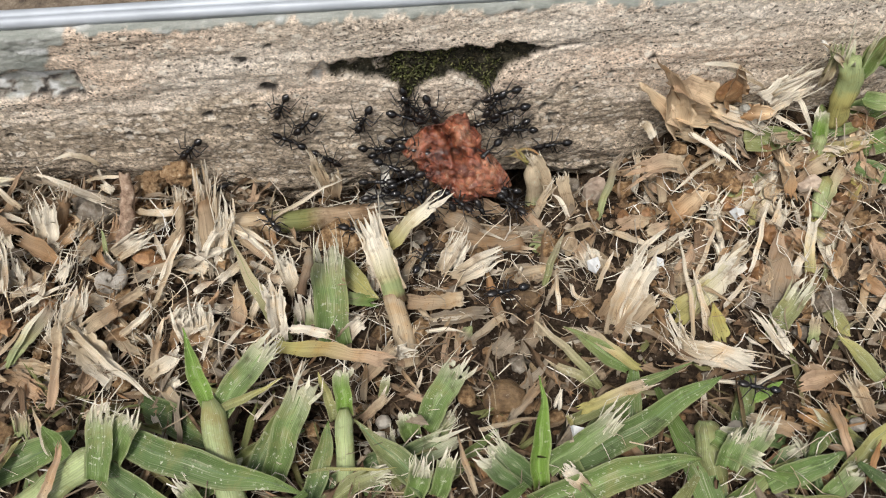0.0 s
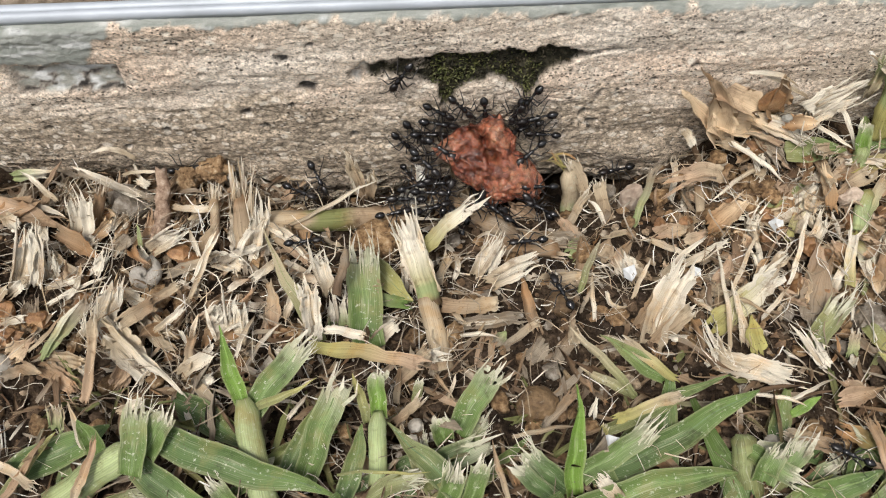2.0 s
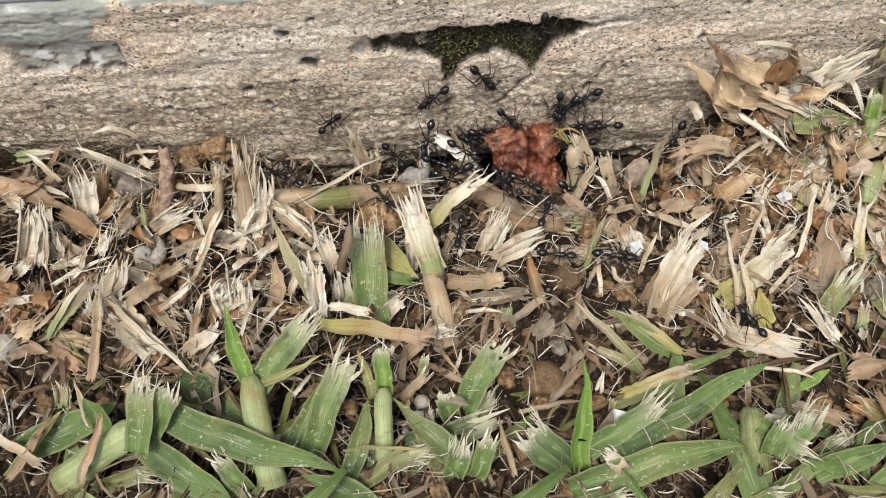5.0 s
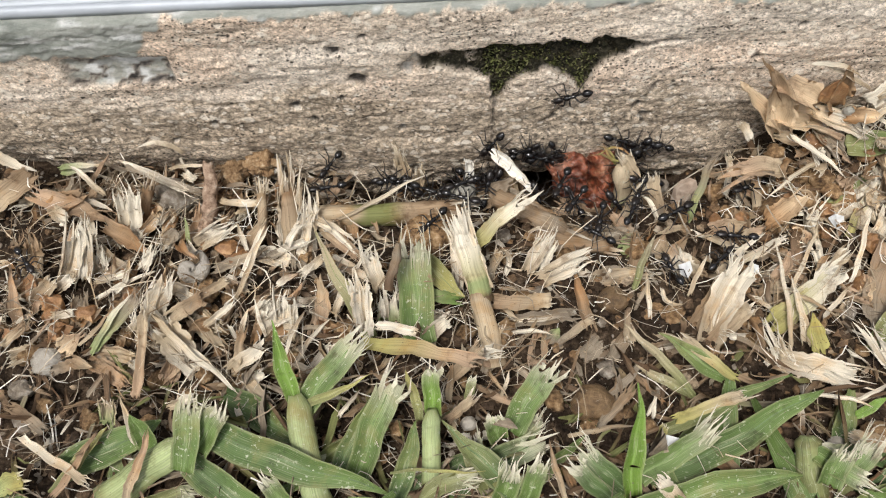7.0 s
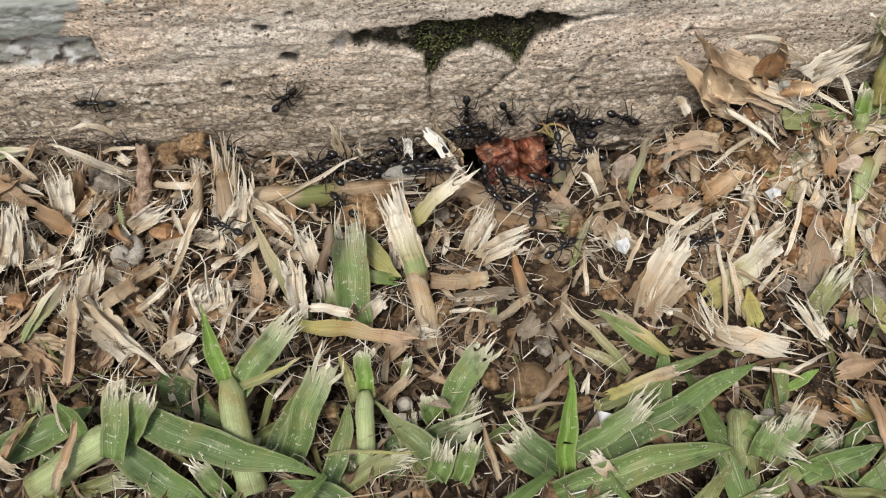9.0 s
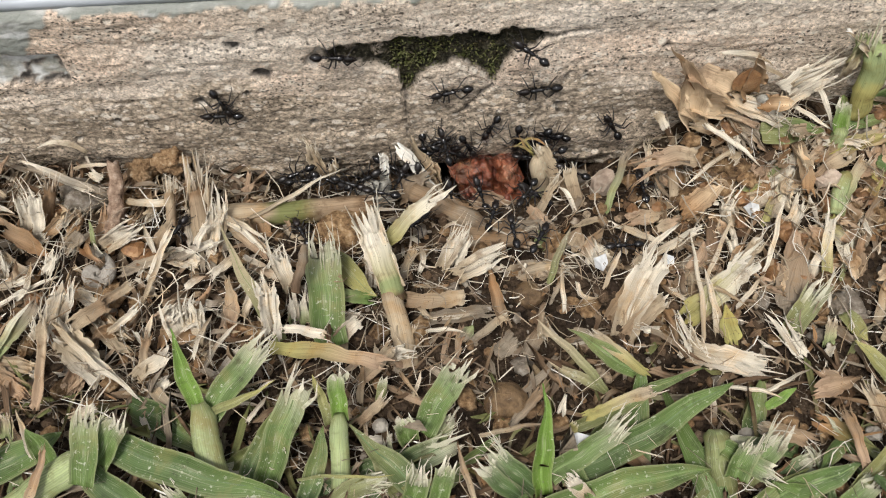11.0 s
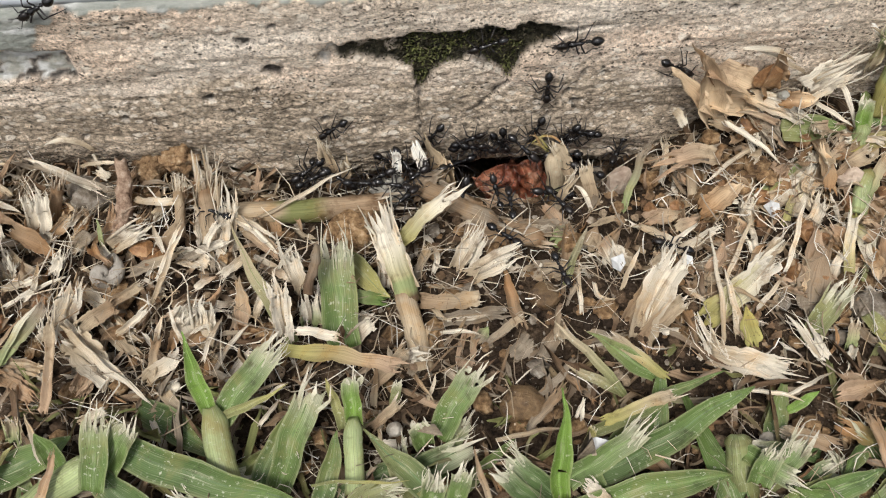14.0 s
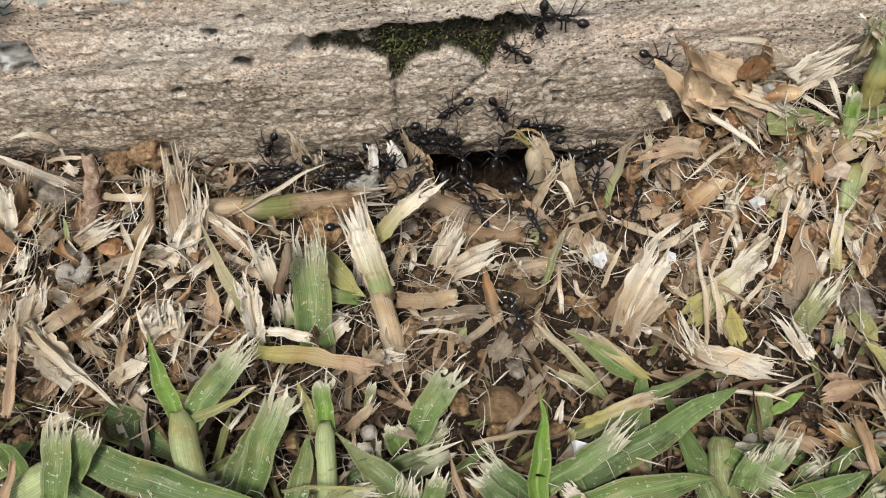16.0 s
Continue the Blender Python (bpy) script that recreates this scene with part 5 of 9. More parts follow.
blade("straw_fibre", (-28.2, -54.8, 1.0), (-24.3, -51.1, 4.0), 0.76, "white", "grey", sag=0.8, seed=218)
stem("straw_stalk", (0.5, -10.3, 1.0), (13.7, -19.2, 1.5), 1.97, 1.81, "tan", "grey", fray=4, knots=(0.97,), crook=0.2, seed=219)
stem("straw_stalk", (7.2, -20.0, 0.5), (21.9, -22.7, 1.0), 1.82, 1.67, "tan", "tan", fray=4, knots=(0.97,), crook=0.2, seed=220)
stem("straw_stalk", (16.5, -28.4, 0.0), (26.6, -28.6, 1.0), 1.35, 1.25, "grey", "cream", fray=4, knots=(0.97,), crook=0.2, seed=221)
blade("straw", (-86.6, -2.1, 3.0), (-78.9, -1.9, 4.0), 1.58, "pale_green", "white", seed=222)
blade("straw", (-73.4, -2.5, 5.0), (-57.1, -9.4, 4.0), 1.45, "grey", "white", seed=223)
blade("straw_fibre", (-64.2, -3.2, 4.0), (-55.5, -3.2, 5.0), 0.79, "cream", "white", sag=0.8, seed=224)
blade("straw", (-61.7, -3.2, 3.0), (-58.3, -5.5, 3.0), 1.58, "white", "white", fray=4, seed=225)
blade("straw", (-80.7, -5.1, 2.0), (-75.2, -2.0, 7.6), 0.99, "tan", "pink", seed=226)
blade("straw", (-79.7, -9.4, 3.0), (-76.7, -7.6, 5.0), 1.32, "tan", "tan", seed=227)
blade("straw", (-81.0, -9.6, 4.0), (-74.1, -11.9, 3.0), 1.10, "grey", "white", seed=228)
blade("dry_husk", (-86.5, -11.4, 3.0), (-79.5, -9.5, 5.0), 4.16, "orange", "tan", curl=0.7, seed=229)
blade("straw", (-84.7, -12.6, 5.0), (-81.3, -16.2, 4.0), 2.37, "cream", "white", seed=230)
blade("straw", (-79.0, -16.9, 1.0), (-72.4, -17.6, 1.0), 1.52, "grey", "grey", seed=231)
blade("straw", (-74.6, -27.5, 2.0), (-66.7, -26.0, 3.0), 1.25, "cream", "white", fray=4, seed=232)
blade("straw", (-70.4, -30.1, 2.0), (-68.4, -23.5, 4.0), 0.94, "white", "cream", side=1, seed=233)
blade("straw", (-64.4, -19.9, 1.0), (-60.1, -17.6, 4.0), 2.15, "cream", "grey", seed=234)
blade("dry_leaf", (-63.3, -20.2, 1.0), (-61.1, -17.8, 3.0), 2.80, "grey", "tan", seed=235)
blade("grass_blade", (-58.3, -19.6, 2.0), (-59.0, -15.7, 5.0), 0.86, "olive", "pale_green", seed=236)
blade("straw", (-55.6, -21.0, 2.0), (-48.7, -17.5, 5.0), 1.18, "cream", "white", seed=237)
blade("straw", (-53.6, -10.6, 3.0), (-43.3, -12.4, 4.0), 1.32, "cream", "white", seed=238)
blade("straw", (-47.0, -22.0, 3.0), (-48.5, -17.9, 6.0), 0.95, "white", "cream", seed=239)
blade("straw", (-54.4, -19.1, 0.0), (-52.0, -26.4, 0.0), 1.51, "grey", "brown", seed=240)
blade("straw", (-46.8, -21.4, 2.0), (-43.1, -18.7, 8.0), 2.33, "tan", "cream", seed=241)
stem("straw_stalk", (-45.0, -17.8, 0.0), (-44.7, -10.5, 6.0), 0.98, 0.90, "pink", "cream", fray=4, knots=(0.05, 0.9), seed=242)
blade("straw", (-71.2, -42.1, 3.0), (-62.7, -31.0, 7.0), 1.79, "pale_green", "grey", seed=243)
blade("straw", (-73.5, -41.7, 4.0), (-68.1, -35.8, 6.0), 0.69, "cream", "tan", seed=244)
blade("straw", (-65.1, -38.9, 2.0), (-61.4, -36.4, 8.0), 3.36, "cream", "white", fray=8, tear=0.5, seed=245)
blade("straw", (-62.5, -34.7, 3.0), (-54.8, -45.6, 2.0), 2.98, "white", "grey", seed=246)
blade("straw_fibre", (-57.8, -39.9, 4.0), (-44.9, -50.6, 3.0), 0.87, "white", "white", sag=0.8, seed=247)
blade("straw", (-59.0, -37.2, 4.0), (-51.8, -32.9, 6.0), 2.60, "cream", "tan", seed=248)
blade("straw", (-56.3, -35.1, 2.0), (-49.2, -41.1, 2.0), 2.61, "grey", "cream", seed=249)
blade("straw", (-53.6, -33.1, 5.0), (-47.5, -29.9, 7.0), 1.41, "tan", "cream", seed=250)
blade("straw", (-52.2, -38.3, 4.0), (-45.7, -33.4, 6.0), 1.20, "cream", "white", fray=2, seed=251)
blade("straw", (-46.2, -40.8, 3.0), (-44.4, -36.3, 6.0), 0.99, "cream", "white", seed=252)
blade("straw", (-46.1, -45.1, 3.0), (-45.0, -38.6, 5.0), 1.37, "cream", "tan", seed=253)
blade("straw", (-59.9, -28.8, 2.0), (-55.0, -33.1, 2.0), 2.27, "cream", "white", fray=4, seed=254)
blade("dry_husk", (-75.0, -43.8, 3.0), (-70.9, -45.3, 3.0), 1.95, "tan", "cream", curl=1, seed=255)
blade("straw", (-70.7, -43.6, 2.0), (-63.5, -48.3, 2.0), 2.34, "tan", "pink", seed=256)
blade("straw", (-80.4, -35.0, 3.0), (-75.5, -34.5, 3.0), 1.41, "cream", "white", seed=257)
blade("straw", (-81.2, -28.7, 2.0), (-77.4, -27.1, 4.0), 1.86, "cream", "white", fray=5, seed=258)
blade("straw", (-76.3, -37.1, 0.0), (-75.9, -29.0, 3.0), 2.67, "tan", "grey", seed=259)
blade("straw", (-74.7, -36.5, 1.0), (-71.8, -32.4, 2.0), 1.02, "grey", "tan", seed=260)
blade("straw", (-78.8, -45.1, 1.0), (-73.4, -43.4, 2.0), 1.77, "grey", "tan", seed=261)
blade("straw", (-70.9, -50.3, 2.0), (-67.8, -45.7, 4.0), 0.77, "grey", "tan", seed=262)
blade("straw", (-44.2, -36.7, 3.0), (-39.6, -34.6, 6.0), 3.00, "pink", "white", fray=6, tear=0.45, seed=263)
blade("straw", (-44.0, -40.1, 1.0), (-42.7, -36.5, 3.0), 1.61, "orange", "tan", seed=264)
blade("straw", (-44.3, -50.2, 2.0), (-39.9, -47.1, 5.0), 1.72, "white", "white", fray=4, seed=265)
blade("straw", (-42.8, -23.7, 3.0), (-34.4, -20.7, 4.0), 1.48, "grey", "white", seed=266)
blade("straw", (-39.1, -22.2, 4.0), (-36.1, -18.7, 8.0), 1.26, "white", "white", seed=267)
blade("straw", (-32.1, -17.6, 4.0), (-21.4, -27.6, 3.0), 1.06, "pink", "cream", seed=268)
blade("straw", (-30.7, -24.0, 3.0), (-25.6, -26.7, 3.0), 1.05, "white", "cream", seed=269)
blade("straw", (-24.1, -13.0, 3.0), (-22.4, -18.9, 2.0), 1.09, "pink", "tan", seed=270)
blade("straw_fibre", (-26.0, -27.5, 4.0), (-22.5, -24.8, 8.0), 0.62, "white", "white", sag=0.8, seed=271)
blade("straw", (-40.6, -29.9, 3.0), (-36.4, -28.6, 5.0), 1.23, "white", "pink", seed=272)
blade("dry_leaf", (-33.9, -28.2, 0.0), (-37.0, -24.7, 2.0), 2.75, "grey", "grey", seed=273)
blade("straw", (-37.9, -25.8, 2.0), (-38.8, -19.8, 3.0), 1.06, "grey", "cream", seed=274)
blade("dry_husk", (-31.6, -37.8, 2.0), (-32.2, -29.7, 5.0), 2.44, "pink", "cream", curl=0.9, seed=275)
blade("straw", (-29.8, -36.0, 3.0), (-27.5, -32.0, 6.0), 1.41, "cream", "white", seed=276)
blade("straw_fibre", (-39.8, -35.6, 4.0), (-33.4, -35.2, 4.0), 0.60, "white", "white", sag=0.8, seed=277)
blade("straw_fibre", (-40.2, -38.5, 3.0), (-35.3, -37.4, 4.0), 0.60, "white", "white", sag=0.8, seed=278)
blade("straw_fibre", (-37.8, -43.6, 3.0), (-34.7, -36.2, 5.0), 0.79, "white", "grey", sag=0.8, seed=279)
blade("straw_fibre", (-35.8, -38.6, 2.0), (-29.9, -39.1, 3.0), 0.80, "grey", "cream", sag=0.8, seed=280)
blade("straw", (-36.4, -45.1, 2.0), (-30.9, -47.7, 2.0), 1.17, "grey", "white", seed=281)
blade("straw_fibre", (-33.1, -50.1, 3.0), (-22.7, -49.1, 5.0), 0.57, "cream", "grey", sag=0.8, seed=282)
blade("straw_fibre", (-27.7, -50.9, 2.0), (-23.4, -48.5, 4.0), 0.58, "white", "white", sag=0.8, seed=283)
blade("straw_fibre", (-30.3, -51.2, 1.0), (-26.0, -52.0, 1.0), 0.58, "white", "grey", sag=0.8, seed=284)
blade("straw", (-23.8, -41.1, 6.0), (-24.2, -34.0, 12.0), 2.91, "white", "white", point=0.3, seed=285)
blade("straw", (-9.8, -52.3, 1.0), (-9.2, -47.2, 4.0), 1.16, "cream", "tan", seed=286)
blade("grass_blade", (-6.5, -52.5, 1.0), (-5.7, -48.4, 4.0), 1.54, "olive", "pale_green", fray=3, seed=287)
blade("straw", (22.1, -16.3, 3.0), (27.7, -23.1, 2.0), 2.16, "pink", "grey", fray=3, seed=288)
blade("dry_leaf", (12.1, -22.4, 1.0), (19.1, -18.5, 2.0), 4.12, "tan", "tan", seed=289)
blade("dry_leaf", (23.7, -22.9, 1.0), (27.6, -20.6, 2.0), 3.89, "pale_green", "grey", seed=290)
blade("grass_blade", (23.8, -32.8, 3.0), (28.9, -22.2, 5.0), 1.25, "olive", "grey", seed=291)
blade("straw", (-2.2, -29.8, 2.0), (0.7, -23.3, 4.0), 1.47, "grey", "cream", seed=292)
blade("straw", (1.1, -28.7, 2.0), (0.6, -24.2, 5.0), 1.05, "white", "grey", side=1, seed=293)
blade("dry_husk", (28.9, -25.0, 2.0), (31.0, -22.8, 5.0), 3.18, "cream", "tan", curl=0.7, seed=294)
blade("straw", (34.9, -19.7, 3.0), (28.9, -23.0, 6.0), 1.06, "cream", "cream", seed=295)
blade("straw_fibre", (29.4, -32.2, 2.0), (32.7, -35.4, 2.0), 0.83, "white", "cream", side=2, sag=0.8, seed=296)
blade("straw_fibre", (26.0, -38.1, 2.0), (26.3, -29.4, 4.0), 0.82, "white", "cream", sag=0.8, seed=297)
blade("straw_fibre", (33.8, -33.8, 2.0), (37.9, -26.5, 4.0), 0.83, "cream", "white", sag=0.8, seed=298)
blade("straw_fibre", (24.1, -35.8, 1.0), (26.8, -31.2, 3.0), 0.72, "grey", "cream", sag=0.8, seed=299)
blade("straw", (21.7, -38.1, 1.0), (26.8, -47.1, 2.0), 1.00, "white", "grey", seed=300)
blade("straw", (13.5, -44.4, 0.0), (17.7, -41.3, 1.0), 3.21, "grey", "grey", seed=301)
blade("dry_leaf", (18.7, -44.7, 0.0), (22.7, -39.8, 2.0), 2.61, "grey", "tan", seed=302)
blade("straw_fibre", (1.7, -40.2, 2.0), (8.5, -41.4, 3.0), 0.70, "white", "white", sag=0.8, seed=303)
blade("straw_fibre", (2.1, -42.2, 1.0), (5.6, -40.2, 2.0), 0.70, "grey", "cream", sag=0.8, seed=304)
blade("dry_leaf", (8.2, -41.4, 1.0), (9.8, -39.7, 2.0), 2.01, "grey", "pale_green", seed=305)
blade("straw", (-0.9, -52.1, 2.0), (0.6, -48.0, 3.0), 0.67, "cream", "white", seed=306)
blade("straw_fibre", (-3.1, -47.6, 2.0), (-0.0, -52.6, 2.0), 0.68, "tan", "cream", sag=0.8, seed=307)
blade("straw", (39.5, -21.1, 2.0), (45.8, -25.7, 3.0), 1.28, "cream", "white", seed=308)
blade("straw", (39.3, -29.8, 3.0), (48.1, -23.6, 6.0), 1.25, "cream", "white", seed=309)
blade("straw", (47.9, -30.1, 2.0), (55.1, -27.1, 3.0), 1.47, "grey", "white", seed=310)
stem("twig", (54.0, -33.6, 1.4), (55.9, -20.9, 3.0), 1.27, 1.17, "pink", "brown", crook=0.45, seed=311)
blade("straw", (59.2, -28.1, 2.7), (58.1, -20.1, 5.0), 1.06, "white", "cream", seed=312)
blade("straw", (58.4, -29.5, 2.0), (57.3, -24.8, 4.0), 0.84, "white", "white", seed=313)
blade("straw", (59.0, -20.1, 3.0), (59.1, -13.6, 7.0), 1.95, "white", "white", fray=4, seed=314)
blade("straw", (60.2, -17.4, 4.0), (72.4, -11.7, 9.7), 1.51, "yellow", "pale_green", seed=315)
blade("straw", (65.9, -15.9, 5.7), (72.9, -17.3, 6.0), 2.59, "white", "white", fray=5, seed=316)
blade("straw", (66.0, -14.5, 6.4), (72.0, -14.8, 7.4), 1.08, "white", "white", seed=317)
blade("straw", (67.0, -21.9, 4.4), (70.2, -16.9, 6.0), 1.50, "cream", "white", seed=318)
blade("straw", (67.7, -26.4, 3.4), (72.1, -18.3, 7.0), 2.55, "cream", "white", fray=4, seed=319)
blade("straw", (74.7, -24.0, 4.1), (74.6, -17.6, 5.0), 0.86, "grey", "white", seed=320)
blade("straw_fibre", (69.8, -25.4, 3.7), (77.2, -24.0, 3.7), 0.74, "cream", "cream", sag=0.8, seed=321)
blade("straw", (70.2, -34.3, 2.0), (74.5, -28.5, 5.0), 1.66, "cream", "white", fray=4, seed=322)
blade("grass_blade", (76.6, -34.4, 1.7), (82.7, -23.2, 4.0), 1.05, "olive", "white", seed=323)
blade("dry_husk", (40.8, -19.6, 2.0), (46.8, -19.7, 4.0), 3.03, "pink", "cream", curl=0.7, seed=324)
blade("dry_husk", (45.1, -23.3, 4.0), (48.7, -22.3, 5.0), 2.76, "cream", "pink", curl=0.7, seed=325)
stem("straw_stalk", (50.3, -16.1, 2.1), (49.9, -9.7, 6.0), 0.99, 0.91, "cream", "tan", fray=4, knots=(0.05, 0.9), seed=326)
blade("straw", (35.8, -42.6, 1.0), (45.0, -36.7, 5.0), 2.81, "tan", "cream", seed=327)
blade("straw", (37.1, -39.8, 2.0), (39.6, -33.0, 5.0), 1.01, "white", "white", seed=328)
blade("straw", (46.4, -33.2, 2.0), (52.6, -33.1, 3.0), 2.07, "tan", "cream", seed=329)
blade("straw_fibre", (39.1, -41.2, 1.0), (49.0, -49.1, 2.0), 0.89, "grey", "brown", sag=0.8, seed=330)
blade("straw", (51.8, -43.8, 2.0), (51.3, -39.3, 5.0), 1.00, "cream", "white", seed=331)
blade("straw", (54.9, -40.0, 2.0), (61.5, -34.6, 6.0), 0.91, "white", "cream", seed=332)
blade("straw", (67.1, -47.3, 1.0), (67.6, -43.4, 4.0), 0.69, "orange", "orange", side=1, seed=333)
blade("straw", (70.9, -46.4, 1.0), (71.5, -42.5, 5.0), 1.98, "pale_green", "cream", fray=2, seed=334)
blade("straw_fibre", (72.1, -40.2, 3.0), (72.5, -34.5, 5.0), 0.61, "white", "cream", sag=0.8, seed=335)
blade("grass_blade", (75.1, -41.0, 2.0), (77.5, -46.4, 2.0), 3.00, "olive", "yellow", seed=336)
blade("dry_husk", (65.5, -55.1, 2.0), (72.2, -53.8, 4.0), 2.86, "pink", "tan", curl=0.7, seed=337)
blade("dry_husk", (67.8, -51.6, 2.0), (70.4, -54.7, 3.0), 2.30, "pink", "cream", curl=0.7, seed=338)
blade("straw_fibre", (57.0, -54.7, 2.0), (65.7, -51.5, 3.0), 0.67, "white", "grey", sag=0.8, seed=339)
blade("straw_fibre", (51.1, -53.6, 3.0), (59.4, -56.2, 3.0), 0.66, "white", "white", sag=0.8, seed=340)
blade("straw", (54.1, -54.6, 2.0), (61.5, -53.7, 2.0), 1.53, "tan", "grey", seed=341)
blade("dry_husk", (63.7, -2.2, 15.0), (61.4, -3.8, 26.1), 4.51, "rust", "tan", curl=0.6, seed=342)
blade("dry_husk", (66.8, -3.3, 13.0), (72.9, -3.1, 14.0), 3.15, "rust", "husk", curl=0.6, seed=343)
blade("straw", (-66.3, -24.9, 1.0), (-62.6, -21.0, 8.0), 2.28, "white", "white", fray=6, tear=0.5, seed=344)
blade("straw_fibre", (-47.5, -27.6, 2.0), (-42.6, -18.5, 7.0), 1.04, "white", "white", sag=0.8, seed=345)
blade("straw", (-36.7, -27.0, 2.0), (-30.2, -24.3, 5.0), 1.45, "white", "cream", fray=3, seed=346)
blade("straw_fibre", (-34.9, -15.9, 5.0), (-26.0, -21.3, 3.0), 0.95, "cream", "white", sag=0.8, seed=347)
blade("straw_fibre", (-34.6, -16.1, 4.0), (-25.3, -24.5, 3.0), 1.16, "white", "white", sag=0.8, seed=348)
blade("straw", (7.8, -27.3, 2.0), (11.2, -20.9, 8.0), 2.48, "white", "white", fray=6, tear=0.5, seed=349)
blade("straw", (31.6, -24.2, 3.0), (34.4, -30.4, 2.0), 3.11, "pink", "white", fray=5, tear=0.4, seed=350)
blade("dry_husk", (66.4, -35.4, 1.7), (70.2, -24.9, 5.0), 4.09, "grey", "pink", curl=0.5, seed=351)
blade("straw_fibre", (62.1, -33.0, 4.0), (67.8, -20.7, 9.0), 0.91, "white", "white", sag=0.8, seed=352)
blade("straw", (55.1, -35.0, 2.0), (65.3, -24.8, 7.0), 2.23, "white", "cream", fray=4, seed=353)
blade("straw", (73.6, -34.7, 2.0), (76.9, -19.9, 9.0), 1.84, "yellow", "white", fray=3, seed=354)
blade("straw_fibre", (50.5, -37.1, 2.0), (58.0, -22.0, 8.0), 0.81, "white", "cream", sag=0.8, seed=355)
blade("dry_husk", (50.2, -20.1, 4.0), (56.7, -16.8, 8.0), 4.20, "rust", "husk", curl=1.2, seed=356)
blade("dry_husk", (73.5, -18.2, 7.0), (71.6, -12.5, 12.0), 2.70, "rust", "husk", curl=0.6, seed=357)
blade("straw_fibre", (54.9, -7.5, 14.0), (65.0, -14.0, 9.0), 0.94, "white", "white", sag=0.8, seed=358)
blade("straw_fibre", (54.4, -3.6, 28.6), (64.8, -3.4, 24.5), 0.81, "white", "cream", sag=1, seed=359)
blade("straw", (59.6, -6.0, 12.0), (62.0, -12.9, 7.7), 2.33, "white", "white", fray=5, tear=0.5, seed=360)
blade("straw", (75.5, -15.9, 9.0), (83.2, -11.9, 11.0), 2.71, "tan", "cream", fray=3, seed=361)

# ---- loose fine litter, grains and the lawn beyond ----
def litter_field(name, count, length, width, tints, region, lift, seed, label, category, mat, keep):
    rng = random.Random(seed)
    verts, faces, tint, uvs = [], [], [], []
    x0, x1, y0, y1 = region
    made = 0
    while made < count:
        x, y = rng.uniform(x0, x1), rng.uniform(y0, y1)
        if not keep(x, y, rng):
            continue
        made += 1
        ln, wd, g = rng.uniform(*length), rng.uniform(*width), rng.uniform(0, 2 * math.pi)
        d = Vector((math.cos(g), math.sin(g), rng.gauss(0, 0.42))).normalized()
        c = Vector((x, y, ground_height(x, y) + rng.uniform(*lift) + abs(d.z) * ln * 0.3))
        n = (UP + Vector((rng.gauss(0, 0.4), rng.gauss(0, 0.4), 0))).normalized()
        loose = 0.28 if wd < 0.5 else 0.12
        bend = Vector((rng.gauss(0, loose), rng.gauss(0, loose), rng.gauss(0, 0.1))) * ln
        c0, c1 = TINTS[rng.choice(tints)], TINTS[rng.choice(tints)]
        pts = [c + d * (s - 0.5) * ln + bend * (4 * s * (1 - s)) for s in (0, 0.25, 0.5, 0.75, 1)]
        h = wd / 2
        hv = [h * rng.uniform(0.3, 1), h * rng.uniform(0.7, 1.1), h * rng.uniform(0.6, 1.2), h * rng.uniform(0.5, 1.1), h * rng.uniform(0.15, 0.9)]
        twist = rng.gauss(0, 0.5)
        first = len(verts)
        across = 3 if wd < 0.6 else 5
        strip_points(verts, faces, tint, uvs, pts, hv, [Matrix.Rotation(twist * k / 4, 3, d) @ n for k in range(5)], rng.uniform(-0.2, 0.9), 0.1 + 0.04 * wd, shade_of(c0, c1, rng), across)
        if across == 5:
            # torn ends and uneven edges
            tear = [rng.gauss(0, 0.11) * ln for _ in range(10)]
            for i in range(first, len(verts)):
                row, col = (i - first) // 10, (i - first) % 5
                if row in (0, 4):
                    verts[i] = verts[i] + d * tear[col + (5 if row else 0)]
                verts[i] = verts[i] + noise.noise_vector(verts[i] * 0.8) * (0.16 * wd)
    ob = raw_mesh(name, [v * MM for v in verts], faces, mat, tint=tint, uvs=uvs)
    return tagged(ob, label, category, kind="stuff")


def dry_zone(x, y, rng):
    """Litter lies thickest at the stone's foot and thins out into the grass and the pit."""
    if ((x - 17) / 15) ** 2 + ((y + 4) / 8) ** 2 < 1:
        return False
    if ((x - 22) / 27) ** 2 + ((y + 10) / 14) ** 2 < 1:
        return rng.random() < 0.4
    if y > -7 and -38 < x < 44:
        return rng.random() < 0.15
    if 2 < x < 46 and -62 < y < -33:
        return rng.random() < 0.4
    if y < -46 + 8 * math.sin(x * 0.05):
        return rng.random() < 0.55
    return True


litter_field("straw_fibres", 2100, (3, 12), (0.06, 0.28), ["white", "cream", "white", "grey", "tan", "bone", "grey"], (-105, 105, -78, -2), (0.3, 3.0), 11,
             "fine pale dry grass fibres strewn over the soil", "straw litter", STRAW, dry_zone)
litter_field("straw_scraps", 760, (1.6, 6), (0.4, 1.5), ["cream", "tan", "grey", "white", "brown", "orange", "brown", "brown", "grey", "pink"], (-105, 105, -80, -2), (0.0, 1.8), 12,
             "small broken straw scraps matted over the soil", "straw litter", STRAW, dry_zone)
litter_field("drift_scraps", 120, (2.5, 8), (0.5, 2.0), ["cream", "tan", "grey", "brown", "brown", "pink"], (46, 105, -26, -2), (-0.5, 1.2), 14,
             "dry scraps drifted against the kerb", "straw litter", STRAW, lambda x, y, r: True)
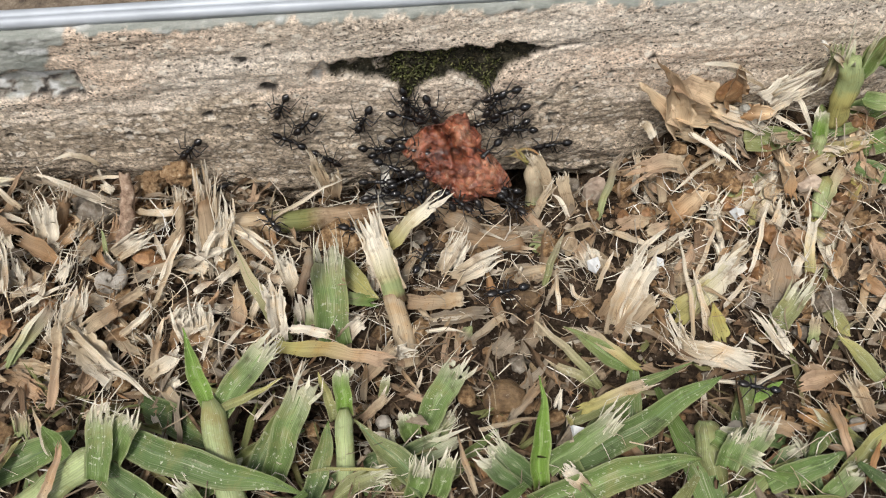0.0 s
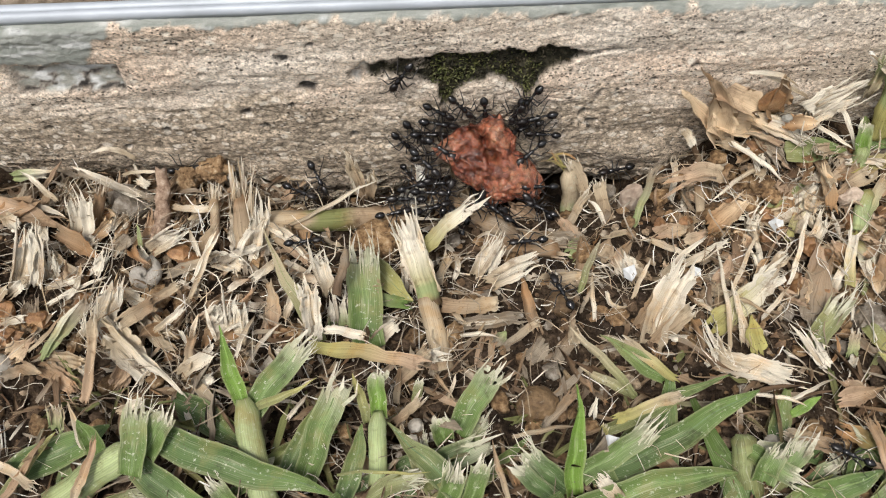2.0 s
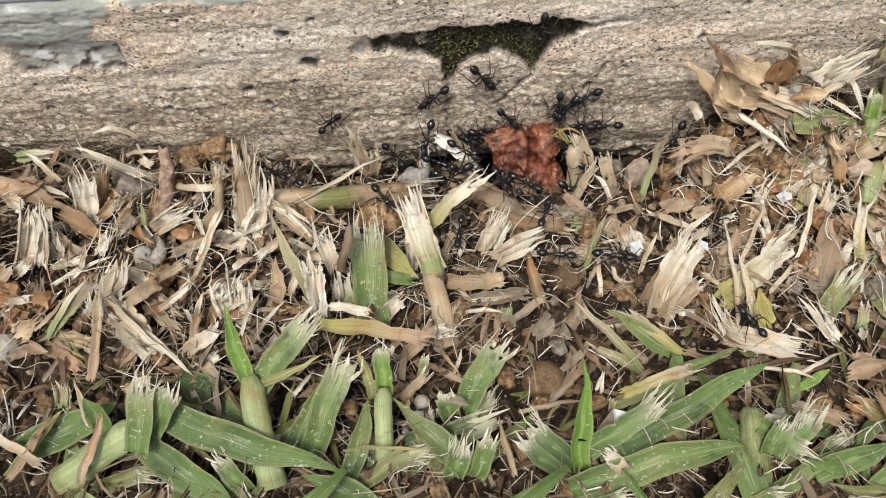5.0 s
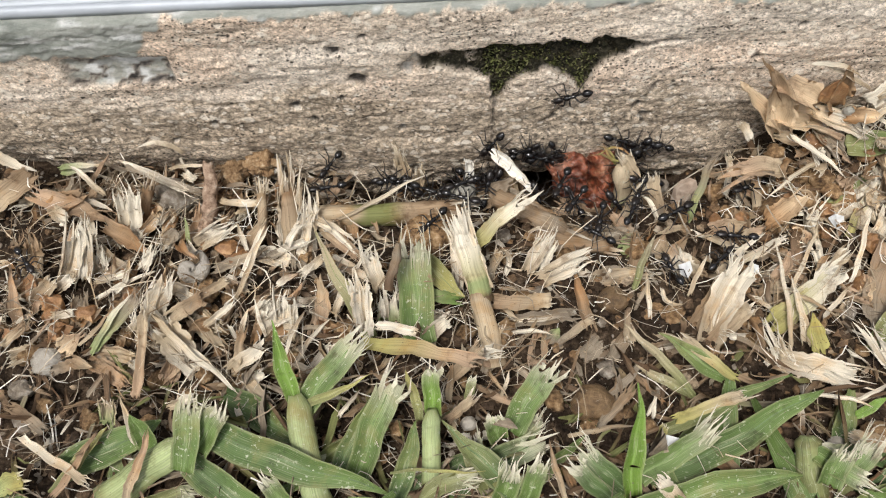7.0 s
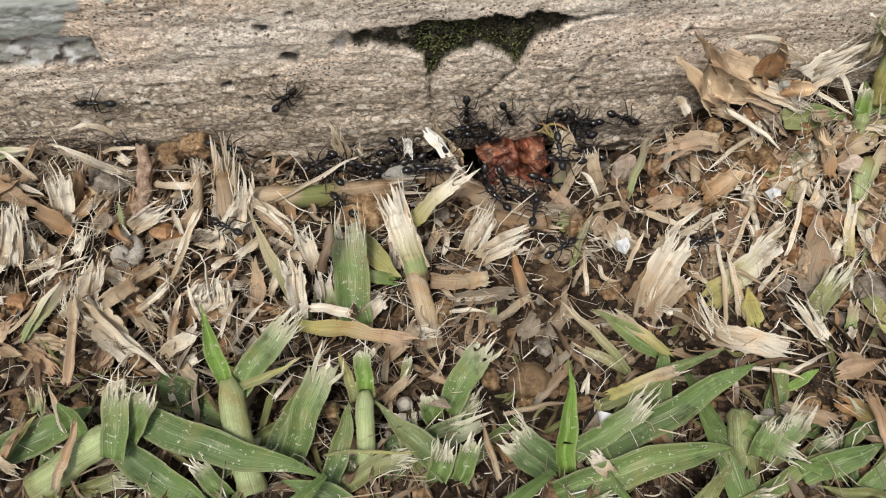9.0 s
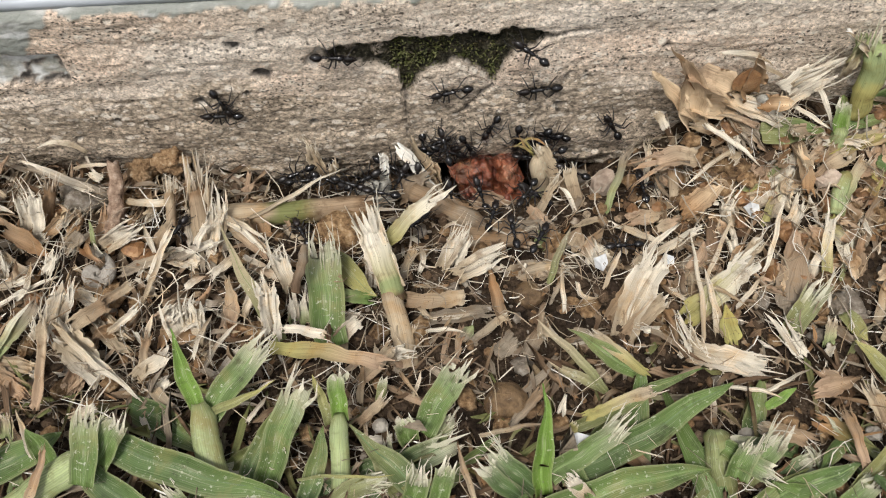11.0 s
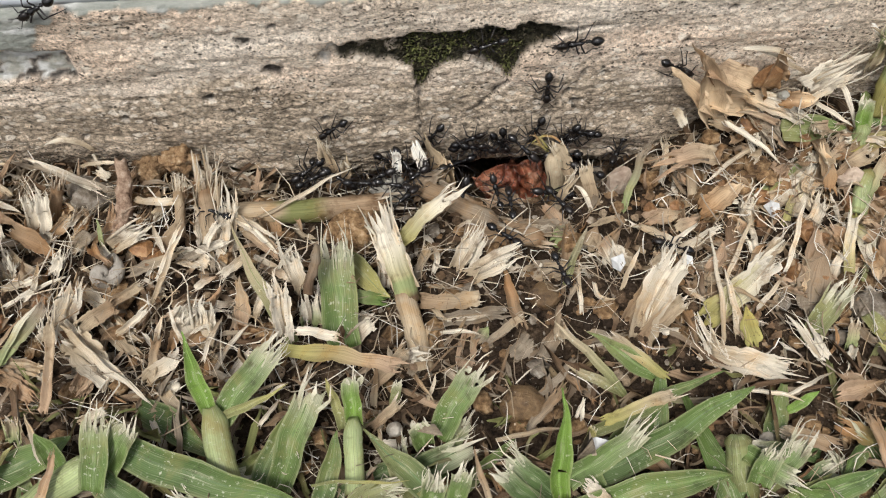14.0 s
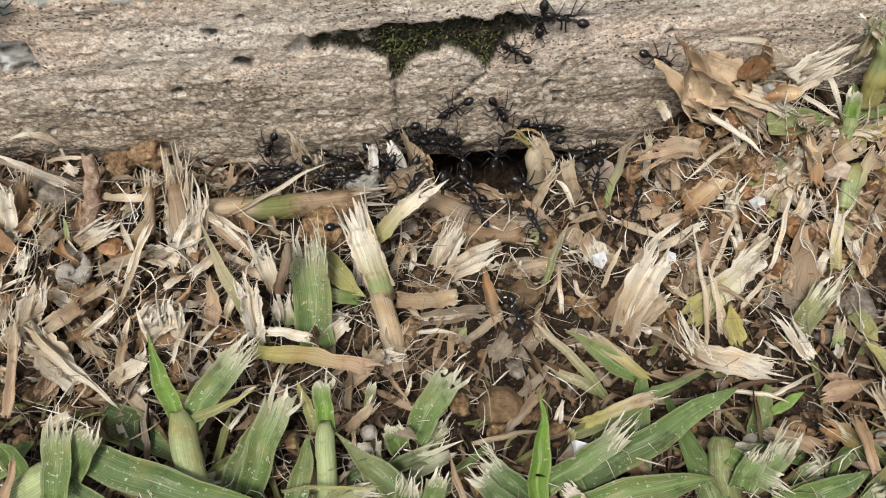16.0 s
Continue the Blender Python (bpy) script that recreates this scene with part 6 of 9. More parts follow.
litter_field("straw_scraps", 230, (3, 9), (0.4, 1.8), ["cream", "tan", "grey", "white", "brown", "brown", "pink"], (-88, -30, -9, -1), (-0.3, 1.6), 15,
             "dry straw scraps packed under the kerb's foot", "straw litter", STRAW, lambda x, y, r: True)
litter_field("thatch", 950, (4, 14), (0.3, 1.4), ["grey", "brown", "brown", "brown", "tan", "olive"], (-110, 110, -90, -46), (-0.6, 0.8), 13,
             "brown matted thatch between the grass blades", "thatch", STRAW, lambda x, y, r: True)


def grains(name, count, size, mat, region, seed, label):
    rng = random.Random(seed)
    verts, faces = [], []
    tmp = bmesh.new()
    bmesh.ops.create_icosphere(tmp, subdivisions=2, radius=1)
    shape = [v.co.copy() for v in tmp.verts]
    tri = [tuple(v.index for v in f.verts) for f in tmp.faces]
    tmp.free()
    for _ in range(count):
        x, y = rng.uniform(region[0], region[1]), rng.uniform(region[2], region[3])
        r = size[0] * (size[1] / size[0]) ** (rng.random() ** 2.2)
        sc = Vector((r * rng.uniform(0.7, 1.3), r * rng.uniform(0.7, 1.3), r * rng.uniform(0.5, 0.9)))
        off = Vector((rng.uniform(0, 90), rng.uniform(0, 90), 0))
        c = Vector((x, y, ground_height(x, y) + r * 0.25))
        k0 = len(verts)
        for p in shape:
            k = 1 + 0.45 * noise.noise(p * 1.6 + off) + 0.2 * noise.noise(p * 4.0 + off)
            verts.append((c + Vector((p.x * sc.x, p.y * sc.y, p.z * sc.z)) * k) * MM)
        faces += [tuple(k0 + i for i in f) for f in tri]
    return tagged(raw_mesh(name, verts, faces, mat, smooth=False), label, "grit", kind="stuff")


def loose_straws():
    """Single straw pieces lying at all angles between the larger ones."""
    rng = random.Random(404)
    made = 0
    while made < 70:
        x, y = (rng.uniform(-100, 100), rng.uniform(-66, -4)) if made < 55 else (rng.uniform(47, 95), rng.uniform(-20, -4))
        if not dry_zone(x, y, rng) or (y < -44 and rng.random() < 0.5):
            continue
        made += 1
        ln, g = rng.uniform(4.5, 12), rng.uniform(0, 2 * math.pi)
        rise = rng.uniform(-0.1, 0.55) * ln
        a = Vector((x, y, ground_height(x, y) + rng.uniform(0.2, 1.6)))
        b = a + Vector((math.cos(g) * ln, math.sin(g) * ln, rise))
        if b.y > -2:
            b.y = -2 - rng.random()
        b.z = max(b.z, ground_height(b.x, b.y) + 0.6)
        kind = rng.choice(["cream", "cream", "white", "white", "white", "pink", "tan", "pink"])
        tip = rng.choice([kind, "white", "cream"])
        blade("straw", a, b, rng.uniform(0.8, 3.2), kind, tip, fray=rng.choice([0, 3, 4, 5]), tear=rng.uniform(0.2, 0.55), sag=rng.uniform(-0.3, 0.9),
              side=rng.uniform(-1, 1), curl=rng.uniform(0.2, 1.0), roll=rng.uniform(-50, 50), point=rng.uniform(0.15, 0.7), seed=2000 + made)


loose_straws()


def low_grass():
    """Short blades in the shade under the mown tufts."""
    rng = random.Random(77)
    for number in range(44):
        x, y = rng.uniform(-80, 80), rng.uniform(-84, -62)
        g, ln = rng.uniform(0, 2 * math.pi), rng.uniform(9, 22)
        a = Vector((x, y, ground_height(x, y) + 0.3))
        b = a + Vector((math.cos(g) * ln, abs(math.sin(g)) * ln * 0.7, rng.uniform(0.5, 5)))
        cut = rng.random() < 0.5
        blade("grass_blade", a, b, rng.uniform(1.6, 4.2), rng.choice(["dark_green", "dark_green", "green", "olive"]), rng.choice(["green", "olive", "pale_green"]),
              fray=5 if cut else 0, tear=rng.uniform(0.15, 0.35), sag=rng.uniform(0, 2), side=rng.uniform(-1, 1), point=rng.uniform(0.3, 0.7), roll=rng.uniform(-25, 25), seed=3000 + number)


low_grass()
grains("soil_crumbs", 7500, (0.2, 1.1), EARTH, (-105, 105, -80, 3), 21, "dark brown soil crumbs scattered over the ground")
grains("grit", 2600, (0.12, 0.55), GRIT, (-105, 105, -80, 3), 22, "grey and whitish grit scattered over the ground")


# added lawn, unseen by the camera: closes the place and bounces green light
def lawn():
    rng = random.Random(31)
    verts, faces, tint, uvs = [], [], [], []
    for _ in range(2600):
        y = -84 - 420 * rng.random() ** 1.5
        x = rng.uniform(-380, 380)
        g, ln = rng.uniform(0, 2 * math.pi), rng.uniform(14, 34)
        d = Vector((math.cos(g), math.sin(g), rng.uniform(0.1, 0.9))).normalized()
        c = Vector((x, y, -3))
        cc = TINTS[rng.choice(["green", "dark_green", "green", "olive", "cream"])]
        strip_points(verts, faces, tint, uvs, [c, c + d * ln * 0.5, c + d * ln - Vector((0, 0, ln * 0.15))], [2.2, 2.4, 0.5], [UP] * 3, 0.3, 0.2, shade_of(cc, cc, rng), 3)
    return tagged(raw_mesh("lawn", [v * MM for v in verts], faces, GREEN, tint=tint, uvs=uvs), "short mown green lawn added out of view beyond the litter", "lawn", kind="stuff")


lawn()
moss_cushion()


# ---- the ants, the scrap of meat and the loose straw they shift ----
def lathe(name, prof, mat, parent, squash=0.9, place=(0, 0, 0), label="", sides=18):
    """A body part turned about its length: (x, radius) pairs in millimetres."""
    bm = bmesh.new()
    rings = []
    for x, r in prof:
        rings.append([bm.verts.new(Vector((x, r * math.cos(2 * math.pi * k / sides), squash * r * math.sin(2 * math.pi * k / sides))) * MM) for k in range(sides)])
    for a, b in zip(rings, rings[1:]):
        for k in range(sides):
            bm.faces.new((a[k], a[(k + 1) % sides], b[(k + 1) % sides], b[k]))
    bm.faces.new(rings[0][::-1])
    bm.faces.new(rings[-1])
    bmesh.ops.recalc_face_normals(bm, faces=bm.faces)
    ob = link_mesh(name, bm, mat, parent, label)
    ob.location = Vector(place) * MM
    return ob


def limb(name, points, radii, mat, parent, place, label=""):
    """A jointed thin limb along points, in millimetres from its root."""
    bm = bmesh.new()
    pts = [Vector(p) for p in points]
    rings, sides = [], 7
    for i, p in enumerate(pts):
        t = (pts[min(i + 1, len(pts) - 1)] - pts[max(i - 1, 0)]).normalized()
        s = t.cross(Vector((0.13, 0.21, 0.97))).normalized()
        u = s.cross(t)
        rings.append([bm.verts.new((p + (s * math.cos(g) + u * math.sin(g)) * radii[i]) * MM) for g in [2 * math.pi * k / sides for k in range(sides)]])
    for a, b in zip(rings, rings[1:]):
        for k in range(sides):
            bm.faces.new((a[k], a[(k + 1) % sides], b[(k + 1) % sides], b[k]))
    bm.faces.new(rings[0][::-1])
    bm.faces.new(rings[-1])
    bmesh.ops.recalc_face_normals(bm, faces=bm.faces)
    ob = link_mesh(name, bm, mat, parent, label)
    ob.location = Vector(place) * MM
    return ob


def oval(x0, x1, r, n=9, power=0.5):
    return [(x0 + (x1 - x0) * i / (n - 1), max(r * math.sin(math.pi * i / (n - 1)) ** power, 0.05)) for i in range(n)]


def build_ant():
    ant = new("ant")
    tagged(ant, "glossy black ant with a big head, walking", "ant", group="ants")
    head = lathe("head", [(-0.95, 0.22), (-0.85, 0.45), (-0.55, 0.64), (-0.1, 0.71), (0.35, 0.67), (0.75, 0.52), (1.0, 0.32), (1.06, 0.1)], CHITIN_BROWN, ant, 0.72, (2.35, 0, 0.1))
    for s in (1, -1):
        limb("mandible", [(0, 0, 0), (0.3, 0.10 * s, -0.05), (0.5, -0.10 * s, -0.08)], [0.15, 0.12, 0.04], CHITIN_BROWN, head, (0.92, 0.22 * s, -0.08))
        lathe("eye", oval(-0.14, 0.14, 0.13, 6), CHITIN, head, 1.0, (0.12, 0.64 * s, 0.2), sides=8)
    lathe("thorax", [(1.5, 0.15), (1.3, 0.30), (1.0, 0.50), (0.6, 0.56), (0.25, 0.44), (0.0, 0.34), (-0.3, 0.38), (-0.7, 0.40), (-1.05, 0.28), (-1.25, 0.14)], CHITIN, ant, 1.0)
    lathe("petiole", [(-1.15, 0.10), (-1.35, 0.13), (-1.52, 0.30), (-1.65, 0.32), (-1.78, 0.16), (-1.9, 0.20), (-2.05, 0.30), (-2.2, 0.2), (-2.32, 0.10)], CHITIN, ant, 1.2, (0, 0, -0.1))
    lathe("abdomen", [(1.0, 0.08), (0.92, 0.28), (0.7, 0.55), (0.3, 0.74), (-0.1, 0.78), (-0.5, 0.68), (-0.85, 0.46), (-1.1, 0.22), (-1.2, 0.05)], CHITIN, ant, 0.95, (-3.2, 0, 0.12))
    for s in (1, -1):
        limb("antenna", [(0, 0, 0), (0.5, 0.45 * s, 0.35), (0.95, 0.85 * s, 0.5), (1.5, 0.9 * s, 0.2), (2.2, 0.75 * s, -0.35)], [0.07, 0.06, 0.055, 0.06, 0.05], CHITIN_BROWN, ant, (2.95, 0.32 * s, 0.3))
        for x, knee, shin, foot in ((0.95, (0.9, 1.0, 0.75), (1.8, 1.75, -0.7), (2.4, 2.1, -1.1)), (0.2, (0.0, 1.5, 0.85), (-0.25, 2.5, -0.6), (-0.2, 3.2, -1.1)),
                                    (-0.5, (-0.9, 1.4, 0.95), (-2.2, 2.2, -0.5), (-3.0, 2.5, -1.1))):
            pts = [(0, 0, 0), (0.12 * knee[0], 0.25 * s, -0.1), (0.55 * knee[0], 0.62 * knee[1] * s, 0.62 * knee[2]), (knee[0], knee[1] * s, knee[2]),
                   tuple((k + h) / 2 * (s if i == 1 else 1) for i, (k, h) in enumerate(zip(knee, shin))), (shin[0], shin[1] * s, shin[2]), (foot[0], foot[1] * s, foot[2])]
            limb("leg", pts, [0.17, 0.14, 0.165, 0.11, 0.11, 0.07, 0.045], CHITIN_BROWN, ant, (x, 0.28 * s, -0.2))
    return ant


def meat_material():
    m, nt, b = material("raw_meat", 0.36, 0.5)
    v = coords(nt)
    warp = nt.nodes.new("ShaderNodeTexNoise")
    warp.inputs["Scale"].default_value, warp.inputs["Detail"].default_value = 500, 3
    nt.links.new(v, warp.inputs["Vector"])
    torn = nt.nodes.new("ShaderNodeVectorMath")
    torn.operation = "MULTIPLY_ADD"
    torn.inputs[1].default_value = (0.0012, 0.0012, 0.0012)
    nt.links.new(warp.outputs["Color"], torn.inputs[0])
    nt.links.new(v, torn.inputs[2])
    torn = torn.outputs[0]
    col = ramp(nt, grain(nt, v, 230, 5, 0.65, 0.5), [(0.33, (0.075, 0.020, 0.011)), (0.45, (0.195, 0.054, 0.027)), (0.56, (0.30, 0.105, 0.054)), (0.68, (0.42, 0.21, 0.125))])
    # flakes, each of its own shade, dark between
    shade, gap = cells(nt, torn, 620, [(0.0, 0.5), (0.35, 0.9), (0.8, 1.15), (1.0, 1.45)])
    col = mix(nt, 0.8, col, shade, "MULTIPLY")
    col = mix(nt, 0.75, col, ramp(nt, gap, [(0.3, 1.12), (0.62, 0.85), (0.85, 0.4)]), "MULTIPLY")
    strand = ramp(nt, grain(nt, torn, 1500, 4, 0.7, 0.8), [(0.36, 0.55), (0.50, 1.0), (0.66, 1.25)])
    col = mix(nt, 0.7, col, strand, "MULTIPLY")
    fat = mix(nt, 1.0, spots(nt, torn, 700, 0.24, 0.1), ramp(nt, grain(nt, v, 260, 3), [(0.50, 0.0), (0.6, 0.7)]), "MULTIPLY")
    col = mix(nt, fat, col, (0.56, 0.37, 0.26))
    # scattered patches of very dark red-brown
    dark_patch = ramp(nt, grain(nt, v, 170, 4, 0.7), [(0.33, 0.85), (0.41, 0.0)])
    col = mix(nt, dark_patch, col, (0.055, 0.018, 0.012))
    nt.links.new(col, b.inputs["Base Color"])
    b.inputs["Coat Weight"].default_value = 0.2
    b.inputs["Coat Roughness"].default_value = 0.25
    b.inputs["Subsurface Weight"].default_value = 0.2
    b.inputs["Subsurface Radius"].default_value = (0.0012, 0.0004, 0.0002)
    bump(nt, b, mix(nt, 0.5, grain(nt, torn, 1400, 5, 0.75), ramp(nt, gap, [(0.2, 1.0), (0.85, 0.0)])), 1.0, 0.0006)
    return m


# the scrap's torn outline, from its middle
SCRAP = [(-10.2, 1.9), (-8.9, 3.8), (-7, 5.3), (-4.5, 6.2), (-2.1, 6.6), (0, 8.1), (2.3, 8.0), (2.8, 5.7), (4.7, 4.3), (4.9, 1.3), (7, 0), (8.7, -2.6), (10.4, -6), (8.7, -8.1), (4.5, -7.9),
         (0.2, -8.9), (-1.1, -6.4), (-4.9, -4.5), (-7.9, -0.9)]


def meat_scrap():
    rim = sorted((math.atan2(y, x), math.hypot(x, y)) for x, y in SCRAP)
    angles = [rim[-1][0] - 2 * math.pi] + [g for g, _ in rim] + [rim[0][0] + 2 * math.pi]
    reach = [rim[-1][1]] + [r for _, r in rim] + [rim[0][1]]
    bm = bmesh.new()
    bmesh.ops.create_icosphere(bm, subdivisions=6, radius=1.0)
    for v in bm.verts:
        d = v.co.normalized()
        g = math.atan2(d.y, d.x)
        flat = math.hypot(d.x, d.y)
        # a slab: its outline torn, its faces uneven and split by a cleft
        edge = float(np.interp(g, angles, reach)) * (1 + 0.05 * fbm(math.cos(g) * 4, math.sin(g) * 4, 2, 3))
        out = (1 - (1 - min(flat, 1.0)) ** 2.2) * (1 + 0.05 * fbm(d.x * 3, d.y * 3, d.z * 3, 3))
        x, y = edge * out * math.cos(g), edge * out * math.sin(g)
        swell = 2.9 * (1 - 0.75 * out ** 5) * (1 + 0.25 * fbm(x * 0.14, y * 0.14, 4, 2))
        z = swell * (1 if d.z > 0 else -1) * min(abs(d.z) * 2.2, 1.0) ** 0.7
        up = step(0.0, 0.35, d.z)
        # lobes and tags lie over one another like flakes
        lobe = noise.noise(Vector((x * 0.30 + 0.15 * y, y * 0.36, 1.3)))
        z += up * (0.55 * step(-0.05, 0.02, lobe) + 0.4 * step(0.0, 0.05, noise.noise(Vector((x * 0.6, y * 0.6 - 0.2 * x, 7.7)))) - 0.5)
        # small flakes stand at odd angles
        near, hubs = noise.voronoi(Vector((x * 0.55 + 0.3 * fbm(x * 0.4, y * 0.4, 5, 2), y * 0.7 + 0.3 * fbm(x * 0.4, y * 0.4, 8, 2), 0.0)))
        tilt = noise.cell_vector(hubs[0] * 7.3)
        off = Vector((x * 0.55, y * 0.7, 0)) - hubs[0]
        z += up * (0.75 * (tilt.z - 0.5) + 1.8 * ((tilt.x - 0.5) * off.x + (tilt.y - 0.5) * off.y) - 0.6 * (1 - step(0.0, 0.2, near[1] - near[0])))
        z += up * (0.30 * fbm(x * 0.5, y * 0.8, 9, 5) + 0.22 * (1 - abs(noise.noise(Vector((x * 0.5, y * 1.6, 4))))) ** 3)
        line = x + 1.6 - 0.55 * (3.6 - y) + 0.3 * math.sin(y * 1.4)
        z -= up * 3.0 * math.exp(-(line / 0.6) ** 2) * step(-0.6, 0.8, y) * (1 - step(6.2, 7.4, y))
        for hx, hy, hr, deep in ((0.3, 0.6, 0.95, 6.5), (-1.0, 3.4, 0.8, 2.6), (-5.5, -0.3, 0.7, 0.8), (3.8, -3.6, 0.6, 0.7)):
            z -= deep * up * math.exp(-((x - hx) ** 2 + (y - hy) ** 2) / hr ** 2)
        v.co = Vector((x, y, z)) * MM
    flesh = meat_material()
    ob = link_mesh("meat_scrap", bm, flesh)
    for a, b, r in (((6.0, -4.5, 0.2), (9.9, -8.6, -0.6), 1.1), ((1.5, 6.0, 0.0), (1.9, 8.5, 0.2), 0.9), ((-8.0, 2.0, 0.2), (-11.3, 2.6, 0.0), 0.7), ((-0.6, -7.0, 0.5), (-0.9, -10.2, 0.1), 0.8)):
        a, b = Vector(a), Vector(b)
        side = Vector((a.y - b.y, b.x - a.x, 0)).normalized()
        path = [a + (b - a) * s + side * (0.3 * math.sin(s * 5 + a.x)) - a for s in (-0.25, 0.1, 0.4, 0.7, 0.9, 1.0)]
        limb("shred", path, [1.2 * r, r, 0.85 * r, 0.6 * r, 0.35 * r, 0.12 * r], flesh, ob, a)
    return tagged(ob, "raw red scrap of meat with torn fibrous edges", "meat")


ants = [build_ant()]
for number in range(43):
    ants.append(copy_thing(ants[0], pose(0, 0, 0)))
for number, ant in enumerate(ants):
    ant.scale = [0.92 + 0.15 * ((number * 7) % 10) / 10] * 3
meat = meat_scrap()
loose_straw = blade("loose_straw", (0, 0, 0), (11.5, 0, 0), 2.3, "bone", "bone", curl=1.1, point=0.25, seed=901, label="bleached white loose straw piece shifted by the ants")


def flake(place, r, turn, seed):
    """A thin angular white flake, bent along a crease."""
    rng = random.Random(seed)
    r *= 1.3
    pts = [Vector((math.cos(g) * r * rng.uniform(0.5, 1.15), math.sin(g) * r * 0.8 * rng.uniform(0.5, 1.15), 0)) for g in (0.2, 1.5, 2.6, 4.1, 5.3)]
    for p in pts:
        p.z = 0.35 * abs(p.x) + rng.uniform(-0.1, 0.1)
    n = len(pts)
    verts = [p * MM for p in pts] + [(p - Vector((0, 0, 0.15))) * MM for p in pts] + [Vector((0, 0, 0)), Vector((0, 0, -0.15 * MM))]
    faces = [(k, (k + 1) % n, 2 * n) for k in range(n)] + [(n + (k + 1) % n, n + k, 2 * n + 1) for k in range(n)]
    faces += [(k, n + k, n + (k + 1) % n, (k + 1) % n) for k in range(n)]
    ob = raw_mesh("white_flake", verts, faces, WHITE, smooth=False)
    ob.location, ob.rotation_euler = Vector(place) * MM, (radians(25), 0, radians(turn))
    return tagged(ob, "thin angular white flake lying on dry litter", "flake", group="white flakes")


def snail_shell(place):
    """A thin coiled whorl with a flared, broken lip."""
    bm = bmesh.new()
    rings, sides = [], 14
    for i in range(40):
        s = i / 39
        g = 8.2 * s - 1.9
        rad, tube = 0.3 + 1.8 * s ** 1.3, 0.4 + 1.6 * s ** 1.2
        mid = Vector((rad * math.cos(g), rad * math.sin(g), 1.1 * (1 - s)))
        out = Vector((math.cos(g), math.sin(g), 0))
        ring = []
        for k in range(sides):
            h = 2 * math.pi * k / sides
            r = tube * (1 + 0.05 * noise.noise(Vector((math.cos(h), math.sin(h), s * 14))) + 0.025 * math.sin(s * 120))
            ring.append(bm.verts.new((mid + out * r * math.cos(h) + UP * r * 0.85 * math.sin(h)) * MM))
        rings.append(ring)
    for a, b in zip(rings, rings[1:]):
        for k in range(sides):
            bm.faces.new((a[k], a[(k + 1) % sides], b[(k + 1) % sides], b[k]))
    bm.faces.new(rings[0][::-1])
    inner = [bm.verts.new(v.co.lerp(rings[-4][k].co, 0.9) * 0.93) for k, v in enumerate(rings[-1])]
    for k in range(sides):
        bm.faces.new((rings[-1][k], rings[-1][(k + 1) % sides], inner[(k + 1) % sides], inner[k]))
    bm.faces.new(inner)
    bmesh.ops.recalc_face_normals(bm, faces=bm.faces)
    ob = link_mesh("snail_shell", bm, SHELL)
    ob.location, ob.rotation_euler = Vector(place) * MM, (radians(35), radians(-15), radians(60))
    return tagged(ob, "pale translucent curled snail shell on the litter", "shell", group="shells")


def bark_twig(a, b, r0, r1, seed):
    """A knobbly dead twig with cracked bark and a broken end."""
    bm = bmesh.new()
    a, b = Vector(a), Vector(b)
    t = (b - a).normalized()
    n1 = t.cross(UP).normalized()
    n2 = n1.cross(t)
    rings, rows, sides = [], 44, 20
    for i in range(rows):
        s = i / (rows - 1)
        c = (b - a) * s + n1 * (0.9 * math.sin(s * 4.4) * s) + noise.noise_vector(Vector((s * 5, seed, 2))) * 0.45
        r = (r0 + (r1 - r0) * s) * (1 + 0.16 * math.exp(-((s - 0.42) / 0.07) ** 2) + 0.14 * noise.noise(Vector((s * 9, seed, 4))))
        ring = []
        for k in range(sides):
            g = 2 * math.pi * k / sides
            p = Vector((math.cos(g) * 1.6, math.sin(g) * 1.6, s * 9 + seed))
            rr = r * (1 + 0.22 * fbm(p.x, p.y, p.z, 4) - 0.16 * step(0.15, 0.4, noise.noise(Vector((p.x * 2.2, p.y * 2.2, p.z * 0.5)))))
            ragged = t * (1.0 * noise.noise(p * 1.7)) if i == rows - 1 else Vector()
            ring.append(bm.verts.new((c + (n1 * math.cos(g) + n2 * math.sin(g)) * rr + ragged) * MM))
        rings.append(ring)
    for p, q in zip(rings, rings[1:]):
        for k in range(sides):
            bm.faces.new((p[k], p[(k + 1) % sides], q[(k + 1) % sides], q[k]))
    bm.faces.new(rings[0][::-1])
    bm.faces.new(rings[-1])
    bmesh.ops.recalc_face_normals(bm, faces=bm.faces)
    ob = link_mesh("twig", bm, BARK)
    ob.location = a * MM
    return tagged(ob, "knobbly pinkish-brown dead twig leaning on the kerb", "twig")


# ---- clods, pebbles, chips and flakes ----
bark_twig((-56.6, -18.0, -1.5), (-54.3, -5.0, 8.0), 1.85, 1.1, seed=158)
lump("soil_clod", (-51.2, -3.6, 3.2), (2.5, 2.2, 2.3), OCHRE, "crumbly orange-brown soil clod among dry straw", "soil clod", seed=3, rough=0.62, group="soil clods", subdivisions=4)
lump("soil_clod", (-45.2, -3.0, 5.0), (3.0, 2.3, 2.1), OCHRE, "crumbly orange-brown soil clod among dry straw", "soil clod", seed=4, rough=0.62, group="soil clods", subdivisions=4)
lump("soil_clod", (-11.7, -18.6, 2.0), (4.62, 4.16, 3.47), CLAY, "crumbly orange-brown soil clod among dry straw", "soil clod", seed=5, rough=0.5, group="soil clods")
lump("soil_clod", (1.1, -23.3, 0.0), (2.35, 2.11, 1.76), CLAY, "crumbly orange-brown soil clod among dry straw", "soil clod", seed=6, rough=0.5, group="soil clods")
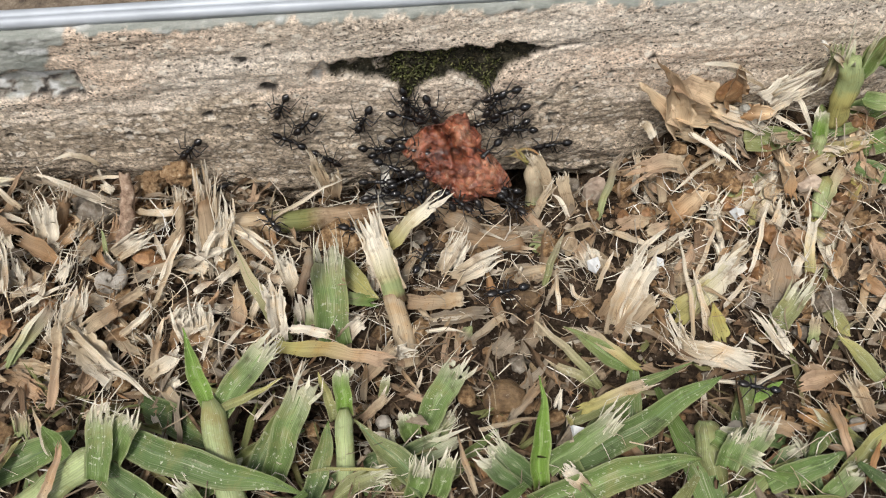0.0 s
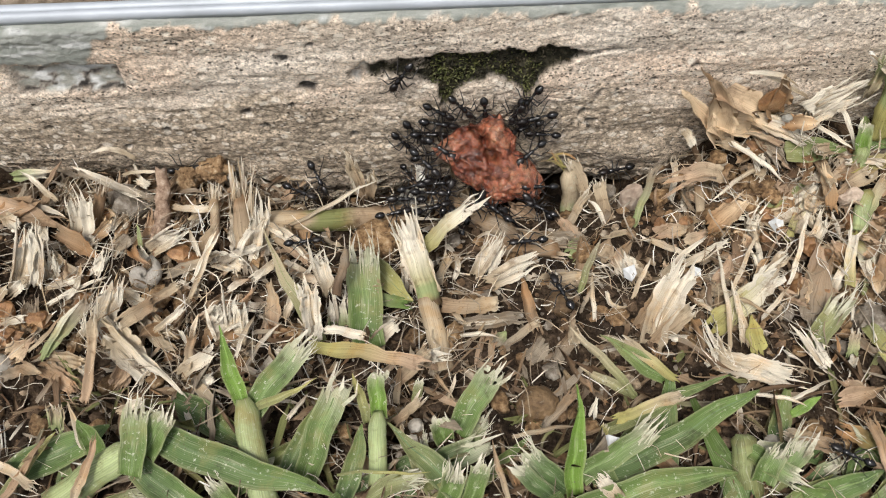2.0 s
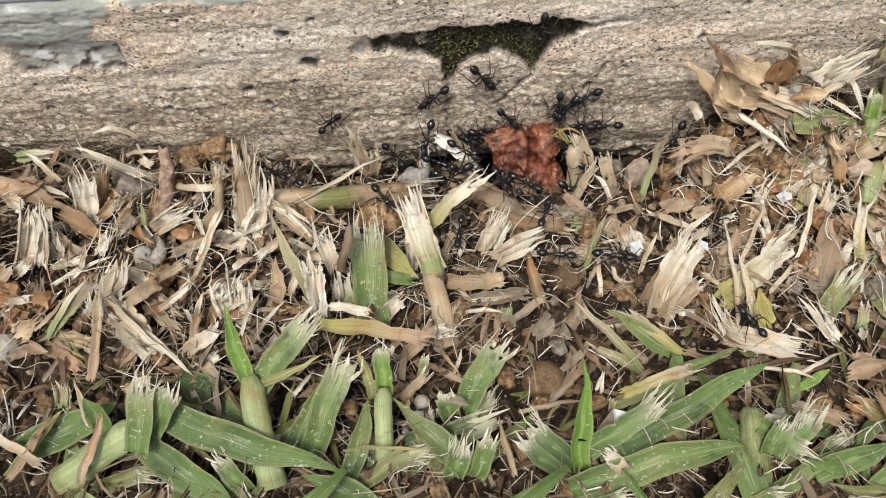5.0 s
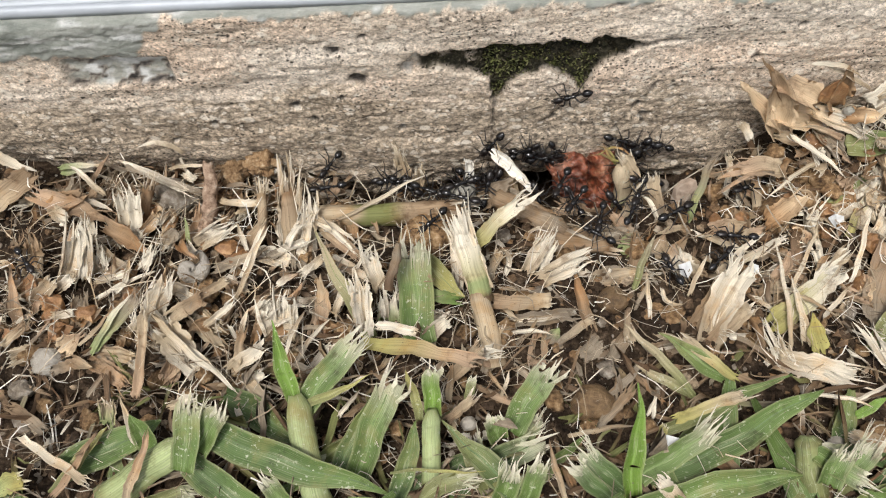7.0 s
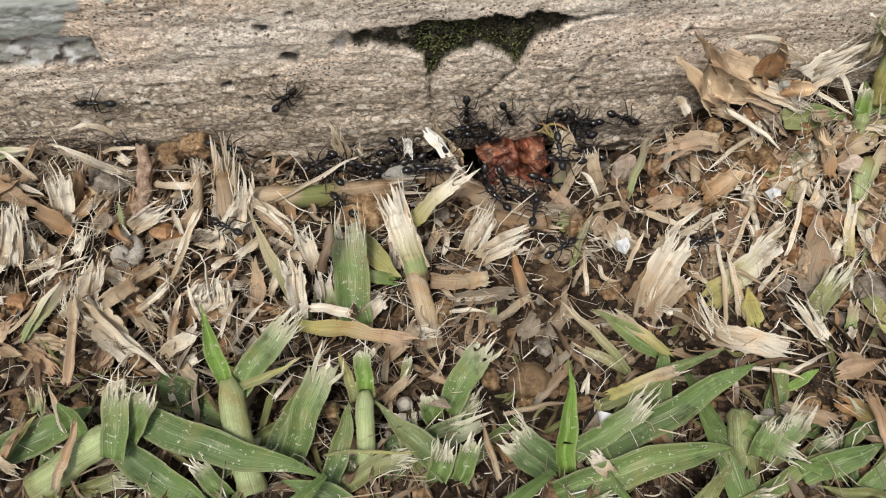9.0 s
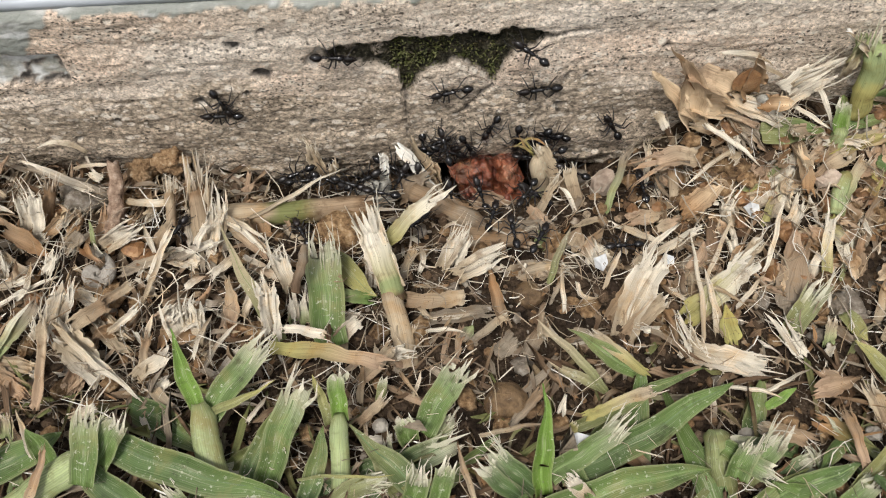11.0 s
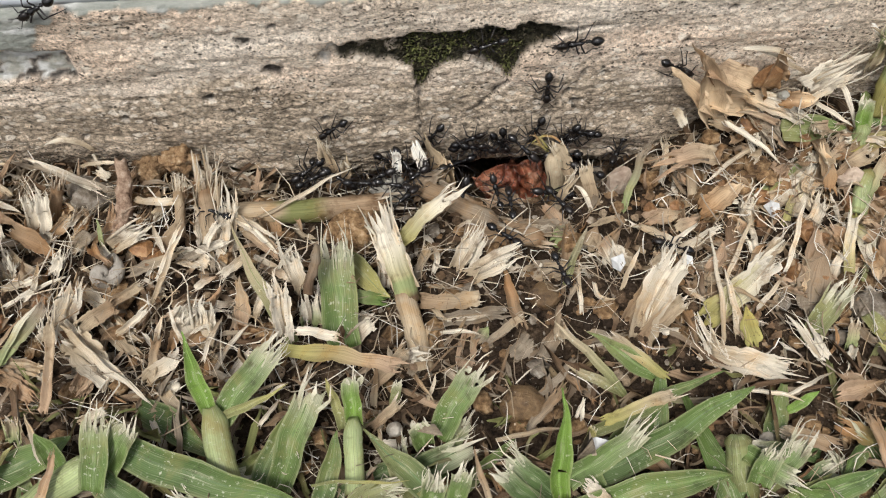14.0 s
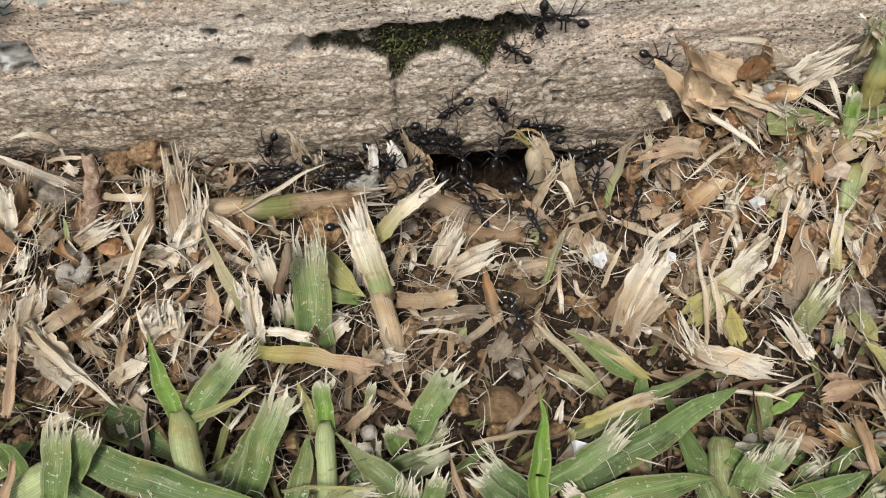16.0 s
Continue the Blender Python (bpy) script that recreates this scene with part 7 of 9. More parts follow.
lump("pebble", (20.6, -33.3, 0.0), (2.87, 2.58, 2.15), PEBBLE, "rounded brownish pebble half sunk in soil", "pebble", seed=7, rough=0.18, group="pebbles")
lump("pebble", (14.6, -52.8, 0.0), (3.62, 3.26, 2.71), PEBBLE, "rounded brownish pebble half sunk in soil", "pebble", seed=8, rough=0.18, group="pebbles")
lump("soil_clod", (8.0, -51.9, 0.0), (1.91, 1.72, 1.43), CLAY, "crumbly orange-brown soil clod among dry straw", "soil clod", seed=9, rough=0.5, group="soil clods")
lump("soil_clod", (-79.8, -34.7, 0.0), (2.60, 2.34, 1.95), CLAY, "crumbly orange-brown soil clod among dry straw", "soil clod", seed=10, rough=0.5, group="soil clods")
lump("soil_clod", (-69.1, -32.6, 1.0), (1.87, 1.68, 1.40), CLAY, "crumbly orange-brown soil clod among dry straw", "soil clod", seed=11, rough=0.5, group="soil clods")
lump("soil_clod", (-70.5, -53.8, 0.0), (1.93, 1.73, 1.45), CLAY, "crumbly orange-brown soil clod among dry straw", "soil clod", seed=12, rough=0.5, group="soil clods")
lump("soil_clod", (-60.3, -54.3, 0.0), (1.54, 1.38, 1.15), CLAY, "crumbly orange-brown soil clod among dry straw", "soil clod", seed=13, rough=0.5, group="soil clods")
lump("resin_flake", (61.3, -3.0, 20.4), (2.5, 0.9, 3.0), AMBER, "glossy amber-brown flake drifted against the kerb", "flake", seed=379, rough=0.22, group="amber flakes", subdivisions=2, facet=True)
blade("dry_husk", (65.4, -4.6, 15.6), (71.4, -5.2, 16.4), 3.2, "rust", "husk", curl=1.1, point=0.5, seed=380)
lump("soil_clod", (53.6, -6.7, 9.0), (1.61, 1.45, 1.21), CLAY, "crumbly orange-brown soil clod among dry straw", "soil clod", seed=16, rough=0.5, group="soil clods")
lump("soil_clod", (63.0, -15.0, 7.0), (1.80, 1.62, 1.35), CLAY, "crumbly orange-brown soil clod among dry straw", "soil clod", seed=17, rough=0.5, group="soil clods")
lump("soil_clod", (57.8, -9.9, 6.0), (2.81, 2.53, 2.11), CLAY, "crumbly orange-brown soil clod among dry straw", "soil clod", seed=18, rough=0.5, group="soil clods")
lump("soil_clod", (58.2, -14.9, 5.0), (2.35, 2.11, 1.76), CLAY, "crumbly orange-brown soil clod among dry straw", "soil clod", seed=19, rough=0.5, group="soil clods")
lump("soil_clod", (52.2, -16.6, 3.0), (2.79, 2.51, 2.09), CLAY, "crumbly orange-brown soil clod among dry straw", "soil clod", seed=20, rough=0.5, group="soil clods")
lump("soil_clod", (74.1, -28.1, 1.0), (2.31, 2.08, 1.73), CLAY, "crumbly orange-brown soil clod among dry straw", "soil clod", seed=21, rough=0.5, group="soil clods")
lump("soil_clod", (45.4, -42.2, 0.0), (1.39, 1.25, 1.04), CLAY, "crumbly orange-brown soil clod among dry straw", "soil clod", seed=22, rough=0.5, group="soil clods")
lump("soil_clod", (60.2, -59.6, 0.0), (2.06, 1.85, 1.54), CLAY, "crumbly orange-brown soil clod among dry straw", "soil clod", seed=23, rough=0.5, group="soil clods")
lump("soil_clod", (76.4, -38.9, 0.0), (3.05, 2.75, 2.29), GRIT, "crumbly grey-brown clod of gritty soil", "soil clod", seed=24, rough=0.5, group="soil clods")
lump("soil_clod", (85.6, -34.9, 0.0), (3.11, 2.80, 2.33), GRIT, "crumbly grey-brown clod of gritty soil", "soil clod", seed=25, rough=0.5, group="soil clods")
lump("soil_clod", (85.1, -25.2, 0.0), (2.78, 2.51, 2.09), GRIT, "crumbly grey-brown clod of gritty soil", "soil clod", seed=26, rough=0.5, group="soil clods")
lump("soil_clod", (-63.1, -7.3, 0.2), (4.16, 3.74, 3.12), GRIT, "crumbly grey-brown clod of gritty soil", "soil clod", seed=27, rough=0.5, group="soil clods")
snail_shell((-57.4, -25.4, 2.2))
lump("pebble", (-80.4, -42.7, 0.0), (3.03, 2.72, 2.27), SHELL, "rounded brownish pebble half sunk in soil", "pebble", seed=29, rough=0.18, group="pebbles")
lump("quartz_grain", (-45.6, -3.4, 4.6), (0.93, 0.84, 0.75), SHELL, "small white quartz grain on the soil", "stone", seed=30, rough=0.2, group="stones")
lump("quartz_grain", (-43.4, -3.6, 3.4), (1.05, 0.94, 0.84), SHELL, "small white quartz grain on the soil", "stone", seed=31, rough=0.2, group="stones")
lump("pebble", (-6.6, -56.0, 0.0), (1.42, 1.27, 1.06), SHELL, "rounded brownish pebble half sunk in soil", "pebble", seed=32, rough=0.18, group="pebbles")
lump("stone_chip", (-6.4, -10.4, 1.9), (3.1, 2.3, 3.3), CHALK, "pale grey angular stone chip beside the kerb", "stone", seed=33, rough=0.45, group="stones")
lump("stone_chip", (37.4, -10.2, 0.8), (2.5, 1.7, 4.4), ROSE, "pinkish cream angular stone chip standing beside the kerb", "stone", seed=34, rough=0.35, group="stones", subdivisions=2, facet=True)
lump("stone_chip", (33.2, -8.0, 0.6), (1.6, 1.3, 1.7), GRIT, "grey angular stone chip standing beside the kerb", "stone", seed=134, rough=0.35, group="stones", subdivisions=2, facet=True)
lump("stone_chip", (77.4, -16.4, 7.8), (2.2, 1.2, 2.8), ROSE, "flat pinkish-grey stone chip standing among the straw", "stone", seed=35, rough=0.3, group="stones", subdivisions=2, facet=True)
lump("pebble", (87.4, -28.2, 1.0), (1.27, 1.14, 0.95), SHELL, "rounded brownish pebble half sunk in soil", "pebble", seed=36, rough=0.18, group="pebbles")
lump("quartz_grain", (65.3, -4.2, 16.9), (1.0, 0.8, 0.8), CHALK, "small white quartz grain on the soil", "stone", seed=37, rough=0.2, group="stones")
lump("pebble", (53.2, -61.0, 0.0), (1.30, 1.17, 0.97), SHELL, "rounded brownish pebble half sunk in soil", "pebble", seed=38, rough=0.18, group="pebbles")
lump("pebble", (74.2, -62.0, 0.0), (1.40, 1.26, 1.05), SHELL, "rounded brownish pebble half sunk in soil", "pebble", seed=39, rough=0.18, group="pebbles")
lump("soil_clod", (66.2, -36.8, 0.0), (2.01, 1.81, 1.51), CLAY, "crumbly orange-brown soil clod among dry straw", "soil clod", seed=40, rough=0.5, group="soil clods")
lump("soil_clod", (-25.4, -34.6, 1.2), (2.07, 1.86, 1.55), CLAY, "crumbly orange-brown soil clod among dry straw", "soil clod", seed=41, rough=0.5, group="soil clods")
lump("pebble", (6.8, -31.5, 0.0), (1.66, 1.49, 1.24), GRIT, "rounded brownish pebble half sunk in soil", "pebble", seed=42, rough=0.18, group="pebbles")
lump("soil_clod", (-18.8, -56.7, 0.0), (1.32, 1.19, 0.99), CLAY, "crumbly orange-brown soil clod among dry straw", "soil clod", seed=43, rough=0.5, group="soil clods")
lump("soil_clod", (-36.9, -43.8, 0.0), (1.79, 1.61, 1.34), CLAY, "crumbly orange-brown soil clod among dry straw", "soil clod", seed=44, rough=0.5, group="soil clods")
lump("soil_clod", (26.6, -22.9, 1.0), (2.12, 1.91, 1.59), CLAY, "crumbly orange-brown soil clod among dry straw", "soil clod", seed=45, rough=0.5, group="soil clods")
lump("soil_clod", (30.8, -36.9, 0.0), (2.22, 2.00, 1.67), CLAY, "crumbly orange-brown soil clod among dry straw", "soil clod", seed=46, rough=0.5, group="soil clods")
lump("soil_clod", (42.8, -41.8, 0.0), (1.78, 1.60, 1.34), CLAY, "crumbly orange-brown soil clod among dry straw", "soil clod", seed=47, rough=0.5, group="soil clods")
lump("soil_clod", (-54.8, -49.6, 0.0), (1.37, 1.23, 1.03), CLAY, "crumbly orange-brown soil clod among dry straw", "soil clod", seed=48, rough=0.5, group="soil clods")
lump("soil_clod", (-83.6, -47.8, 0.0), (1.98, 1.78, 1.48), GRIT, "crumbly grey-brown clod of gritty soil", "soil clod", seed=49, rough=0.5, group="soil clods")
lump("soil_clod", (-50.7, -36.7, 0.0), (1.64, 1.48, 1.23), CLAY, "crumbly orange-brown soil clod among dry straw", "soil clod", seed=50, rough=0.5, group="soil clods")
flake((63.7, -19.7, 4.0), 1.88, 20, seed=1482)
flake((24.8, -61.7, 4.0), 2.32, 5, seed=1182)
flake((33.8, -29.3, 3.0), 1.84, 60, seed=1213)
flake((46.1, -29.1, 3.0), 1.02, 15, seed=1333)
flake((84.7, -47.5, 2.0), 1.56, 40, seed=1560)
flake((67.0, -1.9, 13.0), 1.06, 0, seed=1498)


def scattered_clods():
    rng = random.Random(77)
    for k in range(150):
        x, y = rng.uniform(-95, 95), rng.uniform(-72, -8)
        r = rng.uniform(0.7, 1.9)
        lump("soil_clod", (x, y, ground_height(x, y) + 0.3 * r), (r * rng.uniform(0.8, 1.3), r, r * 0.7), rng.choice([CLAY, CLAY, GRIT]),
             "small crumbly soil clod among dry straw", "soil clod", seed=k + 200, rough=0.5, group="soil clods", subdivisions=2, turn=rng.uniform(0, 360))
    # amber lumps and rounded papery flakes, thickest in the drift at the kerb's far end and along its foot
    for k in range(84):
        x, y = (rng.uniform(42, 92), rng.uniform(-36, -4)) if k < 46 else (rng.uniform(-92, -30), rng.uniform(-40, -4))
        r = rng.uniform(0.7, 2.0)
        lump("soil_clod", (x, y, ground_height(x, y) + 0.8 + 0.4 * r), (r * rng.uniform(0.8, 1.4), r, r * 0.8), rng.choice([CLAY, AMBER, AMBER]),
             "amber-brown lump lying among dry husks", "soil clod", seed=k + 500, rough=0.7, group="soil clods", subdivisions=2, facet=True, turn=rng.uniform(0, 360))
    for k in range(60):
        x, y = (rng.uniform(42, 92), rng.uniform(-38, -5)) if k < 38 else (rng.uniform(-92, -28), rng.uniform(-42, -6))
        g, ln = rng.uniform(0, 2 * math.pi), rng.uniform(3, 6.5)
        a = Vector((x, y, ground_height(x, y) + rng.uniform(1.0, 2.6)))
        b = a + Vector((math.cos(g) * ln, math.sin(g) * ln, rng.uniform(0, 0.5) * ln))
        b.y = min(b.y, -2.5)
        b.z = max(b.z, ground_height(b.x, b.y) + 1.0)
        blade("dry_husk", a, b, rng.uniform(1.8, 3.8), rng.choice(["husk", "pink", "tan", "rust", "rust"]), rng.choice(["husk", "pink", "tan"]), fray=rng.choice([0, 0, 0, 4]), tear=0.25,
              curl=rng.uniform(0.5, 1.4), point=rng.uniform(0.4, 0.9), roll=rng.uniform(-60, 60), side=rng.uniform(-0.8, 0.8), seed=5000 + k)


scattered_clods()


# ---- what moves: seconds, place in millimetres, turn in degrees ----
ANT_WALKS = []
ANT_WALKS.append([
    (0.00, -23.0, -1.2, 20.1, -90, 63, 180),
    (0.50, -22.4, -1.2, 15.4, 90, 74, 0),
    (1.00, -21.8, -1.2, 10.8, 90, 31, 0),
    (1.50, -15.1, -1.2, 4.8, 90, -6, 0),
    (1.75, -10.8, -1.8, 2.6, 46, 9, -28),
    (2.00, -6.6, -2.5, 0.5, -0, -0, -58),
    (3.00, -13.9, -4.9, 0.5, 0, 0, -20),
    (3.17, -13.0, -3.7, 3.3, 25, -23, 2),
    (3.33, -12.0, -2.4, 6.2, 45, -53, 17),
    (3.50, -11.0, -1.2, 9.0, 90, -84, 0),
    (3.75, -13.8, -1.2, 10.0, 90, -32, 0),
    (4.00, -16.6, -1.2, 10.9, 90, 20, 0),
    (4.83, -21.8, -1.2, 9.7, 90, -34, 0),
    (5.67, -27.0, -1.2, 8.4, 90, -89, 0),
    (6.50, -32.2, -1.2, 7.2, -90, -37, 180),
    (6.83, -32.3, -2.4, 5.0, -72, -2, -145),
    (7.17, -32.5, -3.7, 2.7, -36, 15, -100),
    (7.50, -32.6, -4.9, 0.5, -0, -0, -54),
    (7.83, -35.1, -10.7, 2.1, -0, -0, -100),
    (8.17, -37.6, -16.6, 3.6, -0, -0, -147),
    (8.50, -40.1, -22.4, 5.2, 0, -0, 167),
    (10.25, -26.5, -21.2, 5.2, 0, -0, 133),
    (12.00, -12.9, -20.0, 5.2, 0, -0, 99),
    (12.25, -10.7, -21.5, 5.2, 0, -0, 151),
    (12.50, -8.5, -23.0, 5.2, 0, 0, -158),
    (14.00, -21.7, -4.7, 0.5, 0, 0, -101),
    (14.17, -26.0, -8.8, 2.1, 0, 0, -159),
    (14.33, -30.3, -12.8, 3.6, -0, -0, 143),
    (14.50, -34.6, -16.8, 5.2, 0, -0, 85),
    (15.00, -32.8, -14.1, 5.2, 0, -0, 98),
    (15.50, -29.6, -12.5, 5.2, 0, -0, 58),
    (16.00, -26.5, -10.9, 5.2, 0, -0, 19),
])
ANT_WALKS.append([
    (0.00, -19.3, -1.2, 15.2, -90, 48, 180),
    (0.33, -17.6, -1.2, 14.6, 90, 85, 0),
    (0.67, -15.9, -1.2, 13.9, 90, 38, 0),
    (1.00, -14.2, -1.2, 13.3, 90, -9, 0),
    (1.50, -14.7, -1.2, 17.2, 90, -32, 0),
    (1.67, -12.4, -1.2, 20.4, 90, 19, 0),
    (1.83, -10.1, -1.2, 23.6, 90, 70, 0),
    (2.00, -7.7, -1.2, 26.8, -90, 59, 180),
    (3.00, -3.1, -1.2, 25.0, -90, 42, 180),
    (7.50, 1.0, -1.2, 5.8, -90, 65, 180),
    (8.50, 5.4, -1.2, 7.9, 90, 83, 0),
    (10.25, 7.9, -1.2, 14.8, -90, 45, 180),
    (12.00, 10.5, -1.2, 21.7, -90, -6, 180),
    (12.17, 14.9, -1.2, 21.7, -90, 36, 180),
    (12.33, 19.2, -1.2, 21.7, -90, 79, 180),
    (12.50, 23.5, -1.2, 21.7, 90, 59, 0),
    (13.00, 22.9, -1.2, 20.6, 90, 76, 0),
    (14.00, 23.1, -1.2, 17.7, 90, 88, 0),
    (15.00, 29.8, -1.2, 20.4, 90, 36, 0),
    (15.33, 29.1, -1.2, 24.3, 90, 90, 0),
    (15.67, 28.4, -1.2, 28.2, -90, 36, 180),
    (16.00, 27.6, -1.2, 32.1, -90, -18, 180),
])
ANT_WALKS.append([
    (0.00, -23.1, -1.2, 11.1, -90, -39, 180),
    (0.33, -24.6, -1.2, 9.4, 90, -89, 0),
    (0.67, -26.2, -1.2, 7.6, 90, -36, 0),
    (1.00, -27.8, -1.2, 5.9, 90, 16, 0),
    (1.83, -25.3, -5.7, 5.7, 60, 39, -47),
    (2.67, -22.8, -10.2, 5.4, 18, 31, -105),
    (3.50, -20.3, -14.7, 5.2, 0, 0, -143),
    (4.00, -13.9, -19.2, 5.2, 0, 0, -101),
    (4.83, -12.6, -17.5, 5.2, 0, 0, -61),
    (5.67, -11.3, -15.7, 5.2, 0, 0, -20),
    (6.50, -10.0, -14.0, 5.2, 0, -0, 21),
    (6.67, -10.7, -15.4, 5.2, 0, 0, -31),
    (6.83, -11.5, -16.9, 5.2, 0, 0, -83),
    (7.00, -12.2, -18.3, 5.2, 0, 0, -134),
    (7.25, -12.8, -17.3, 5.2, -0, -0, 178),
    (7.50, -13.4, -16.3, 5.2, 0, -0, 130),
    (8.50, -8.4, -25.8, 5.2, 0, -0, 125),
    (9.00, -17.1, -18.5, 5.2, 0, -0, 130),
    (10.50, -9.4, -14.2, 5.2, 0, -0, 160),
    (12.00, -1.8, -9.9, 5.2, 0, 0, -170),
    (12.17, -1.9, -9.8, 5.2, 0, 0, -112),
    (12.33, -2.1, -9.7, 5.2, 0, 0, -54),
    (12.50, -2.3, -9.6, 5.2, 0, -0, 3),
    (12.67, -2.6, -9.7, 5.2, 0, -0, 58),
    (12.83, -3.0, -9.8, 5.2, 0, -0, 112),
    (13.00, -3.3, -10.0, 5.2, 0, -0, 166),
    (13.33, -3.9, -10.5, 5.2, 0, -0, -134),
    (13.67, -4.5, -11.0, 5.2, 0, -0, -74),
    (14.00, -5.1, -11.5, 5.2, 0, 0, -14),
    (14.25, -8.9, -11.1, 5.2, 0, -0, 26),
    (14.50, -12.8, -10.8, 5.2, 0, -0, 65),
    (14.67, -12.4, -12.4, 5.2, 0, -0, 117),
    (14.83, -12.1, -14.0, 5.2, 0, -0, 168),
    (15.00, -11.8, -15.6, 5.2, 0, 0, -141),
    (15.33, -10.9, -17.3, 5.2, 0, 0, -91),
    (15.67, -10.1, -18.9, 5.2, 0, 0, -42),
    (16.00, -9.2, -20.6, 5.2, 0, -0, 7),
])
ANT_WALKS.append([
    (0.00, -16.1, -1.2, 4.7, 90, 44, 0),
    (1.00, -11.7, -1.2, 4.1, 90, 63, 0),
    (1.25, -10.7, -8.1, 4.6, 41, 27, -2),
    (1.50, -9.7, -15.0, 5.2, 0, -0, 23),
    (2.00, -9.6, -15.1, 5.2, 0, -0, 13),
    (3.50, 6.1, -36.3, 5.2, 0, 0, -15),
    (6.50, 27.3, -25.8, 5.2, 0, -0, 36),
    (6.75, 29.0, -27.7, 5.2, 0, -0, 73),
    (7.00, 30.7, -29.7, 5.2, 0, -0, 109),
    (7.25, 26.1, -31.8, 5.2, 0, -0, 56),
    (7.50, 21.6, -33.8, 5.2, 0, -0, 4),
    (9.75, 22.9, -27.3, 5.2, 0, -0, 48),
    (12.00, 24.3, -20.7, 5.2, 0, -0, 93),
    (12.17, 25.8, -19.9, 5.2, 0, -0, 134),
    (12.33, 27.4, -19.1, 5.2, 0, -0, 176),
    (12.50, 28.9, -18.3, 5.2, 0, 0, -143),
    (13.00, 28.9, -28.6, 5.2, 0, 0, -164),
    (13.50, 26.1, -29.9, 5.2, 0, 0, -119),
    (14.00, 23.3, -31.2, 5.2, 0, 0, -73),
    (14.50, 19.1, -39.9, 5.2, 0, 0, -77),
    (16.00, 18.1, -39.9, 6.2, -0, -0, -77),
])
ANT_WALKS.append([
    (0.00, -8.1, -1.2, 15.4, -90, 66, 180),
    (1.00, -5.2, -1.2, 13.6, 90, 63, 0),
    (2.00, -5.1, -1.2, 11.9, 90, 58, 0),
    (2.50, -3.5, -1.2, 12.1, 90, 27, 0),
    (3.00, -1.9, -1.2, 12.4, 90, -5, 0),
    (3.25, -4.2, -1.2, 12.9, 90, 48, 0),
    (3.50, -6.5, -1.2, 13.4, -90, 79, 180),
    (4.00, -3.1, -1.2, 8.3, -90, 33, 180),
    (5.00, -4.1, -5.1, 7.3, -49, 53, -118),
    (6.00, -5.1, -9.0, 6.2, -7, 35, -54),
    (7.00, -6.1, -12.9, 5.2, 0, 0, -19),
    (8.00, -2.9, -9.4, 5.2, 0, -0, 24),
    (8.50, -1.8, -11.1, 5.2, 0, 0, -3),
    (9.00, -1.6, -11.3, 5.2, 0, -0, 4),
    (9.50, -5.1, -17.6, 5.2, 0, -0, 59),
    (12.00, 3.9, -20.1, 5.2, 0, -0, 32),
    (12.50, 3.7, -19.5, 5.2, 0, -0, 77),
    (13.00, 2.2, -24.3, 5.2, 0, -0, 34),
    (14.50, -5.0, -11.0, 5.2, 0, -0, 45),
    (14.75, -5.1, -11.6, 5.2, 0, 0, -9),
    (15.00, -5.3, -12.3, 5.2, 0, 0, -63),
    (15.50, -1.7, -12.8, 5.2, 0, 0, -4),
    (16.00, 1.9, -13.3, 5.2, 0, -0, 55),
])
ANT_WALKS.append([
    (0.00, -5.5, -1.2, 7.1, 90, 9, 0),
    (1.00, -6.4, -1.2, 8.7, 90, 43, 0),
    (1.50, -5.5, -1.2, 10.8, 90, 52, 0),
    (2.00, -7.4, -1.2, 9.0, 90, 55, 0),
    (2.50, -4.2, -1.2, 8.5, 90, 24, 0),
    (3.00, -1.0, -1.2, 8.1, 90, -6, 0),
    (3.25, -0.8, -1.8, 4.3, 46, 13, -35),
    (3.50, -0.6, -2.5, 0.5, 0, 0, -73),
    (4.00, -11.3, -2.5, 0.5, -0, -0, -76),
    (5.25, -10.7, -3.2, 0.5, -0, -0, -45),
    (6.50, -10.1, -3.9, 0.5, 0, 0, -14),
    (6.67, -8.8, -5.8, 2.1, 0, 0, -63),
    (6.83, -7.6, -7.6, 3.6, 0, 0, -112),
    (7.00, -6.4, -9.5, 5.2, 0, 0, -161),
    (7.50, -7.2, -5.0, 0.5, 0, -0, 144),
    (7.83, -14.7, -3.7, 4.5, 7, -33, 115),
    (8.17, -22.3, -2.5, 8.5, 43, -54, 62),
    (8.50, -29.9, -1.2, 12.4, 90, -41, 0),
    (9.00, -26.9, -1.2, 15.1, 90, -48, 0),
    (9.50, -22.2, -1.2, 17.4, 90, -35, 0),
    (12.00, -0.4, -1.2, 32.5, 90, 16, 0),
    (12.17, 2.2, -1.2, 27.4, 90, -29, 0),
    (12.33, 4.9, -1.2, 22.3, 90, -74, 0),
    (12.50, 7.5, -1.2, 17.2, -90, -61, 180),
    (12.67, 9.9, -1.2, 13.4, -90, -7, 180),
    (12.83, 12.4, -1.2, 9.6, -90, 47, 180),
    (13.00, 14.8, -1.2, 5.8, 90, 78, 0),
    (14.00, 2.2, -1.2, 5.7, -90, 59, 180),
    (14.50, 2.2, -1.2, 5.1, -90, 75, 180),
    (15.00, 1.7, -1.2, 2.8, -90, 85, 180),
    (16.00, 0.5, -1.2, 5.7, -90, 30, 180),
])
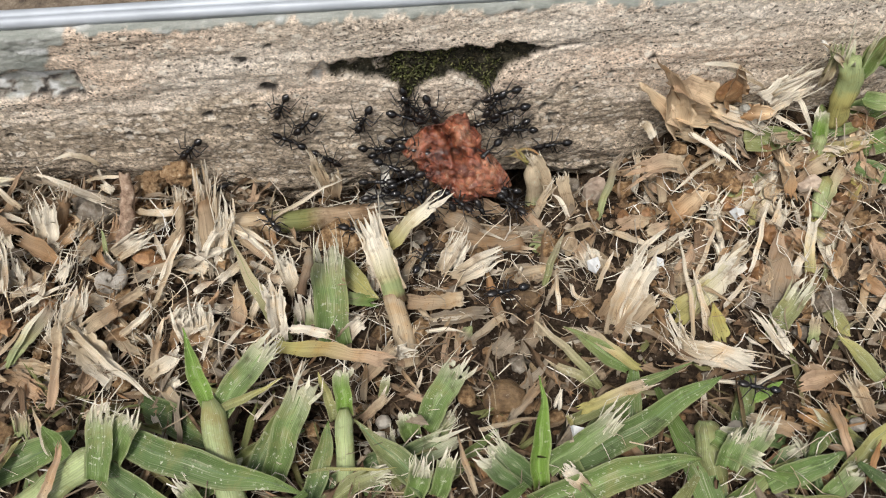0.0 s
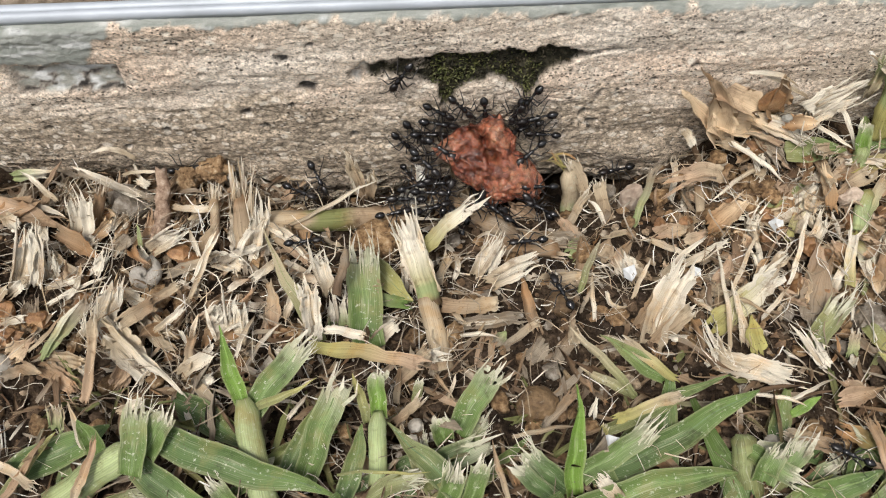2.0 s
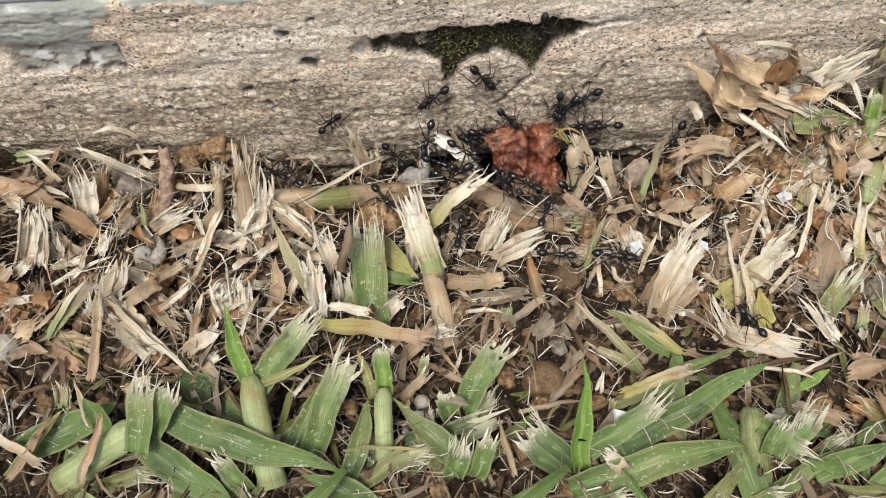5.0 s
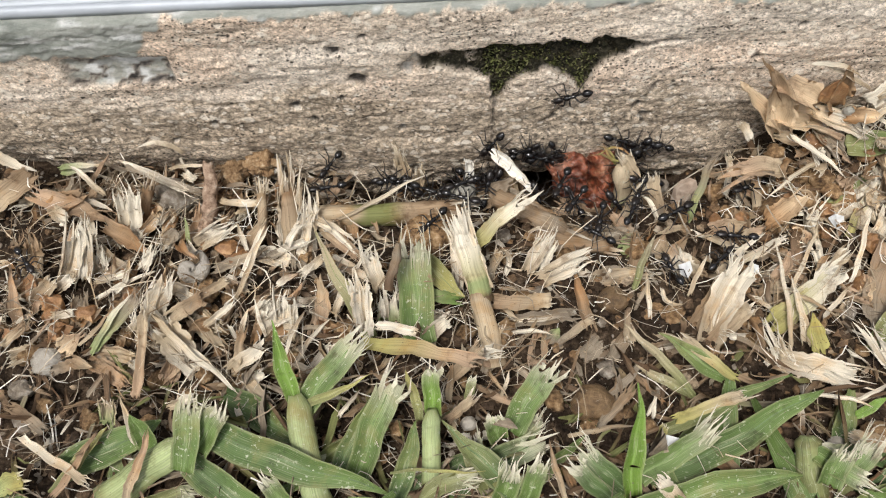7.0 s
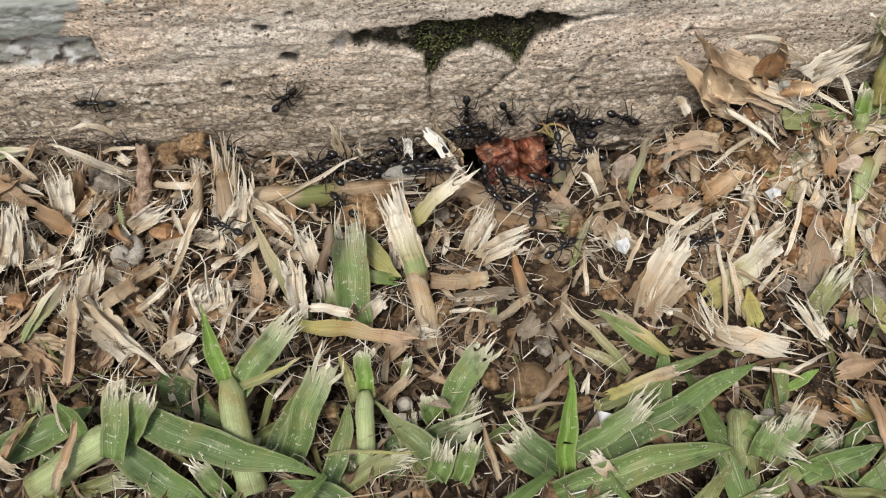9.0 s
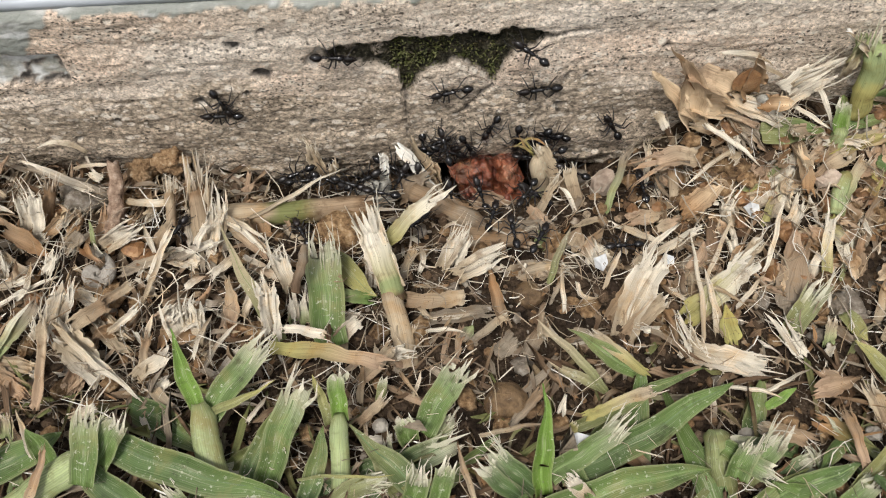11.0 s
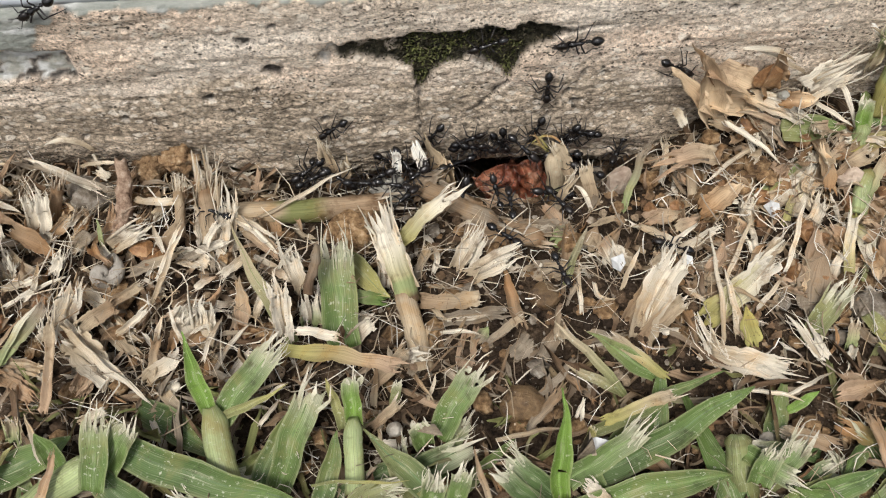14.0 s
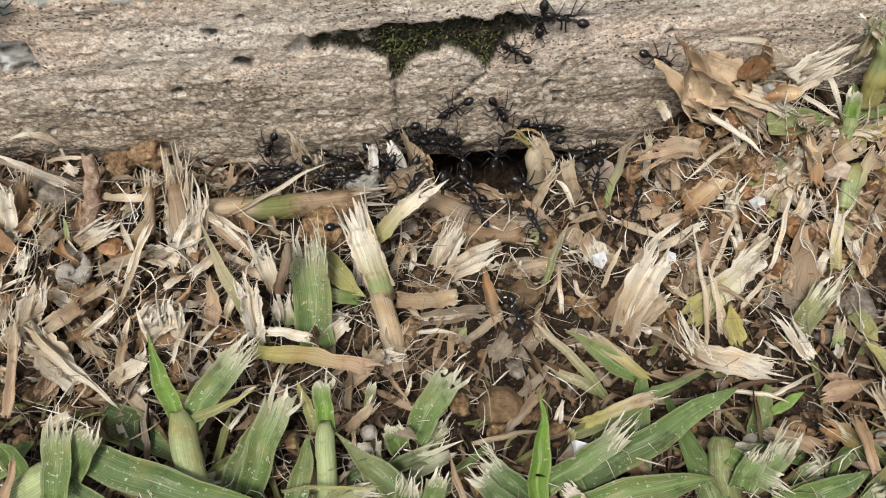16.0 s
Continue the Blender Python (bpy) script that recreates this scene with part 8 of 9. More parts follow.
ANT_WALKS.append([
    (0.00, 0.4, -1.2, 19.9, 90, 81, 0),
    (1.00, -0.4, -1.2, 17.7, 90, 62, 0),
    (1.50, 1.1, -1.2, 16.6, 90, 67, 0),
    (2.00, -0.4, -1.2, 17.7, 90, 37, 0),
    (3.00, 1.4, -1.2, 14.6, 90, 68, 0),
    (3.25, 1.2, -1.2, 12.9, 90, 36, 0),
    (3.50, 1.1, -1.2, 11.1, 90, 3, 0),
    (4.00, 2.7, -1.2, 6.9, 90, 30, 0),
    (5.25, 3.7, -2.7, 3.7, 42, 19, -17),
    (6.50, 4.7, -4.2, 0.5, 0, 0, -19),
    (6.75, 2.5, -4.5, 0.5, 0, -0, 24),
    (7.00, 0.2, -4.8, 0.5, 0, -0, 67),
    (7.17, 0.6, -3.6, 1.5, -35, -13, 108),
    (7.33, 0.9, -2.4, 2.5, -70, 2, 149),
    (7.50, 1.3, -1.2, 3.4, -90, 33, 180),
    (8.00, -3.3, -1.2, 2.9, -90, 86, 180),
    (8.50, -7.9, -1.2, 2.3, 90, 42, 0),
    (8.67, -11.9, -4.6, 3.3, 75, 3, 38),
    (8.83, -15.9, -8.1, 4.2, 38, -16, 87),
    (9.00, -19.9, -11.5, 5.2, 0, -0, 137),
    (9.17, -23.2, -9.1, 3.6, 0, -0, -171),
    (9.33, -26.5, -6.7, 2.1, 0, -0, -119),
    (9.50, -29.8, -4.3, 0.5, -0, -0, -67),
    (10.33, -22.8, -3.7, 0.5, -0, -0, -111),
    (11.17, -15.8, -3.1, 0.5, -0, -0, -154),
    (12.00, -8.8, -2.5, 0.5, 0, -0, 163),
    (12.33, -9.1, -2.5, 0.5, 0, -0, -138),
    (12.67, -9.4, -2.5, 0.5, 0, -0, -80),
    (13.00, -9.8, -2.5, 0.5, 0, 0, -22),
    (14.00, -5.6, -2.5, 0.5, 0, 0, -24),
    (14.50, -23.4, -2.5, 0.5, 0, 0, -25),
    (14.67, -23.5, -2.1, 1.8, 5, 32, -48),
    (14.83, -23.6, -1.6, 3.1, -13, 63, -86),
    (15.00, -23.7, -1.2, 4.4, -90, 64, 180),
    (15.33, -19.6, -1.6, 3.1, -11, 63, -81),
    (15.67, -15.4, -2.1, 1.8, 6, 32, -42),
    (16.00, -11.2, -2.5, 0.5, -0, -0, -19),
])
ANT_WALKS.append([
    (0.00, 5.2, -1.2, 17.3, 90, 74, 0),
    (1.00, 9.3, -1.2, 18.0, -90, 83, 180),
    (1.50, 9.2, -1.2, 17.0, 90, 87, 0),
    (2.00, 8.1, -1.2, 17.1, 90, 83, 0),
    (3.00, 12.0, -1.2, 17.9, 90, 74, 0),
    (4.00, 6.9, -1.2, 23.6, 90, 71, 0),
    (7.00, 7.8, -1.2, 3.7, 90, 12, 0),
    (7.25, 7.5, -1.9, 2.1, 44, 13, -20),
    (7.50, 7.1, -2.5, 0.5, 0, 0, -35),
    (9.00, -6.8, -2.5, 0.5, 0, -0, 15),
    (9.17, -7.1, -2.5, 0.5, 0, 0, -45),
    (9.33, -7.4, -2.5, 0.5, 0, 0, -104),
    (9.50, -7.7, -2.5, 0.5, 0, 0, -164),
    (10.33, -1.8, -2.1, 1.6, -2, 34, -135),
    (11.17, 4.1, -1.6, 2.6, 29, 62, -82),
    (12.00, 10.0, -1.2, 3.7, 90, 51, 0),
    (12.50, 9.7, -1.2, 3.1, 90, 24, 0),
    (12.67, 10.0, -5.4, 3.8, 56, 45, -52),
    (12.83, 10.2, -9.5, 4.5, 14, 32, -110),
    (13.00, 10.5, -13.7, 5.2, 0, 0, -146),
    (14.00, 6.6, -3.8, 0.5, 0, 0, -160),
    (14.25, 9.7, -3.1, 0.5, 0, 0, -123),
    (14.50, 12.9, -2.5, 0.5, -0, -0, -85),
    (15.00, 5.4, -3.9, 0.5, -0, -0, -78),
    (16.00, 11.9, -3.7, 0.5, -0, -0, -84),
])
ANT_WALKS.append([
    (0.00, 18.1, -1.2, 20.6, -90, 24, 180),
    (1.50, 16.9, -1.2, 12.7, -90, 44, 180),
    (2.00, 15.7, -1.2, 12.6, -90, 29, 180),
    (3.00, 20.9, -1.2, 14.2, -90, 67, 180),
    (3.50, 19.0, -1.2, 13.8, 90, 79, 0),
    (4.00, 21.4, -1.2, 14.5, -90, 80, 180),
    (6.50, 22.0, -1.2, 4.7, 90, 47, 0),
    (7.50, 29.4, -1.2, 8.3, 90, 13, 0),
    (7.67, 28.1, -1.2, 7.8, 90, 54, 0),
    (7.83, 26.7, -1.2, 7.3, -90, 84, 180),
    (8.00, 25.4, -1.2, 6.8, -90, 43, 180),
    (8.50, 25.1, -1.2, 5.8, -90, 47, 180),
    (9.00, 22.8, -1.2, 5.5, -90, 51, 180),
    (9.50, 19.7, -1.2, 7.3, -90, 70, 180),
    (12.00, 22.3, -1.2, 2.5, -90, 88, 180),
    (12.50, 20.3, -1.2, 2.4, -90, 39, 180),
    (13.00, 18.2, -1.2, 3.7, -90, 59, 180),
    (14.00, 16.1, -1.2, 3.2, 90, 84, 0),
    (14.50, 11.4, -1.2, 10.4, -90, 39, 180),
    (16.00, 10.4, -1.2, 11.4, -90, 39, 180),
])
ANT_WALKS.append([
    (0.00, 14.7, -1.2, 12.9, -90, 22, 180),
    (1.00, 14.4, -1.2, 16.8, -90, 75, 180),
    (1.50, 13.8, -1.2, 17.0, -90, 74, 180),
    (2.00, 13.9, -1.2, 17.1, -90, 75, 180),
    (3.00, 20.1, -1.2, 15.3, 90, 62, 0),
    (3.17, 21.5, -1.2, 19.3, 90, 4, 0),
    (3.33, 22.8, -1.2, 23.2, 90, -53, 0),
    (3.50, 24.2, -1.2, 27.1, -90, -69, 180),
    (3.67, 22.3, -1.2, 30.0, 90, -57, 0),
    (3.83, 20.4, -1.2, 32.9, 90, -3, 0),
    (4.00, 18.5, -1.2, 35.8, 90, 51, 0),
    (5.33, 16.6, -1.2, 28.4, -90, 82, 180),
    (6.67, 14.7, -1.2, 21.0, -90, 35, 180),
    (8.00, 12.8, -1.2, 13.7, -90, -11, 180),
    (8.33, 13.6, -1.2, 11.7, -90, 30, 180),
    (8.67, 14.3, -1.2, 9.8, -90, 71, 180),
    (9.00, 15.1, -1.2, 7.9, 90, 68, 0),
    (9.50, 14.6, -1.2, 8.5, -90, 89, 180),
    (12.00, 21.1, -1.2, 7.8, -90, 47, 180),
    (12.50, 32.3, -1.2, 13.3, -90, 3, 180),
    (12.67, 36.9, -1.2, 15.8, -90, 51, 180),
    (12.83, 41.4, -1.2, 18.4, 90, 80, 0),
    (13.00, 45.9, -1.2, 20.9, 90, 32, 0),
    (16.00, 44.9, -1.2, 21.9, 90, 32, 0),
])
ANT_WALKS.append([
    (0.00, 21.3, -1.2, 11.2, -90, 38, 180),
    (0.75, 20.0, -8.4, 8.2, -46, 11, 167),
    (1.50, 18.8, -15.6, 5.2, 0, -0, 140),
    (2.00, 18.2, -14.9, 5.2, 0, -0, 145),
    (2.33, 21.8, -10.3, 8.2, -18, 35, 180),
    (2.67, 25.4, -5.8, 11.3, 2, 72, -123),
    (3.00, 29.1, -1.2, 14.3, 90, 55, 0),
    (3.33, 28.8, -1.2, 14.1, -90, 82, 180),
    (3.67, 28.5, -1.2, 13.8, -90, 39, 180),
    (4.00, 28.2, -1.2, 13.5, -90, -3, 180),
    (5.25, 30.6, -7.7, 9.4, -45, -0, -177),
    (6.50, 33.0, -14.2, 5.2, 0, 0, -173),
    (6.67, 30.6, -15.1, 5.2, -0, -0, 145),
    (6.83, 28.1, -15.9, 5.2, -0, -0, 104),
    (7.00, 25.7, -16.8, 5.2, 0, -0, 62),
    (7.50, 23.4, -24.6, 5.2, 0, -0, 68),
    (9.00, 22.2, -16.8, 16.6, -21, -26, 97),
    (10.50, 21.0, -9.0, 28.0, -57, -34, 140),
    (12.00, 19.8, -1.2, 39.5, -90, -20, 180),
    (12.50, 16.1, -1.2, 40.0, -90, -69, 180),
    (12.75, 12.1, -1.2, 36.1, -90, -12, 180),
    (13.00, 8.2, -1.2, 32.2, -90, 46, 180),
    (14.50, 14.3, -1.2, 28.7, -90, 3, 180),
    (16.00, 20.3, -1.2, 25.3, -90, -41, 180),
])
ANT_WALKS.append([
    (0.00, 29.4, -1.2, 5.5, -90, 10, 180),
    (1.00, 25.8, -1.2, 8.8, -90, -20, 180),
    (1.17, 29.7, -1.6, 6.1, -58, -43, 130),
    (1.33, 33.5, -2.1, 3.3, -15, -32, 70),
    (1.50, 37.4, -2.5, 0.5, 0, -0, 33),
    (1.67, 36.8, -2.5, 0.5, 0, -0, 86),
    (1.83, 36.2, -2.5, 0.5, 0, -0, 139),
    (2.00, 35.6, -2.5, 0.5, 0, 0, -168),
    (2.50, 41.7, -2.5, -0.3, 0, 0, -123),
    (3.00, 47.7, -2.5, -1.2, 0, 0, -78),
    (3.50, 53.7, -2.5, -2.0, 0, 0, -33),
    (3.75, 49.5, -1.9, 2.3, 12, 45, -55),
    (4.00, 45.2, -1.2, 6.6, -90, 83, 180),
    (5.25, 44.4, -8.8, 5.9, -19, 42, -129),
    (6.50, 43.6, -16.3, 5.2, 0, 0, -139),
    (7.00, 48.6, -12.1, 5.2, 0, 0, -162),
    (7.17, 46.3, -8.5, 4.6, -1, 34, -133),
    (7.33, 44.0, -4.8, 4.1, 32, 61, -79),
    (7.50, 41.7, -1.2, 3.5, 90, 50, 0),
    (7.67, 40.4, -1.2, 3.7, -90, 83, 180),
    (7.83, 39.2, -1.2, 3.9, -90, 36, 180),
    (8.00, 38.0, -1.2, 4.0, -90, -11, 180),
    (8.17, 45.0, -1.6, 2.0, -64, 11, -152),
    (8.33, 51.9, -2.1, 0.0, -30, 15, -116),
    (8.50, 58.9, -2.5, -2.0, -0, -0, -84),
    (9.00, 51.1, -3.6, -0.8, -0, -0, -143),
    (9.50, 43.2, -4.7, 0.5, 0, -0, 157),
    (10.75, 44.2, -10.8, 2.9, 0, -0, 105),
    (12.00, 45.1, -16.8, 5.2, 0, -0, 52),
    (12.25, 49.0, -9.7, 1.6, 0, -0, 104),
    (12.50, 52.9, -2.5, -2.0, 0, -0, 156),
    (16.00, 51.9, -2.5, -1.0, 0, -0, 156),
])
ANT_WALKS.append([
    (0.00, -39.8, -4.3, 0.5, 0, -0, 28),
    (1.00, -34.4, -10.0, 5.2, -0, -0, -18),
    (2.00, -28.1, -9.4, 5.2, 0, 0, -28),
    (2.33, -30.6, -10.7, 5.2, 0, -0, 21),
    (2.67, -33.2, -12.0, 5.2, 0, -0, 70),
    (3.00, -35.7, -13.2, 5.2, 0, -0, 120),
    (3.50, -31.5, -15.7, 5.2, 0, -0, 99),
    (4.00, -29.6, -9.4, 5.2, 0, -0, 73),
    (4.83, -30.4, -9.7, 5.2, 0, -0, 115),
    (5.67, -31.2, -10.0, 5.2, 0, -0, 157),
    (6.50, -32.0, -10.3, 5.2, 0, 0, -161),
    (7.00, -32.6, -9.6, 5.2, 0, 0, -171),
    (7.75, -47.1, -5.4, 10.7, -45, 2, -176),
    (8.50, -61.7, -1.2, 16.1, -90, -1, 180),
    (9.00, -62.0, -1.2, 16.0, -90, -3, 180),
    (13.00, -5.7, -1.2, 12.9, -90, 3, 180),
    (14.00, -16.5, -1.2, 9.1, -90, 40, 180),
    (14.25, -25.8, -1.2, 6.8, -90, 73, 180),
    (14.50, -35.1, -1.2, 4.6, 90, 75, 0),
    (14.75, -31.9, -2.9, 2.5, 26, 39, -38),
    (15.00, -28.7, -4.6, 0.5, 0, 0, -29),
    (15.50, -26.3, -2.9, 1.8, 3, 48, -62),
    (16.00, -23.9, -1.2, 3.2, -90, 68, 180),
])
ANT_WALKS.append([
    (0.00, -26.7, -16.3, 5.2, 0, 0, -55),
    (0.33, -24.3, -14.6, 5.2, 0, -0, 3),
    (0.67, -21.9, -12.9, 5.2, 0, -0, 61),
    (1.00, -19.4, -11.2, 5.2, 0, -0, 119),
    (1.17, -19.7, -11.5, 5.2, 0, -0, 162),
    (1.33, -20.0, -11.8, 5.2, 0, -0, -154),
    (1.50, -20.3, -12.1, 5.2, 0, 0, -110),
    (1.75, -23.5, -16.6, 5.2, 0, 0, -52),
    (2.00, -26.6, -21.1, 5.2, 0, -0, 7),
    (3.50, -5.8, -22.2, 5.2, 0, 0, -40),
    (5.00, 1.3, -25.5, 5.2, 0, 0, -100),
    (6.50, 8.4, -28.9, 5.2, 0, 0, -160),
    (7.00, 18.2, -21.9, 5.2, 0, -0, 144),
    (7.25, 16.4, -21.9, 5.2, 0, -0, 109),
    (7.50, 14.6, -21.8, 5.2, 0, -0, 74),
    (8.00, 14.8, -19.7, 5.2, 0, -0, 74),
    (8.50, 14.4, -18.7, 5.2, 0, -0, 76),
    (9.00, 11.5, -18.4, 5.2, 0, -0, 125),
    (9.50, 14.1, -17.5, 5.2, 0, -0, 70),
    (12.00, 15.1, -19.7, 5.2, 0, -0, 74),
    (12.50, 14.6, -19.0, 5.2, 0, -0, 80),
    (13.00, 14.5, -19.7, 5.2, 0, -0, 78),
    (14.00, 15.8, -16.3, 5.2, 0, -0, 93),
    (14.50, 13.2, -15.7, 5.2, 0, -0, 71),
    (15.00, 11.3, -15.5, 5.2, 0, -0, 45),
    (15.50, 12.4, -17.2, 5.2, 0, -0, 78),
    (16.00, 13.5, -18.8, 5.2, 0, -0, 110),
])
ANT_WALKS.append([
    (0.00, -10.5, -19.4, 5.2, 0, -0, 161),
    (0.33, -8.3, -17.8, 5.2, 0, -0, 114),
    (0.67, -6.2, -16.2, 5.2, 0, -0, 67),
    (1.00, -4.0, -14.6, 5.2, 0, -0, 20),
    (1.50, -0.7, -14.2, 5.2, 0, 0, -14),
    (2.00, -2.2, -14.1, 5.2, 0, -0, 19),
    (2.50, 1.9, -12.5, 5.2, 0, 0, -21),
    (3.00, 6.1, -10.9, 5.2, -0, -0, -61),
    (3.50, 13.7, -2.8, 0.5, -0, -0, -44),
    (4.00, 22.7, -2.7, 0.5, 0, 0, -68),
    (5.25, 24.9, -2.6, 0.5, 0, 0, -101),
    (6.50, 27.1, -2.5, 0.5, 0, 0, -134),
    (7.00, 28.2, -2.5, 0.5, 0, 0, -128),
    (7.50, 25.7, -5.1, 0.5, 0, 0, -169),
    (8.50, 25.2, -5.1, 0.5, 0, -0, 177),
    (9.00, 28.7, -3.2, 7.3, -26, -42, 151),
    (9.50, 32.2, -1.2, 14.2, 90, -90, 0),
    (10.33, 27.7, -1.2, 16.5, -90, -35, 180),
    (11.17, 23.2, -1.2, 18.9, -90, 20, 180),
    (12.00, 18.8, -1.2, 21.2, -90, 76, 180),
    (12.50, 24.1, -1.2, 25.1, -90, 32, 180),
    (13.00, 29.5, -1.2, 29.0, -90, -12, 180),
    (14.00, 26.8, -1.2, 28.7, -90, 9, 180),
    (14.50, 21.7, -1.2, 31.0, -90, 14, 180),
    (15.00, 21.6, -1.2, 29.5, -90, 14, 180),
    (15.50, 22.8, -1.2, 30.6, -90, 51, 180),
    (16.00, 24.0, -1.2, 31.8, -90, 89, 180),
])
ANT_WALKS.append([
    (0.00, 3.0, -15.0, 5.2, -0, -0, -65),
    (0.33, 1.8, -10.4, 6.8, -39, 6, -110),
    (0.67, 0.5, -5.8, 8.3, -72, -16, -149),
    (1.00, -0.7, -1.2, 9.9, -90, -53, 180),
    (1.17, 0.6, -3.8, 8.3, -63, -25, -167),
    (1.33, 1.9, -6.5, 6.8, -34, -5, -144),
    (1.50, 3.2, -9.1, 5.2, 0, 0, -115),
    (2.00, 5.5, -5.3, 0.5, 0, 0, -63),
    (2.50, 6.1, -3.9, 0.5, 0, 0, -117),
    (3.00, 6.6, -2.5, 0.5, 0, 0, -170),
    (3.25, 5.6, -1.9, 2.2, -45, -6, -178),
    (3.50, 4.7, -1.2, 3.9, -90, -17, 180),
    (3.67, 6.7, -5.4, 4.4, -73, 20, -137),
    (3.83, 8.7, -9.5, 4.8, -30, 29, -75),
    (4.00, 10.7, -13.7, 5.2, 0, 0, -25),
    (5.25, 10.1, -14.4, 5.2, 0, 0, -84),
    (6.50, 9.5, -15.1, 5.2, 0, 0, -143),
    (7.00, 12.9, -10.2, 5.2, 0, 0, -118),
    (7.17, 11.9, -11.6, 5.2, 0, 0, -62),
    (7.33, 11.0, -13.1, 5.2, 0, 0, -7),
    (7.50, 10.0, -14.6, 5.2, 0, -0, 49),
    (8.00, 7.3, -13.0, 5.2, 0, -0, 14),
    (8.50, 4.5, -11.4, 5.2, 0, 0, -20),
    (9.50, -1.8, -11.3, 5.2, 0, -0, 4),
    (10.33, 3.1, -7.9, 7.4, -11, -37, 48),
    (11.17, 8.0, -4.6, 9.6, -63, -47, 125),
    (12.00, 12.8, -1.2, 11.8, -90, -15, 180),
    (12.25, 13.1, -1.2, 9.0, -90, 35, 180),
    (12.50, 13.3, -1.2, 6.2, -90, 85, 180),
    (12.75, 16.3, -6.3, 5.7, 17, 45, -45),
    (13.00, 19.2, -11.3, 5.2, 0, 0, -22),
    (14.00, 19.4, -6.3, 7.2, 32, 34, -30),
    (15.00, 19.7, -1.2, 9.3, 90, 64, 0),
    (16.00, 18.7, -1.2, 10.3, 90, 64, 0),
])
ANT_WALKS.append([
    (0.00, 2.1, -26.3, 5.2, 0, -0, 60),
    (0.33, -1.8, -27.6, 5.2, 0, -0, 19),
    (0.67, -5.6, -28.8, 5.2, 0, 0, -23),
    (1.00, -9.4, -30.0, 5.2, 0, 0, -64),
    (1.17, -5.4, -27.3, 5.2, 0, 0, -9),
    (1.33, -1.4, -24.7, 5.2, 0, -0, 47),
    (1.50, 2.6, -22.0, 5.2, 0, -0, 102),
    (2.00, 2.0, -16.9, 5.2, 0, -0, 107),
    (2.50, 5.8, -17.1, 5.2, 0, -0, 74),
    (3.00, 9.5, -17.3, 5.2, 0, -0, 42),
    (3.50, 14.0, -21.0, 5.2, 0, -0, 75),
    (4.00, 16.0, -21.1, 5.2, 0, -0, 66),
    (6.50, 19.0, -21.2, 5.2, 0, -0, 105),
    (6.67, 19.1, -20.4, 5.2, 0, -0, 155),
    (6.83, 19.3, -19.5, 5.2, 0, -0, -156),
    (7.00, 19.4, -18.6, 5.2, 0, 0, -107),
    (7.17, 19.6, -19.3, 5.2, 0, 0, -166),
    (7.33, 19.8, -20.0, 5.2, -0, -0, 136),
    (7.50, 20.0, -20.7, 5.2, 0, -0, 77),
    (8.00, 19.1, -20.1, 5.2, 0, -0, 94),
    (8.50, 18.8, -19.8, 5.2, 0, -0, 76),
    (8.75, 17.4, -18.3, 5.2, 0, -0, 17),
    (9.00, 16.0, -16.9, 5.2, 0, 0, -42),
    (10.00, 18.8, -15.8, 5.2, 0, 0, -84),
    (11.00, 21.7, -14.7, 5.2, 0, 0, -125),
    (12.00, 24.6, -13.6, 5.2, 0, 0, -166),
    (12.50, 23.4, -13.6, 5.2, 0, -0, 137),
    (13.00, 23.5, -13.0, 5.2, 0, -0, 163),
    (13.33, 23.9, -14.3, 5.2, 0, -0, -150),
    (13.67, 24.4, -15.6, 5.2, 0, -0, -103),
    (14.00, 24.9, -16.9, 5.2, 0, 0, -56),
    (14.17, 26.5, -15.5, 5.2, 0, -0, 3),
    (14.33, 28.1, -14.1, 5.2, 0, -0, 63),
    (14.50, 29.6, -12.7, 5.2, 0, -0, 123),
    (14.67, 31.9, -13.0, 5.2, 0, -0, 166),
    (14.83, 34.1, -13.4, 5.2, 0, -0, -151),
    (15.00, 36.3, -13.8, 5.2, 0, 0, -108),
    (16.00, 35.3, -13.8, 6.2, 0, 0, -108),
])
